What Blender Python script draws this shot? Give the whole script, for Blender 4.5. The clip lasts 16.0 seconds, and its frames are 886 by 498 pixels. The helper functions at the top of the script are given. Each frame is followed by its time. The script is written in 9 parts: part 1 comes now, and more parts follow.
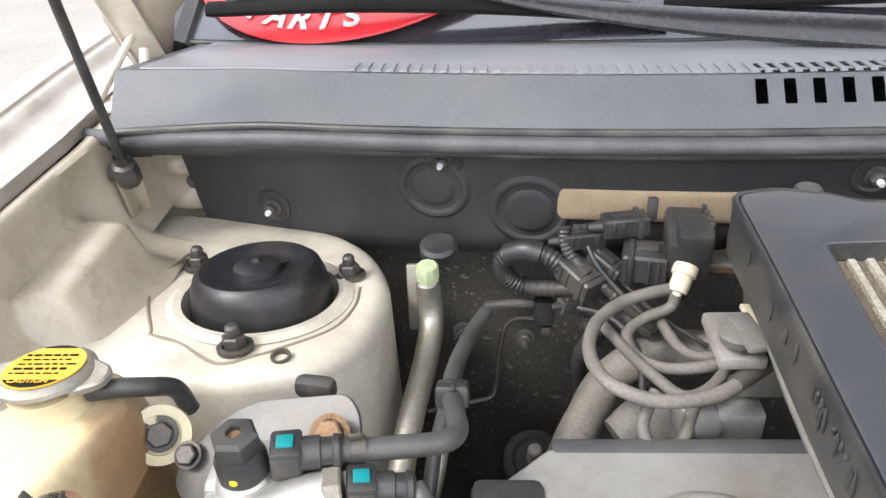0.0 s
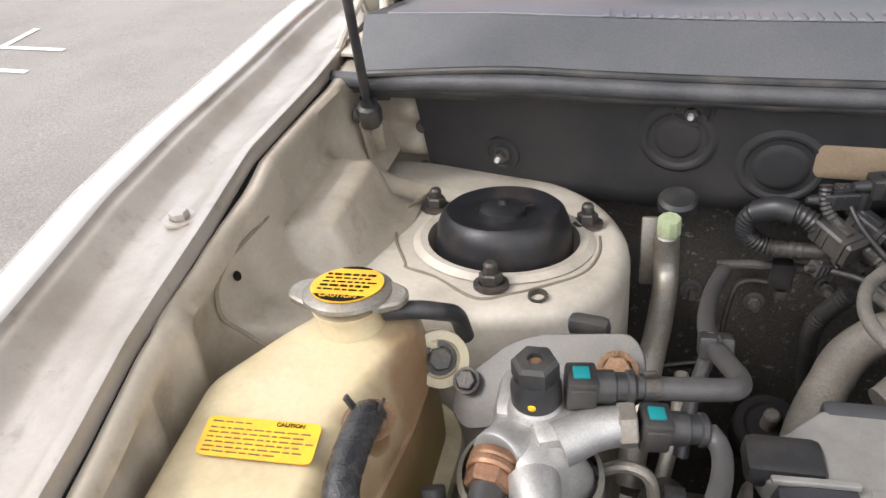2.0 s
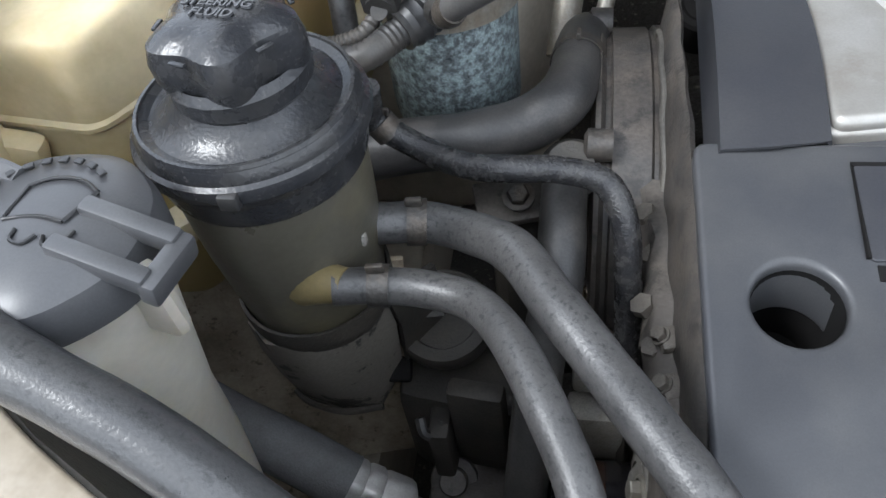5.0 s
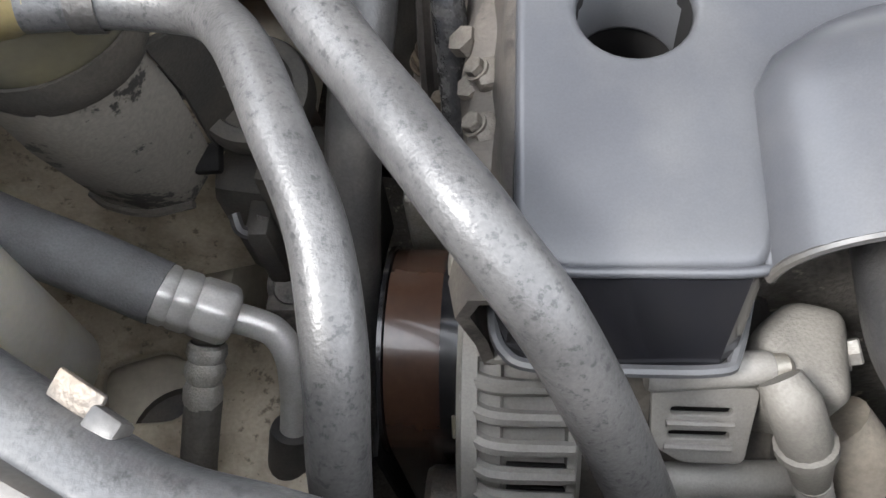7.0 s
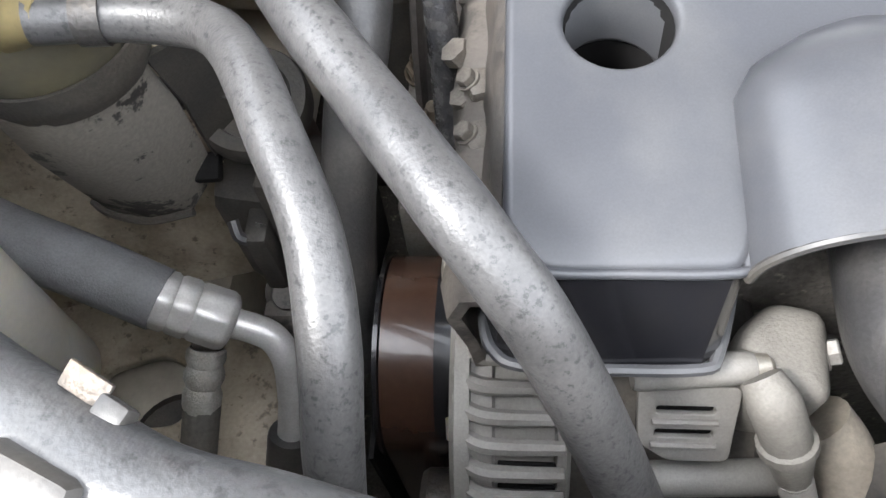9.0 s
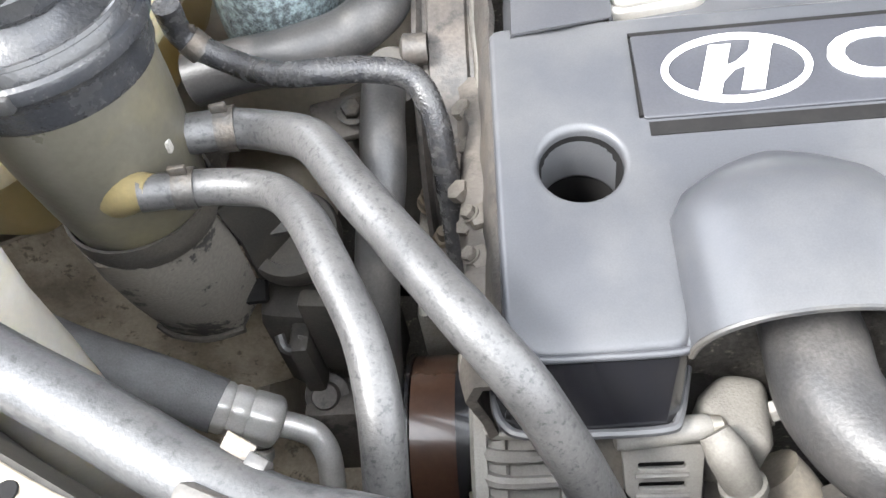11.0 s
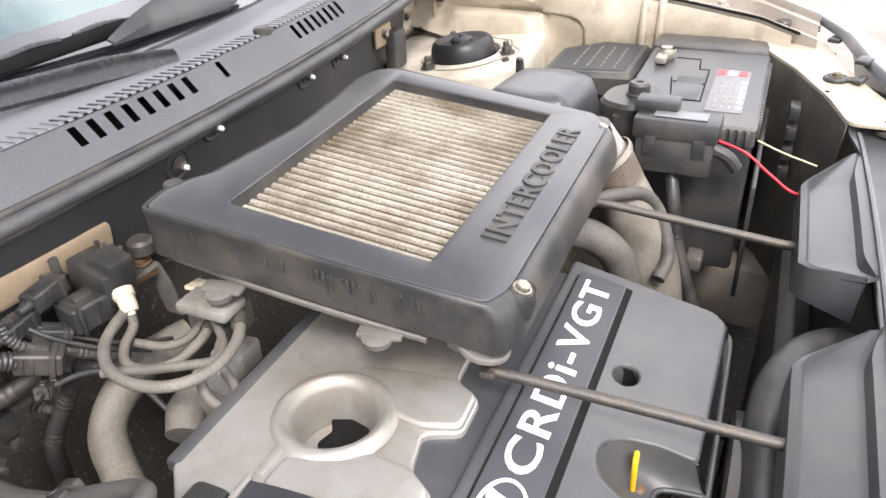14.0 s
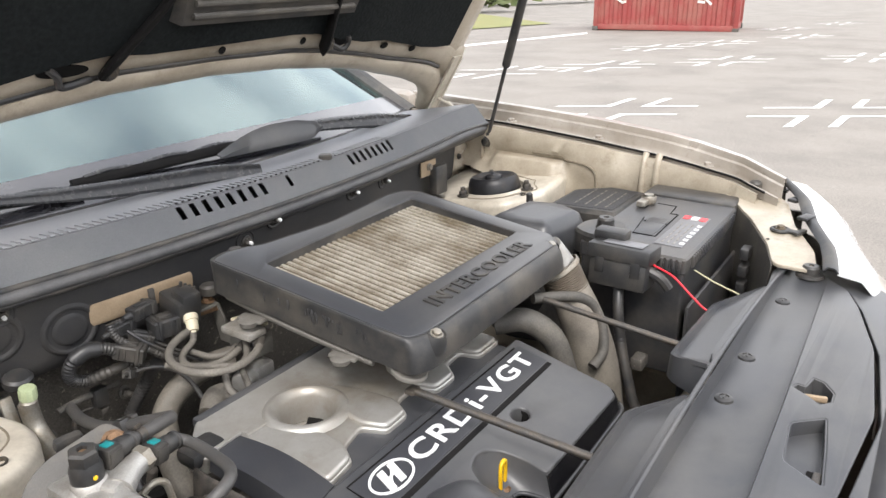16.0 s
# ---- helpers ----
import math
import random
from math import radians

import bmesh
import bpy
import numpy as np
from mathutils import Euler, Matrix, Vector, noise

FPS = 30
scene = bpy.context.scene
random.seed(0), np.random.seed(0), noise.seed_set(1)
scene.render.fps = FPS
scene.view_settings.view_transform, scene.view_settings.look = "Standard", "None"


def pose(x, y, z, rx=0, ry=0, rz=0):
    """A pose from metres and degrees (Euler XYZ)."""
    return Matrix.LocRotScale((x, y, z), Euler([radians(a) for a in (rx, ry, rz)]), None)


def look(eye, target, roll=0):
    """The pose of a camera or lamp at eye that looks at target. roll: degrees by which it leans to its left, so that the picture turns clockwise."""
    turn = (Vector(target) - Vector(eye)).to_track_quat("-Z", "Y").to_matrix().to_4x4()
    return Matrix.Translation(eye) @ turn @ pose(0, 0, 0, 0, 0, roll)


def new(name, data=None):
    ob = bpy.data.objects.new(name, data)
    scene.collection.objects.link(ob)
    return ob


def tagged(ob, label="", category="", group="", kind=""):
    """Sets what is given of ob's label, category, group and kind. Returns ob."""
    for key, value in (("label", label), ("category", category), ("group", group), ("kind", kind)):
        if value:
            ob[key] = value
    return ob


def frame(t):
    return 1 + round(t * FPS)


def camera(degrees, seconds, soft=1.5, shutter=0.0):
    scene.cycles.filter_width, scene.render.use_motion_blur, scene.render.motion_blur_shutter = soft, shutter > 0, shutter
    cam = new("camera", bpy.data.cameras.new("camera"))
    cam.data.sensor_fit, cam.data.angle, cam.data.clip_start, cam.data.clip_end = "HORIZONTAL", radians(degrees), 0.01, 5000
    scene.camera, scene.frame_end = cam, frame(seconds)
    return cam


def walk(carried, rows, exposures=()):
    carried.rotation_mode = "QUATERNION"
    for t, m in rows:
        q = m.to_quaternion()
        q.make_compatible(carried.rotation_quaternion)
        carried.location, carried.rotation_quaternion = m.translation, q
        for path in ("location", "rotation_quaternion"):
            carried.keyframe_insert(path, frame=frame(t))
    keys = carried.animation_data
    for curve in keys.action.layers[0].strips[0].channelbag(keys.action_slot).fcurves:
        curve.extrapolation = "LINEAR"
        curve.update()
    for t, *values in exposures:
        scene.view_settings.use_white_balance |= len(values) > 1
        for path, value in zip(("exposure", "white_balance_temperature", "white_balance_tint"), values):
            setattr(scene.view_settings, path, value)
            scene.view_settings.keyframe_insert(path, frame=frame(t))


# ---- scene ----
cam = camera(61.3, 16.0)
PATH = [
    (0, (-0.35, -0.03, 1.265), (-0.519, 1.664, 0.215), -4.1),
    (0.5, (-0.387, -0.028, 1.264), (-0.643, 1.648, 0.202), -4.4),
    (1, (-0.41, -0.034, 1.268), (-0.756, 1.629, 0.212), -5.4),
    (1.5, (-0.426, -0.042, 1.263), (-0.814, 1.597, 0.185), -5.5),
    (2, (-0.443, -0.055, 1.258), (-0.929, 1.548, 0.166), -6.7),
    (2.5, (-0.458, -0.069, 1.257), (-0.997, 1.517, 0.165), -6.9),
    (3, (-0.462, -0.091, 1.243), (-1.0, 1.46, 0.101), -6.9),
    (3.5, (-0.458, -0.102, 1.227), (-0.94, 1.424, 0.027), -7.0),
    (4, (-0.448, -0.111, 1.193), (-0.884, 1.333, -0.12), -6.7),
    (4.5, (-0.442, -0.119, 1.159), (-0.824, 1.252, -0.246), -6.6),
    (5, (-0.417, -0.133, 1.116), (-0.783, 1.146, -0.377), -10.1),
    (5.2, (-0.41, -0.134, 1.1), (-0.743, 1.115, -0.426), -10.0),
    (7.3, (-0.3719, -0.1229, 1.0379), (-0.536, 0.754, -0.525), -8.56),
    (7.5, (-0.3721, -0.1242, 1.0379), (-0.538, 0.764, -0.519), -8.42),
    (8, (-0.3725, -0.1254, 1.0406), (-0.539, 0.769, -0.512), -8.31),
    (8.5, (-0.3707, -0.1268, 1.0418), (-0.535, 0.771, -0.509), -8.38),
    (8.7, (-0.3703, -0.1277, 1.0428), (-0.529, 0.775, -0.507), -8.03),
    (10.8, (-0.371, -0.1523, 1.0757), (-0.564, 0.881, -0.385), -10.79),
    (11, (-0.3661, -0.1631, 1.1006), (-0.541, 0.944, -0.308), -10.8),
    (11.5, (-0.4278, -0.1419, 1.1291), (-0.161, 0.974, -0.258), -8.45),
    (12, (-0.4931, -0.1003, 1.1617), (0.158, 0.792, -0.26), -8.31),
    (12.5, (-0.5459, -0.0436, 1.1663), (0.391, 0.672, -0.194), -6.9),
    (13, (-0.58, -0.028, 1.225), (0.718, 0.7, -0.112), -4.6),
    (13.5, (-0.586, -0.028, 1.264), (0.825, 0.747, 0.078), -4.8),
    (14, (-0.585, -0.029, 1.299), (0.969, 0.691, 0.265), -2.8),
    (14.5, (-0.584, -0.052, 1.327), (1.036, 0.725, 0.449), -2.6),
    (15, (-0.576, -0.16, 1.356), (1.002, 0.796, 0.586), -0.0),
    (15.5, (-0.611, -0.247, 1.362), (0.879, 0.825, 0.568), -0.7),
    (16, (-0.749, -0.299, 1.361), (0.805, 0.744, 0.656), -0.6),
]
EXPOSURES = [
    (0, 1.5, 6350, 10), (0.5, 1.4, 6400, 10), (1, 1.2, 6450, 12), (1.5, 1.06, 6500, 14), (2.5, 0.75, 6450, 12), (3.5, 0.52, 6250, 11), (4.5, 0.8, 6150, 9), (5, 1.18, 5950, 8),
    (5.2, 1.36, 5950, 8), (7.3, 2.5, 6350, 10), (8.5, 2.6, 6300, 10), (11, 2.95, 6350, 9), (11.5, 2.58, 6480, 11), (12, 2.28, 6550, 13), (13, 1.95, 6600, 14),
    (13.5, 1.8, 6600, 14), (14.5, 1.5, 6600, 14), (15, 1.3, 6700, 15), (16, 1.06, 6600, 11),
]
walk(cam, [(t, look(eye, target, roll)) for t, eye, target, roll in PATH], EXPOSURES)

# ---- light ----
world = bpy.data.worlds.new("overcast_sky")
scene.world = world
world.use_nodes = True
wn, wl = world.node_tree.nodes, world.node_tree.links
wn.clear()
w_out = wn.new("ShaderNodeOutputWorld")
w_bg = wn.new("ShaderNodeBackground")
w_sky = wn.new("ShaderNodeTexSky")
w_sky.sky_type = "NISHITA"
w_sky.sun_disc = False
w_sky.sun_elevation, w_sky.sun_rotation = radians(53), radians(240)
w_sky.air_density, w_sky.dust_density = 1.2, 2.5
w_geo = wn.new("ShaderNodeTexCoord")
w_noise = wn.new("ShaderNodeTexNoise")
w_noise.inputs["Scale"].default_value, w_noise.inputs["Detail"].default_value = 2.6, 7
w_ramp = wn.new("ShaderNodeMapRange")
w_ramp.inputs[1].default_value, w_ramp.inputs[2].default_value = 0.3, 0.52
w_mix = wn.new("ShaderNodeMix")
w_mix.data_type = "RGBA"
wl.new(w_geo.outputs["Generated"], w_noise.inputs["Vector"])
wl.new(w_noise.outputs["Fac"], w_ramp.inputs[0])
wl.new(w_ramp.outputs[0], w_mix.inputs[0])
wl.new(w_sky.outputs[0], w_mix.inputs[6])
w_mix.inputs[7].default_value = (11.2, 11.4, 11.8, 1)
wl.new(w_mix.outputs[2], w_bg.inputs[0])
w_bg.inputs[1].default_value = 0.11
wl.new(w_bg.outputs[0], w_out.inputs[0])
sun_data = bpy.data.lights.new("sun", "SUN")
sun_data.energy, sun_data.angle, sun_data.color = 1.3, radians(14), (1.0, 0.975, 0.94)
sun = new("sun", sun_data)
sun.matrix_world = look((-7, -4, 11), (0, 0.2, 0.9))


# ---- materials ----
def material(name, color, rough=0.5, metal=0.0, grime=(0.1, 0.085, 0.065), amount=0.3, big=14.0, small=320.0, bump=0.15,
             coat=0.0, vary=0.12, spec=0.5, low=0.42, high=0.68, worn=None):
    """Two scales of grime and grain; worn adds a third layer (colour, scale, from, to, amount) such as rubbed or dusty patches."""
    m = bpy.data.materials.new(name)
    m.use_nodes = True
    n, l = m.node_tree.nodes, m.node_tree.links
    b = n["Principled BSDF"]
    tc = n.new("ShaderNodeTexCoord")
    n1, n2 = n.new("ShaderNodeTexNoise"), n.new("ShaderNodeTexNoise")
    n1.inputs["Scale"].default_value, n1.inputs["Detail"].default_value = big, 6
    n1.inputs["Roughness"].default_value = 0.62
    n2.inputs["Scale"].default_value, n2.inputs["Detail"].default_value = small, 3
    l.new(tc.outputs["Object"], n1.inputs["Vector"])
    l.new(tc.outputs["Object"], n2.inputs["Vector"])
    r1 = n.new("ShaderNodeMapRange")
    r1.inputs[1].default_value, r1.inputs[2].default_value = low, high
    r1.inputs[4].default_value = amount
    l.new(n1.outputs["Fac"], r1.inputs[0])
    r2 = n.new("ShaderNodeMapRange")
    r2.inputs[1].default_value, r2.inputs[2].default_value = 0.25, 0.75
    r2.inputs[3].default_value, r2.inputs[4].default_value = 1 - vary, 1 + vary
    l.new(n2.outputs["Fac"], r2.inputs[0])
    mx = n.new("ShaderNodeMix")
    mx.data_type = "RGBA"
    mx.inputs[6].default_value, mx.inputs[7].default_value = (*color, 1), (*grime, 1)
    l.new(r1.outputs[0], mx.inputs[0])
    mul = n.new("ShaderNodeMix")
    mul.data_type, mul.blend_type = "RGBA", "MULTIPLY"
    mul.inputs[0].default_value = 1
    top = mx
    if worn:
        n3, r4, m3 = n.new("ShaderNodeTexNoise"), n.new("ShaderNodeMapRange"), n.new("ShaderNodeMix")
        n3.inputs["Scale"].default_value, n3.inputs["Detail"].default_value, n3.inputs["Roughness"].default_value = worn[1], 5, 0.7
        l.new(tc.outputs["Object"], n3.inputs["Vector"])
        r4.inputs[1].default_value, r4.inputs[2].default_value, r4.inputs[4].default_value = worn[2], worn[3], worn[4]
        l.new(n3.outputs["Fac"], r4.inputs[0])
        m3.data_type = "RGBA"
        m3.inputs[7].default_value = (*worn[0], 1)
        l.new(r4.outputs[0], m3.inputs[0])
        l.new(mx.outputs[2], m3.inputs[6])
        top = m3
    l.new(top.outputs[2], mul.inputs[6])
    l.new(r2.outputs[0], mul.inputs[7])
    l.new(mul.outputs[2], b.inputs["Base Color"])
    r3 = n.new("ShaderNodeMapRange")
    r3.inputs[3].default_value, r3.inputs[4].default_value = max(rough - 0.12, 0.03), min(rough + 0.16, 1)
    l.new(n1.outputs["Fac"], r3.inputs[0])
    l.new(r3.outputs[0], b.inputs["Roughness"])
    b.inputs["Metallic"].default_value = metal
    b.inputs["Coat Weight"].default_value = coat
    b.inputs["Specular IOR Level"].default_value = spec
    if bump:
        bp = n.new("ShaderNodeBump")
        bp.inputs["Strength"].default_value, bp.inputs["Distance"].default_value = bump, 0.002
        l.new(n2.outputs["Fac"], bp.inputs["Height"])
        l.new(bp.outputs[0], b.inputs["Normal"])
    return m


DUST = (0.22, 0.19, 0.15)
M = dict(
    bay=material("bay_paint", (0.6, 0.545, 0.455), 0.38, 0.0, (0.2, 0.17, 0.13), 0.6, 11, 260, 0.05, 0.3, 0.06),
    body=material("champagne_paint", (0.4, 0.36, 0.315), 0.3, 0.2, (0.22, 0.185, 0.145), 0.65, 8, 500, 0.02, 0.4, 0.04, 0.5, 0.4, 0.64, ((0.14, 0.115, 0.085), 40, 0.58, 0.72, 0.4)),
    # Paler copy of champagne_paint; the extra white stands for reflected sky.
    crown=material("sky_lit_crown_paint", (0.62, 0.59, 0.55), 0.22, 0.25, (0.5, 0.47, 0.42), 0.3, 5, 500, 0.01, 0.8, 0.03),
    cowl=material("grey_cowl_plastic", (0.195, 0.2, 0.215), 0.45, 0, (0.3, 0.295, 0.29), 0.4, 7, 700, 0.08, 0, 0.1),
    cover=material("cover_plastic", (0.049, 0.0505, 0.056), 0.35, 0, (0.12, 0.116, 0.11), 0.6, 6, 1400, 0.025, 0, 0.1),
    black=material("black_plastic", (0.027, 0.027, 0.028), 0.42, 0, DUST, 0.28, 18, 900, 0.05, 0, 0.2),
    panel=material("firewall_foam", (0.034, 0.034, 0.036), 0.55, 0, DUST, 0.12, 9, 900, 0.15, 0, 0.15, 0.35),
    deep=material("grimy_metal", (0.085, 0.077, 0.067), 0.7, 0.0, (0.36, 0.32, 0.26), 0.75, 130, 420, 0.5, 0, 0.4, 0.5, 0.6, 0.68),
    rubber=material("rubber_hose", (0.068, 0.066, 0.065), 0.38, 0, (0.036, 0.035, 0.035), 0.8, 34, 900, 0.12, 0, 0.2, 0.65, 0.46, 0.66, ((0.013, 0.013, 0.014), 420, 0.54, 0.63, 0.8)),
    wornhose=material("worn_black_hose", (0.052, 0.052, 0.053), 0.3, 0, (0.075, 0.073, 0.07), 0.6, 30, 900, 0.1, 0, 0.2, 0.6, 0.45, 0.7, ((0.015, 0.015, 0.016), 300, 0.56, 0.64, 0.6)),
    greyhose=material("grey_insulated_hose", (0.13, 0.13, 0.132), 0.7, 0, (0.09, 0.088, 0.085), 0.6, 50, 900, 0.2, 0, 0.15),
    smoothhose=material("smooth_fuel_hose", (0.062, 0.06, 0.059), 0.45, 0, (0.12, 0.11, 0.098), 0.5, 40, 900, 0.06, 0, 0.15),
    darkhose=material("dark_rubber_hose", (0.035, 0.034, 0.034), 0.42, 0, (0.11, 0.1, 0.09), 0.5, 30, 700, 0.12, 0, 0.25, 0.5, 0.45, 0.7),
    oilyhose=material("oily_ribbed_hose", (0.022, 0.022, 0.024), 0.24, 0, (0.07, 0.067, 0.062), 0.5, 160, 900, 0.35, 0, 0.3),
    umber=material("dusty_umber_steel", (0.075, 0.066, 0.058), 0.55, 0.0, (0.16, 0.14, 0.12), 0.6, 24, 500, 0.15, 0, 0.2, 0.5, 0.4, 0.7, ((0.02, 0.019, 0.018), 60, 0.55, 0.62, 0.7)),
    flank=material("oil_grimed_plastic", (0.05, 0.046, 0.043), 0.45, 0, (0.12, 0.1, 0.082), 0.7, 32, 500, 0.2, 0, 0.25, 0.5, 0.4, 0.66, ((0.016, 0.015, 0.015), 70, 0.52, 0.64, 0.7)),
    amberplastic=material("amber_plastic", (0.19, 0.15, 0.07), 0.35, 0, (0.1, 0.08, 0.04), 0.6, 40, 400, 0.05),
    dusty=material("dusty_rubber", (0.07, 0.065, 0.058), 0.6, 0, (0.18, 0.16, 0.13), 0.5, 22, 420, 0.3, 0, 0.2),
    dome=material("dome_rubber", (0.014, 0.014, 0.016), 0.4, 0, (0.11, 0.075, 0.045), 0.3, 24, 300, 0.1, 0, 0.2, 0.5, 0.52, 0.74),
    tank=material("aged_tank_plastic", (0.57, 0.48, 0.305), 0.48, 0, (0.36, 0.28, 0.14), 0.6, 15, 300, 0.04, 0, 0.05, 0.5, 0.46, 0.66),
    white=material("milky_plastic", (0.47, 0.44, 0.38), 0.4, 0, (0.3, 0.26, 0.18), 0.35, 14, 300, 0.04, 0, 0.05),
    reservoir=material("smoked_plastic", (0.078, 0.072, 0.057), 0.3, 0, (0.2, 0.165, 0.07), 0.4, 16, 300, 0.05, 0, 0.1, 0.5, 0.5, 0.75),
    alloy=material("cast_alloy", (0.5, 0.49, 0.47), 0.5, 0.7, (0.2, 0.175, 0.14), 0.55, 26, 900, 0.12, 0, 0.12),
    zinc=material("zinc_steel", (0.36, 0.34, 0.3), 0.5, 0.75, (0.22, 0.15, 0.08), 0.5, 40, 500, 0.2, 0, 0.12),
    rustdark=material("rust_brown_casting", (0.075, 0.045, 0.035), 0.6, 0.1, (0.14, 0.11, 0.09), 0.5, 30, 500, 0.2, 0, 0.2),
    copper=material("tarnished_copper", (0.36, 0.2, 0.12), 0.45, 0.6, (0.16, 0.09, 0.055), 0.6, 60, 700, 0.15, 0, 0.15),
    rust=material("rusty_steel", (0.27, 0.165, 0.095), 0.65, 0.5, (0.12, 0.07, 0.04), 0.7, 60, 700, 0.4, 0, 0.2),
    iron=material("dark_bolt", (0.09, 0.085, 0.08), 0.5, 0.7, (0.2, 0.15, 0.1), 0.4, 60, 600, 0.25, 0, 0.2),
    silver=material("silver_cover_paint", (0.44, 0.43, 0.405), 0.36, 0.5, (0.24, 0.2, 0.15), 0.7, 8, 900, 0.03, 0.1, 0.05, 0.5, 0.42, 0.64, ((0.22, 0.175, 0.12), 22, 0.56, 0.72, 0.4)),
    filter=material("oily_canister", (0.1, 0.115, 0.12), 0.3, 0.3, (0.36, 0.44, 0.45), 0.8, 260, 900, 0.6, 0, 0.4, 0.5, 0.42, 0.6),
    core=material("dusty_core", (0.42, 0.385, 0.325), 0.55, 0.3, (0.14, 0.105, 0.062), 0.88, 13, 420, 0.25, 0, 0.35, 0.5, 0.4, 0.66),
    fin=material("clogged_fins", (0.17, 0.14, 0.1), 0.8, 0.1, (0.075, 0.055, 0.034), 0.85, 16, 600, 0.5, 0, 0.4),
    plate=material("grey_steel_plate", (0.12, 0.115, 0.108), 0.5, 0.4, DUST, 0.5, 30, 900, 0.06, 0, 0.12),
    dull=material("dusty_alloy", (0.3, 0.285, 0.26), 0.6, 0.25, (0.17, 0.145, 0.11), 0.6, 40, 900, 0.3, 0, 0.2),
    lug=material("grimy_alloy_lug", (0.14, 0.125, 0.107), 0.6, 0.2, (0.08, 0.068, 0.055), 0.7, 70, 900, 0.3, 0, 0.2),
    nut=material("tan_stained_nut", (0.17, 0.135, 0.095), 0.55, 0.3, (0.07, 0.055, 0.04), 0.7, 90, 700, 0.2, 0, 0.2),
    casing=material("dusty_cast_casing", (0.2, 0.19, 0.175), 0.62, 0.1, (0.13, 0.118, 0.1), 0.6, 48, 1200, 0.12, 0, 0.1),
    polished=material("bright_alloy", (0.6, 0.585, 0.565), 0.36, 0.45, (0.3, 0.28, 0.25), 0.4, 30, 900, 0.06, 0, 0.1),
    collar=material("brown_ribbed_rubber", (0.085, 0.066, 0.048), 0.6, 0, (0.16, 0.135, 0.1), 0.6, 40, 600, 0.2, 0, 0.2),
    tanhose=material("dust_caked_tan_hose", (0.15, 0.135, 0.115), 0.6, 0, (0.27, 0.245, 0.205), 0.7, 26, 420, 0.2, 0, 0.15, 0.5, 0.4, 0.66, ((0.06, 0.055, 0.05), 50, 0.58, 0.7, 0.6)),
    legpaint=material("grey_brown_bracket", (0.19, 0.172, 0.148), 0.5, 0, (0.2, 0.18, 0.15), 0.5, 20, 500, 0.1, 0, 0.15, 0.5, 0.4, 0.7, ((0.018, 0.017, 0.016), 42, 0.57, 0.61, 0.9)),
    dustcast=material("dust_caked_casting", (0.155, 0.145, 0.128), 0.65, 0, (0.09, 0.083, 0.073), 0.6, 40, 900, 0.2, 0, 0.15),
    taupe=material("dust_caked_rubber", (0.135, 0.123, 0.107), 0.65, 0, (0.23, 0.21, 0.175), 0.5, 40, 420, 0.3, 0, 0.2),
    mountpaint=material("grimy_mount_paint", (0.4, 0.345, 0.265), 0.5, 0, (0.12, 0.095, 0.065), 0.75, 22, 420, 0.12, 0.0, 0.12, 0.5, 0.42, 0.66, ((0.07, 0.055, 0.04), 120, 0.58, 0.66, 0.7)),
    # Base darker than bay_paint to hold the walls' shade; brown patches are grime.
    wing=material("shaded_grimy_wing_paint", (0.43, 0.375, 0.295), 0.36, 0.0, (0.2, 0.16, 0.11), 0.65, 9, 300, 0.05, 0.3, 0.06, 0.5, 0.44, 0.7, ((0.17, 0.135, 0.09), 26, 0.56, 0.72, 0.5)),
    sealant=material("brown_sealant", (0.22, 0.185, 0.135), 0.7, 0, (0.12, 0.1, 0.07), 0.5, 60, 500, 0.2),
    soot=material("sooty_steel", (0.036, 0.033, 0.029), 0.6, 0.1, (0.13, 0.11, 0.085), 0.35, 30, 700, 0.15, 0, 0.2),
    strip=material("badge_strip_plastic", (0.036, 0.037, 0.043), 0.38, 0, (0.08, 0.078, 0.075), 0.3, 12, 900, 0.06, 0, 0.1),
    seal=material("weathered_seal_rubber", (0.055, 0.055, 0.058), 0.5, 0, (0.17, 0.165, 0.16), 0.35, 16, 500, 0.2, 0, 0.15),
    eartank=material("pale_tank_plastic", (0.6, 0.53, 0.36), 0.4, 0, (0.32, 0.25, 0.13), 0.5, 30, 300, 0.04, 0, 0.05),
    teal=material("teal_clip", (0.008, 0.2, 0.21), 0.4, 0, (0.01, 0.16, 0.165), 0.2, 30, 300, 0, 0, 0.05),
    yellow=material("yellow_plastic", (0.85, 0.5, 0.01), 0.4, 0, (0.4, 0.22, 0.02), 0.2, 40, 300, 0.05),
    label=material("amber_label", (0.85, 0.46, 0.015), 0.5, 0, (0.5, 0.27, 0.05), 0.6, 40, 300, 0.03, 0, 0.06),
    ink=material("black_ink", (0.01, 0.0095, 0.0095), 0.8, 0, (0.02, 0.019, 0.018), 0.4, 90, 500, 0, 0, 0.1, 0.12),
    letters=material("white_letters", (0.78, 0.78, 0.78), 0.35, 0.1, (0.5, 0.48, 0.44), 0.2, 30, 500, 0.02),
    tan=material("tan_pad", (0.36, 0.27, 0.18), 0.8, 0, (0.25, 0.18, 0.11), 0.5, 30, 500, 0.2),
    green=material("pale_green_plastic", (0.4, 0.46, 0.28), 0.5, 0, (0.25, 0.27, 0.15), 0.4, 60, 500, 0.05),
    ivory=material("ivory_plastic", (0.62, 0.56, 0.42), 0.5, 0, (0.35, 0.29, 0.18), 0.4, 40, 500, 0.05),
    belt=material("belt_rubber", (0.05, 0.026, 0.017), 0.22, 0, (0.02, 0.012, 0.01), 0.5, 20, 300, 0.03, 0.4),
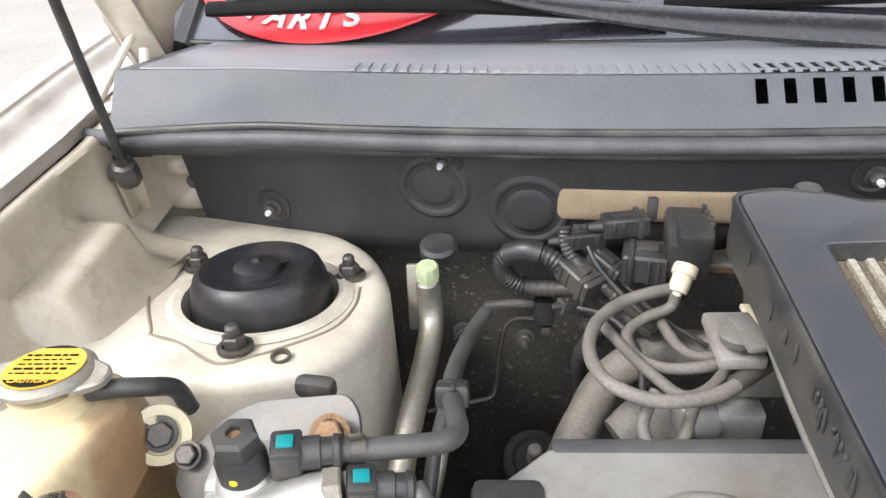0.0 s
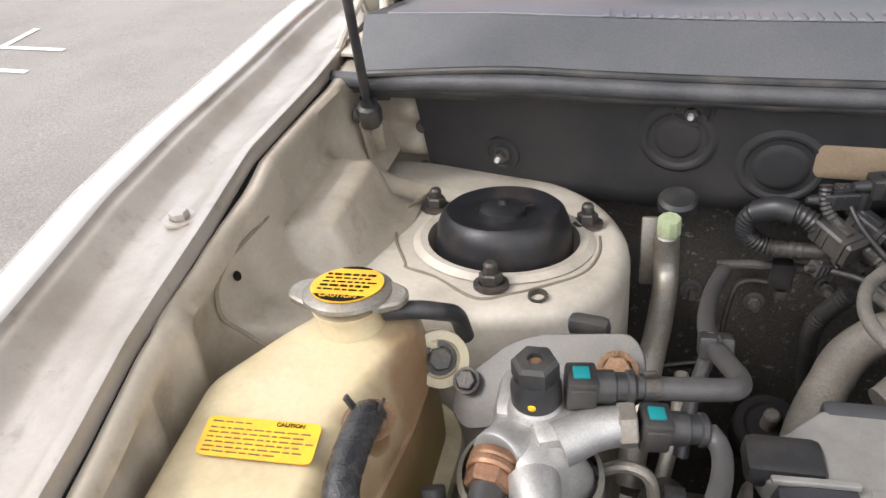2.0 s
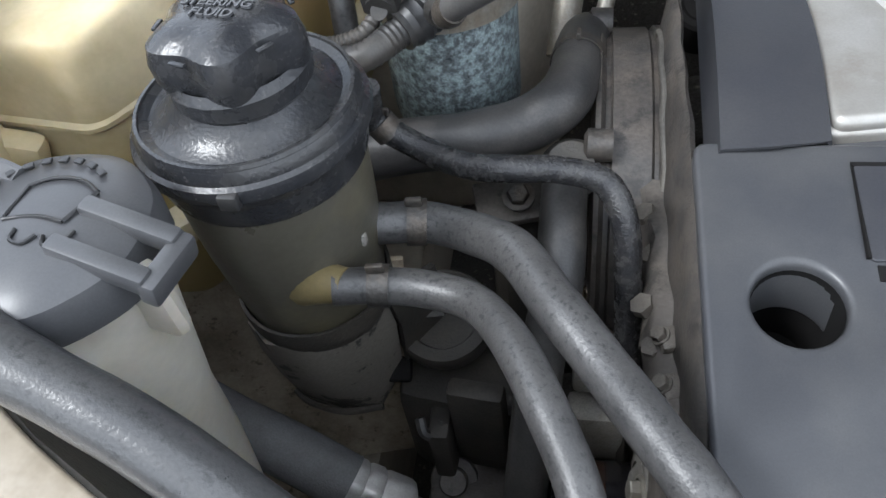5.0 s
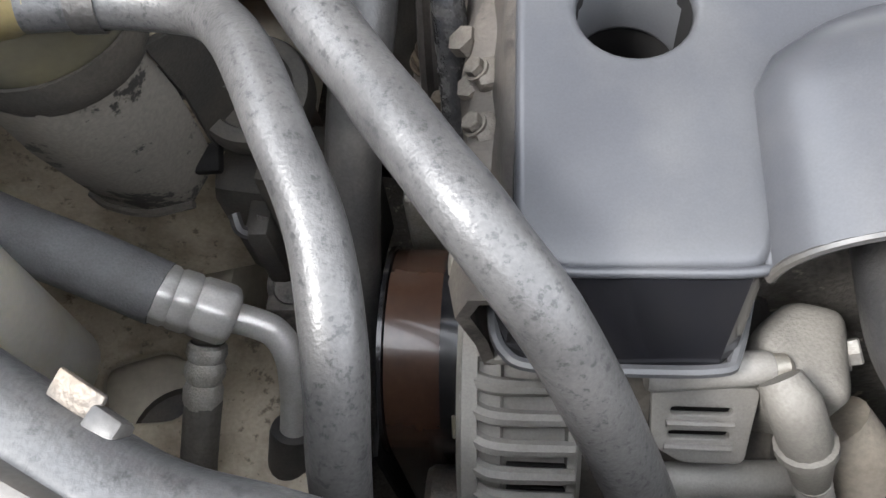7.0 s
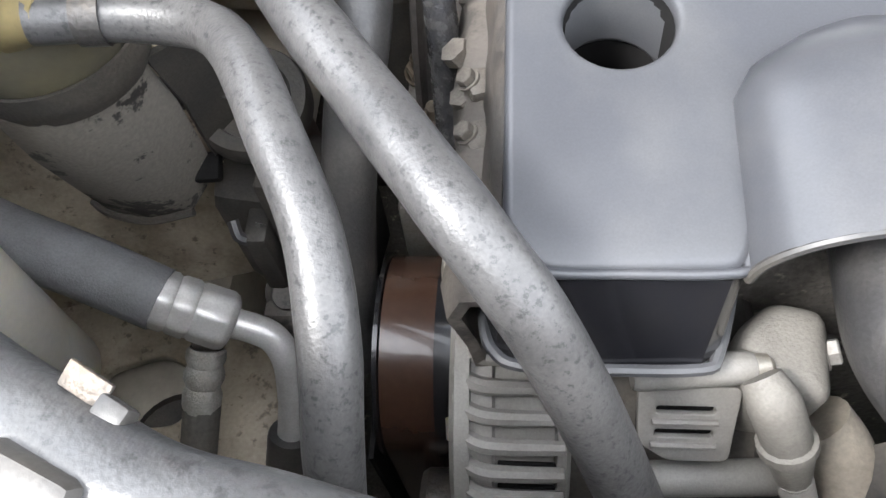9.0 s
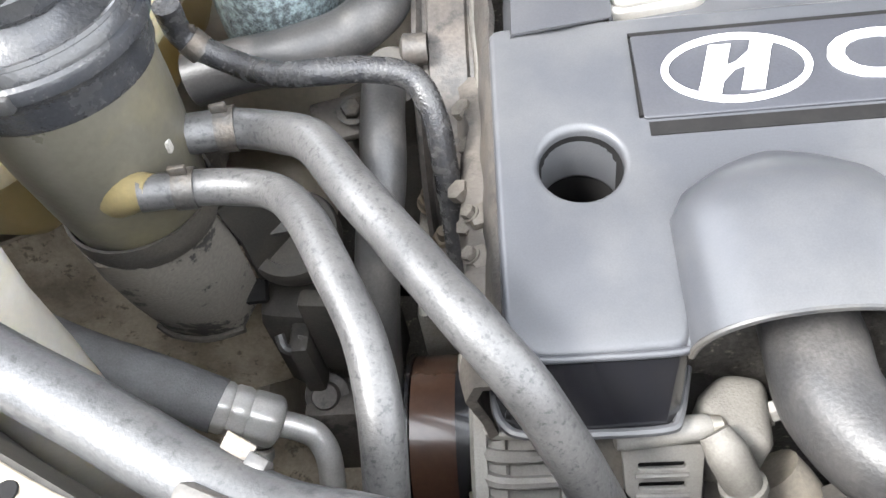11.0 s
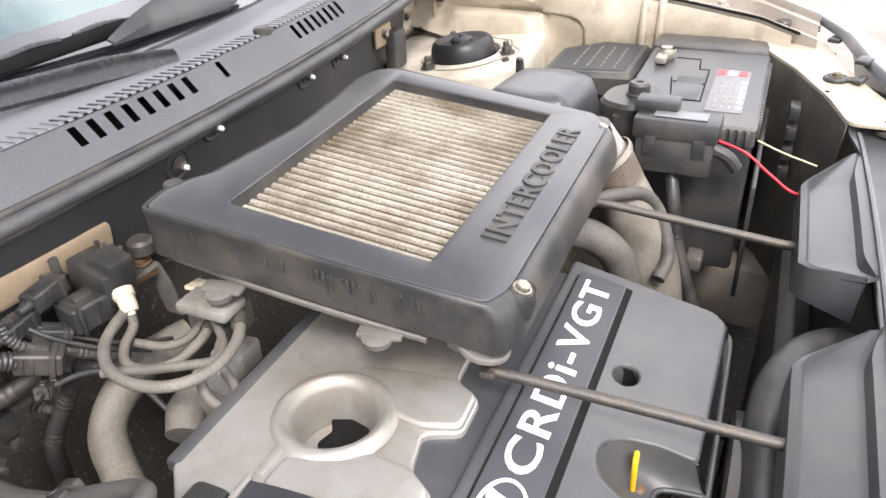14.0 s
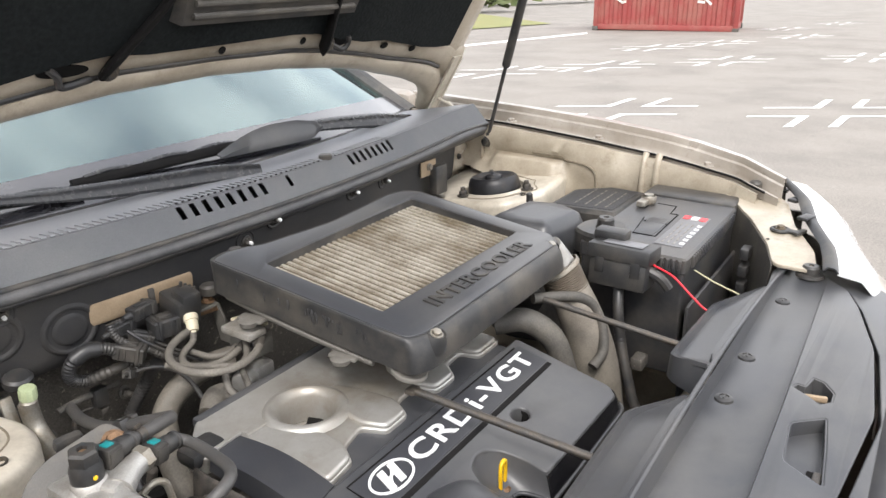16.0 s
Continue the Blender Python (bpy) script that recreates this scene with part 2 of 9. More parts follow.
    red=material("red_sign", (0.72, 0.02, 0.03), 0.35, 0, (0.6, 0.02, 0.03), 0.2, 6, 200, 0),
    blue=material("blue_print", (0.03, 0.09, 0.42), 0.4, 0, (0.03, 0.08, 0.35), 0.2, 6, 200, 0),
    redwire=material("red_wire", (0.75, 0.02, 0.04), 0.4, 0, (0.5, 0.02, 0.03), 0.2, 30, 200, 0),
    creamwire=material("pale_wire", (0.5, 0.48, 0.3), 0.5, 0, (0.3, 0.27, 0.15), 0.3, 30, 200, 0),
    battery=material("battery_case", (0.036, 0.037, 0.041), 0.36, 0, DUST, 0.25, 14, 500, 0.1, 0, 0.1),
    duct=material("dusty_duct_rubber", (0.23, 0.205, 0.17), 0.6, 0, (0.12, 0.1, 0.08), 0.6, 30, 500, 0.25, 0, 0.15),
    frit=material("black_glass_edge", (0.03, 0.03, 0.036), 0.16, 0, (0.06, 0.058, 0.06), 0.4, 14, 700, 0.01, 0.4, 0.08, 0.8),
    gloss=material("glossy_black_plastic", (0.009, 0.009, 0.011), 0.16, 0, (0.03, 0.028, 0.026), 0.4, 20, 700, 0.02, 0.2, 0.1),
    greypatch=material("grey_sticker", (0.17, 0.17, 0.18), 0.45, 0, (0.18, 0.17, 0.16), 0.4, 20, 300, 0.02),
    liner=material("hood_liner_felt", (0.011, 0.013, 0.0135), 0.95, 0, (0.06, 0.06, 0.055), 0.1, 5, 160, 0.6, 0, 0.3, 0.12),
    container=material("container_red", (0.27, 0.05, 0.045), 0.55, 0, (0.3, 0.16, 0.12), 0.5, 1.5, 20, 0.1, 0, 0.1),
    line=material("road_paint", (0.75, 0.75, 0.72), 0.7, 0, (0.4, 0.38, 0.36), 0.6, 6, 60, 0.2, 0, 0.1),
    grass=material("dry_grass", (0.19, 0.2, 0.07), 0.9, 0, (0.26, 0.22, 0.1), 0.6, 0.5, 14, 0.5, 0, 0.35),
    asphalt=material("asphalt", (0.235, 0.213, 0.188), 0.85, 0, (0.165, 0.15, 0.135), 0.7, 0.9, 110, 0.5, 0, 0.3),
    oily=material("oily_black_plastic", (0.024, 0.025, 0.028), 0.24, 0, (0.05, 0.048, 0.045), 0.5, 60, 700, 0.12, 0, 0.2, 0.5, 0.45, 0.68, ((0.085, 0.083, 0.08), 420, 0.6, 0.66, 0.6)),
    leaf=material("hedge_leaf", (0.09, 0.12, 0.04), 0.8, 0, (0.14, 0.14, 0.06), 0.6, 2, 30, 0.3),
    lamp=material("lamp_lens", (0.75, 0.76, 0.76), 0.15, 0, (0.5, 0.5, 0.48), 0.2, 6, 200, 0, 0.6),
)
# brown seepage stain down the tank's engine side and round its outlet
tn, tl = M["tank"].node_tree.nodes, M["tank"].node_tree.links
t_tc, t_sep, t_nz, t_add, t_rng, t_mix = (tn.new("ShaderNode" + k) for k in ("TexCoord", "SeparateXYZ", "TexNoise", "Math", "MapRange", "Mix"))
t_nz.inputs["Scale"].default_value, t_nz.inputs["Detail"].default_value = 34, 6
t_add.operation = "MULTIPLY_ADD"
t_add.inputs[1].default_value = 0.045
t_rng.inputs[1].default_value, t_rng.inputs[2].default_value, t_rng.inputs[4].default_value = 0.05, 0.076, 0.8
t_mix.data_type = "RGBA"
t_mix.inputs[7].default_value = (0.15, 0.06, 0.018, 1)
tl.new(t_tc.outputs["Object"], t_sep.inputs[0])
tl.new(t_tc.outputs["Object"], t_nz.inputs["Vector"])
tl.new(t_nz.outputs["Fac"], t_add.inputs[0])
tl.new(t_sep.outputs["X"], t_add.inputs[2])
tl.new(t_add.outputs[0], t_rng.inputs[0])
tl.new(t_rng.outputs[0], t_mix.inputs[0])
t_bsdf = tn["Principled BSDF"]
tl.new(t_bsdf.inputs["Base Color"].links[0].from_socket, t_mix.inputs[6])
tl.new(t_mix.outputs[2], t_bsdf.inputs["Base Color"])
# shade on the tank's lower walls, put into the colour as a brown tint
t_low, t_z = tn.new("ShaderNodeMix"), tn.new("ShaderNodeMapRange")
t_low.data_type = "RGBA"
t_low.inputs[7].default_value = (0.27, 0.195, 0.06, 1)
t_z.inputs[1].default_value, t_z.inputs[2].default_value = 0.09, 0.13
t_z.inputs[3].default_value, t_z.inputs[4].default_value = 0.75, 0.0
t_zn = tn.new("ShaderNodeMath")
t_zn.operation = "MULTIPLY_ADD"
t_zn.inputs[1].default_value = 0.03
tl.new(t_nz.outputs["Fac"], t_zn.inputs[0])
tl.new(t_sep.outputs["Z"], t_zn.inputs[2])
tl.new(t_zn.outputs[0], t_z.inputs[0])
tl.new(t_z.outputs[0], t_low.inputs[0])
tl.new(t_mix.outputs[2], t_low.inputs[6])
tl.new(t_low.outputs[2], t_bsdf.inputs["Base Color"])
for key in ("tank", "white", "eartank"):
    b = M[key].node_tree.nodes["Principled BSDF"]
    b.inputs["Subsurface Weight"].default_value = 0.25
    b.inputs["Subsurface Radius"].default_value = (0.02, 0.014, 0.006)
    b.inputs["Subsurface Scale"].default_value = 0.4


def glass_material():
    m = bpy.data.materials.new("coated_windscreen")
    m.use_nodes = True
    n, l = m.node_tree.nodes, m.node_tree.links
    out, p = n["Material Output"], n["Principled BSDF"]
    p.inputs["Base Color"].default_value = (0.72, 0.86, 0.86, 1)
    p.inputs["Transmission Weight"].default_value = 1
    p.inputs["Roughness"].default_value = 0.02
    p.inputs["IOR"].default_value = 1.1
    g = n.new("ShaderNodeBsdfGlossy")
    g.inputs["Color"].default_value = (0.75, 0.93, 0.93, 1)
    g.inputs["Roughness"].default_value = 0.03
    fr = n.new("ShaderNodeFresnel")
    fr.inputs[0].default_value = 2.6
    mx = n.new("ShaderNodeMixShader")
    l.new(fr.outputs[0], mx.inputs[0])
    l.new(p.outputs[0], mx.inputs[1])
    l.new(g.outputs[0], mx.inputs[2])
    l.new(mx.outputs[0], out.inputs[0])
    return m


M["glass"] = glass_material()


# ---- builders ----
def thing(name, loc, label, category, group="", kind=""):
    ob = new(name)
    ob.empty_display_size = 0.02
    ob.location = loc
    return tagged(ob, label, category, group, kind)


def finish(name, bm, mat, smooth=32):
    me = bpy.data.meshes.new(name)
    bmesh.ops.recalc_face_normals(bm, faces=bm.faces[:])
    bm.to_mesh(me)
    bm.free()
    me.materials.append(M[mat])
    if smooth:
        me.polygons.foreach_set("use_smooth", [True] * len(me.polygons))
        me.set_sharp_from_angle(angle=radians(smooth))
    return me


def root_of(ob):
    while ob.parent:
        ob = ob.parent
    return ob


def part(name, bm, mat, parent, label="", smooth=32):
    """One mesh, given in world places, under a thing or a part."""
    bm.transform(Matrix.Translation(-root_of(parent).location))
    ob = new(name, finish(name, bm, mat, smooth))
    ob.parent = parent
    return tagged(ob, label)


def solo(name, bm, mat, loc, label, category, group="", kind="", smooth=32):
    """A thing of one mesh, given in world places."""
    bm.transform(Matrix.Translation(-Vector(loc)))
    ob = new(name, finish(name, bm, mat, smooth))
    ob.location = loc
    return tagged(ob, label, category, group, kind)


def join(bm, other):
    me = bpy.data.meshes.new("tmp")
    other.to_mesh(me)
    other.free()
    bm.from_mesh(me)
    bpy.data.meshes.remove(me)
    return bm


def merged(*bms):
    bm = bms[0]
    for o in bms[1:]:
        join(bm, o)
    return bm


def box(c, s, bevel=0.0, rot=(0, 0, 0), seg=2, taper=1.0):
    bm = bmesh.new()
    bmesh.ops.create_cube(bm, size=1)
    for v in bm.verts:
        k = taper if v.co.z > 0 else 1
        v.co = Vector((v.co.x * s[0] * k, v.co.y * s[1] * k, v.co.z * s[2]))
    if bevel:
        bmesh.ops.bevel(bm, geom=bm.edges[:], offset=bevel, segments=seg, profile=0.5, affect="EDGES", clamp_overlap=True)
    bm.transform(pose(*c, *rot))
    return bm


def axis_pose(c, d):
    return Matrix.Translation(c) @ Vector(d).to_track_quat("Z", "Y").to_matrix().to_4x4()


def lathe(profile, c=(0, 0, 0), d=(0, 0, 1), n=32, lobes=0, depth=0.0):
    """Rings of (radius, height) about d; lobes press a wavy outline into radii."""
    bm = bmesh.new()
    rings = []
    for r, z in profile:
        if r < 1e-6:
            rings.append([bm.verts.new((0, 0, z))])
        else:
            ring = []
            for i in range(n):
                a = 2 * math.pi * i / n
                k = r * (1 - depth * (0.5 + 0.5 * math.cos(lobes * a))) if lobes else r
                ring.append(bm.verts.new((k * math.cos(a), k * math.sin(a), z)))
            rings.append(ring)
    for a, b in zip(rings[:-1], rings[1:]):
        for i in range(n):
            j = (i + 1) % n
            if len(a) == 1 and len(b) == 1:
                break
            if len(a) == 1:
                bm.faces.new((a[0], b[i], b[j]))
            elif len(b) == 1:
                bm.faces.new((a[i], a[j], b[0]))
            else:
                bm.faces.new((a[i], a[j], b[j], b[i]))
    bm.transform(axis_pose(c, d))
    return bm


def spline(pts, steps=8):
    p = [Vector(q) for q in pts]
    p = [2 * p[0] - p[1]] + p + [2 * p[-1] - p[-2]]
    out = []
    for i in range(1, len(p) - 2):
        a, b, c, d = p[i - 1:i + 3]
        for k in range(steps):
            t = k / steps
            out.append(0.5 * (2 * b + (c - a) * t + (2 * a - 5 * b + 4 * c - d) * t * t + (3 * b - a - 3 * c + d) * t ** 3))
    out.append(p[-2])
    return out


def tube(pts, r, n=14, steps=8, ribs=0.0, pitch=0.004, smooth=True, wobble=0.0, flat=1.0):
    """A round body along pts; r may be one radius or one for each point; ribs presses rings into it."""
    path = spline(pts, steps) if smooth else [Vector(q) for q in pts]
    if ribs:
        fine, acc = [path[0]], 0.0
        for a, b in zip(path[:-1], path[1:]):
            m = max(1, int((b - a).length / (pitch / 2)))
            fine += [a.lerp(b, (k + 1) / m) for k in range(m)]
        path = fine
    bm = bmesh.new()
    t0 = (path[1] - path[0]).normalized()
    nrm = t0.orthogonal().normalized()
    rings = []
    for i, q in enumerate(path):
        t = (path[min(i + 1, len(path) - 1)] - path[max(i - 1, 0)]).normalized()
        nrm = (nrm - t * nrm.dot(t)).normalized()
        bi = t.cross(nrm)
        if isinstance(r, (list, tuple)):
            f = i / (len(path) - 1) * (len(r) - 1)
            k = min(int(f), len(r) - 2)
            rad = r[k] + (r[k + 1] - r[k]) * (f - k)
        else:
            rad = r
        if ribs:
            rad *= 1 - ribs * (i % 2)
        if wobble:
            rad *= 1 + wobble * noise.noise(q * 60)
        rings.append([bm.verts.new(q + nrm * (rad * math.cos(2 * math.pi * j / n)) + bi * (flat * rad * math.sin(2 * math.pi * j / n)))
                      for j in range(n)])
    for a, b in zip(rings[:-1], rings[1:]):
        for j in range(n):
            bm.faces.new((a[j], a[(j + 1) % n], b[(j + 1) % n], b[j]))
    bm.faces.new(rings[0][::-1])
    bm.faces.new(rings[-1])
    return bm


def sheet(rows, thick=0.0, closed=False):
    """A skin through rows of places, thickened along its normals."""
    bm = bmesh.new()
    g = [[bm.verts.new(q) for q in row] for row in rows]
    for a, b in zip(g[:-1], g[1:]):
        m = len(a) if closed else len(a) - 1
        for j in range(m):
            k = (j + 1) % len(a)
            bm.faces.new((a[j], a[k], b[k], b[j]))
    bmesh.ops.recalc_face_normals(bm, faces=bm.faces[:])
    if thick:
        bmesh.ops.solidify(bm, geom=bm.faces[:], thickness=thick)
    return bm


def plate(loops, z0, z1, bevel=0.0, rise=None, seg=2, cuts=0):
    """A flat piece with holes, from plan outlines; rise(x, y) lifts its places."""
    cu = bpy.data.curves.new("tmp", "CURVE")
    cu.dimensions, cu.fill_mode = "2D", "BOTH"
    cu.extrude = (z1 - z0) / 2 - bevel
    cu.bevel_depth, cu.bevel_resolution, cu.offset = bevel, seg, -bevel
    for lp in loops:
        s = cu.splines.new("POLY")
        s.points.add(len(lp) - 1)
        for q, c in zip(s.points, lp):
            q.co = (c[0], c[1], 0, 1)
        s.use_cyclic_u = True
    ob = bpy.data.objects.new("tmp", cu)
    scene.collection.objects.link(ob)
    me = bpy.data.meshes.new_from_object(ob.evaluated_get(bpy.context.evaluated_depsgraph_get()))
    bm = bmesh.new()
    bm.from_mesh(me)
    bpy.data.objects.remove(ob)
    bpy.data.curves.remove(cu)
    bpy.data.meshes.remove(me)
    bmesh.ops.remove_doubles(bm, verts=bm.verts[:], dist=1e-5)
    if cuts:
        bmesh.ops.subdivide_edges(bm, edges=bm.edges[:], cuts=cuts)
    for v in bm.verts:
        v.co.z += (z0 + z1) / 2
        if rise:
            v.co.z += rise(v.co.x, v.co.y)
    return bm


def text(body, size, depth, m, spacing=1.0, bold=0.0, squeeze=1.0):
    cu = bpy.data.curves.new("tmp", "FONT")
    cu.body, cu.size, cu.extrude, cu.align_x, cu.align_y = body, size, depth, "CENTER", "CENTER"
    cu.space_character, cu.offset, cu.resolution_u = spacing, bold, 4
    ob = bpy.data.objects.new("tmp", cu)
    scene.collection.objects.link(ob)
    me = bpy.data.meshes.new_from_object(ob.evaluated_get(bpy.context.evaluated_depsgraph_get()))
    bm = bmesh.new()
    bm.from_mesh(me)
    bpy.data.objects.remove(ob)
    bpy.data.curves.remove(cu)
    bpy.data.meshes.remove(me)
    bm.transform(m @ Matrix.Diagonal((squeeze, 1, 1, 1)))
    return bm


def ring_pts(c, r, n=28, ry=None):
    return [(c[0] + r * math.cos(2 * math.pi * i / n), c[1] + (ry or r) * math.sin(2 * math.pi * i / n)) for i in range(n)]


def round_loop(pts, r, n=4):
    """Rounds the corners of a plan outline."""
    out = []
    m = len(pts)
    for i in range(m):
        p, a, b = (Vector((*pts[j % m][:2], 0)) for j in (i, i - 1, i + 1))
        u, v = (a - p), (b - p)
        k = min(r, u.length * 0.45, v.length * 0.45)
        s, e = p + u.normalized() * k, p + v.normalized() * k
        for j in range(n + 1):
            t = j / n
            q = s * (1 - t) ** 2 + p * 2 * t * (1 - t) + e * t * t
            out.append((q.x, q.y))
    return out


def bolt(c, d=(0, 0, 1), r=0.006, h=0.006, washer=1.6, stud=0.0):
    bm = lathe([(0, 0), (r * washer, 0), (r * washer, h * 0.25), (r * 1.05, h * 0.3)], c, d, 18)
    join(bm, lathe([(r, h * 0.25), (r, h * 0.9), (r * 0.86, h), (0, h)], c, d, 6))
    if stud:
        join(bm, lathe([(r * 0.55, h * 0.9), (r * 0.55, h + stud), (r * 0.45, h + stud + 0.001), (0, h + stud + 0.001)], c, d, 12))
    return bm


def lerp(a, b, t):
    return tuple(x + (y - x) * t for x, y in zip(a, b))


def bands(keys, x):
    """Piecewise-linear values: keys of (x, value)."""
    if x <= keys[0][0]:
        return keys[0][1]
    for (a, u), (b, v) in zip(keys[:-1], keys[1:]):
        if x <= b:
            return u + (v - u) * (x - a) / (b - a)
    return keys[-1][1]



def stack(outline, levels, rise=None):
    """A closed body from one plan outline: levels of (height, inset), capped at both ends."""
    m = len(outline)
    pts = [Vector((*q[:2], 0)) for q in outline]
    area = sum(pts[i].x * pts[(i + 1) % m].y - pts[(i + 1) % m].x * pts[i].y for i in range(m))
    sg = 1 if area > 0 else -1
    nr = []
    for i in range(m):
        t = (pts[(i + 1) % m] - pts[i - 1]).normalized()
        nr.append(Vector((-t.y, t.x, 0)) * sg)
    bm = bmesh.new()
    rings = []
    for z, inset in levels:
        ring = []
        for p, k in zip(pts, nr):
            q = p + k * inset
            ring.append(bm.verts.new((q.x, q.y, z + (rise(q.x, q.y, z) if rise else 0))))
        rings.append(ring)
    for a, b in zip(rings[:-1], rings[1:]):
        for i in range(m):
            bm.faces.new((a[i], a[(i + 1) % m], b[(i + 1) % m], b[i]))
    for ring, turn in ((rings[0], -1), (rings[-1], 1)):
        c = sum((v.co for v in ring), Vector()) / m
        inner = [bm.verts.new(c.lerp(v.co, 0.6)) for v in ring]
        mid = bm.verts.new(c)
        for i in range(m):
            j = (i + 1) % m
            bm.faces.new((ring[i], ring[j], inner[j], inner[i])[::turn])
            bm.faces.new((inner[i], inner[j], mid)[::turn])
    return bm


def rect(x0, x1, y0, y1, r=0.006, n=4):
    return round_loop([(x0, y0), (x1, y0), (x1, y1), (x0, y1)], r, n)


# ---- the ground, sloping gently away for drainage ----
def ground_z(x, y):
    return -0.024 * (0.86 * x + 0.51 * y)


bm = bmesh.new()
steps = [-300, -60, -20, -8, -3, 0, 3, 8, 14, 20, 30, 60, 300]
g = [[bm.verts.new((x, y, ground_z(x, y))) for y in steps] for x in steps]
for i in range(len(steps) - 1):
    for j in range(len(steps) - 1):
        bm.faces.new((g[i][j], g[i + 1][j], g[i + 1][j + 1], g[i][j + 1]))
solo("ground", bm, "asphalt", (0, 0, 0), "worn grey asphalt of a wide car park", "ground", kind="structure")


def marking(cx, cy, a, b, la=0.65, lb=0.72, width=0.1, ga=0.17, gb=0.31):
    """Four L-shaped corners of parking bays that meet at one spot, along the directions a and b."""
    t = thing("parking_mark", (cx, cy, ground_z(cx, cy)), "worn white painted bay corners on asphalt", "road marking", "bay corner marks")
    c = Vector((cx, cy))
    for sa in (-1, 1):
        for sb in (-1, 1):
            k = c + a * (ga * sa) + b * (gb * sb)
            bm = bmesh.new()
            for p, q, w in ((a * (la * sa), b * (width * sb), 0), (b * (lb * sb), a * (width * sa), 1)):
                o = k + (b * (width * sb) * 1.02 if w else Vector((0, 0)))
                quad = []
                for d in (Vector((0, 0)), p, p + q, q):
                    e = o + d
                    quad.append(bm.verts.new((e.x, e.y, ground_z(e.x, e.y) + 0.005)))
                bm.faces.new(quad)
            part("stroke", bm, "line", t)


for cx, cy in ((8.53, 0.73), (7.45, 2.82), (12.1, 4.9), (14.15, 3.26), (10.35, 6.02), (16.6, 5.5), (18.85, 4.6), (22.2, 3.3), (16.1, 1.1),
               (30.5, 3.4), (26.1, 4.4), (9.6, -1.4)):
    marking(cx, cy, Vector((0.51, -0.86)), Vector((1, -0.03)))
marking(-4.42, 3.53, Vector((0.1, -1)), Vector((1, -0.1)), 0.4, 0.46, 0.05, 0.16, 0.17)
marking(-5.6, 5.4, Vector((0.1, -1)), Vector((1, -0.1)), 0.4, 0.46, 0.05, 0.16, 0.17)
bm = tube([(6.0, 10.5, ground_z(6, 10.5)), (21.0, 9.0, ground_z(21, 9.0))], 0.05, 8, 2, smooth=False, flat=0.2)
solo("road_line", bm, "line", (13, 9.7, ground_z(13, 9.7)), "long thin white line painted on the asphalt", "road marking", kind="structure")

# grass bank, hedge and fence beyond the asphalt
bm = bmesh.new()
q0, q1, q2, q3 = ((14, 14.5), (26, 12.6), (34, 26), (6, 30))
bm.faces.new([bm.verts.new((x, y, ground_z(x, y) + dz)) for (x, y), dz in ((q0, 0.03), (q1, 0.03), (q2, 0.6), (q3, 0.6))])
solo("grass_verge", bm, "grass", (20, 20, ground_z(20, 20)), "dry yellow-green grass verge at the lot's edge", "grass", kind="stuff")
fence = thing("fence", (20, 17, ground_z(20, 17)), "thin wire fence along the grass verge", "fence")
for k in range(14):
    x = 12 + k * 1.2
    y = 19.5 - 0.16 * (x - 12)
    z = ground_z(x, y) + 0.2
    part("post", tube([(x, y, z), (x, y, z + 1.5)], 0.03, 6, smooth=False), "deep", fence)
for h in (0.6, 1.0, 1.4):
    part("rail", tube([(12, 19.5, ground_z(12, 19.5) + 0.2 + h), (27.6, 17.0, ground_z(27.6, 17) + 0.2 + h)], 0.015, 6, smooth=False), "deep", fence)
bm = bmesh.new()
rnd = random.Random(4)
for k in range(1500):
    x = rnd.uniform(4, 75)
    y = 27 - 0.12 * x + rnd.uniform(-1.6, 1.6) + 8 * (x > 40)
    z = ground_z(x, y) + 0.5 + rnd.random() ** 1.5 * 2.2
    s = rnd.uniform(0.2, 0.6)
    a = rnd.uniform(0, 6.28)
    d = Vector((math.cos(a), math.sin(a), rnd.uniform(-0.4, 0.6))) * s
    e = Vector((-math.sin(a), math.cos(a), rnd.uniform(-0.4, 0.8))) * s
    c = Vector((x, y, z))
    bm.faces.new([bm.verts.new(c + d), bm.verts.new(c + e), bm.verts.new(c - d), bm.verts.new(c - e)])
solo("hedge", bm, "leaf", (30, 24, ground_z(30, 24)), "far row of green bushes behind the fence", "bushes", kind="stuff", smooth=0)

# ---- shipping container ----
c0 = Vector((22.9, 9.55, 0))
u = Vector((0.18, -0.98, 0)).normalized()
c1 = c0 + u * 4.25
w = Vector((-u.y, u.x, 0))
if w.x < 0:
    w = -w
cz = ground_z(24, 8.0) - 0.02
cont = thing("shipping_container", (24.4, 7.7, cz), "weathered red corrugated steel shipping container on asphalt", "container")


def corrugated(a, b, z0, z1, pitch, deep, out):
    L = (b - a).length
    n = int(L / pitch)
    lo, hi = [], []
    for k in range(n):
        for f, o in ((0, 0), (0.35, 0), (0.5, 1), (0.85, 1)):
            p = a + (b - a) * ((k + f) / n) + out * (deep * o)
            lo.append((p.x, p.y, z0))
            hi.append((p.x, p.y, z1))
    return sheet([lo, hi], 0.01)


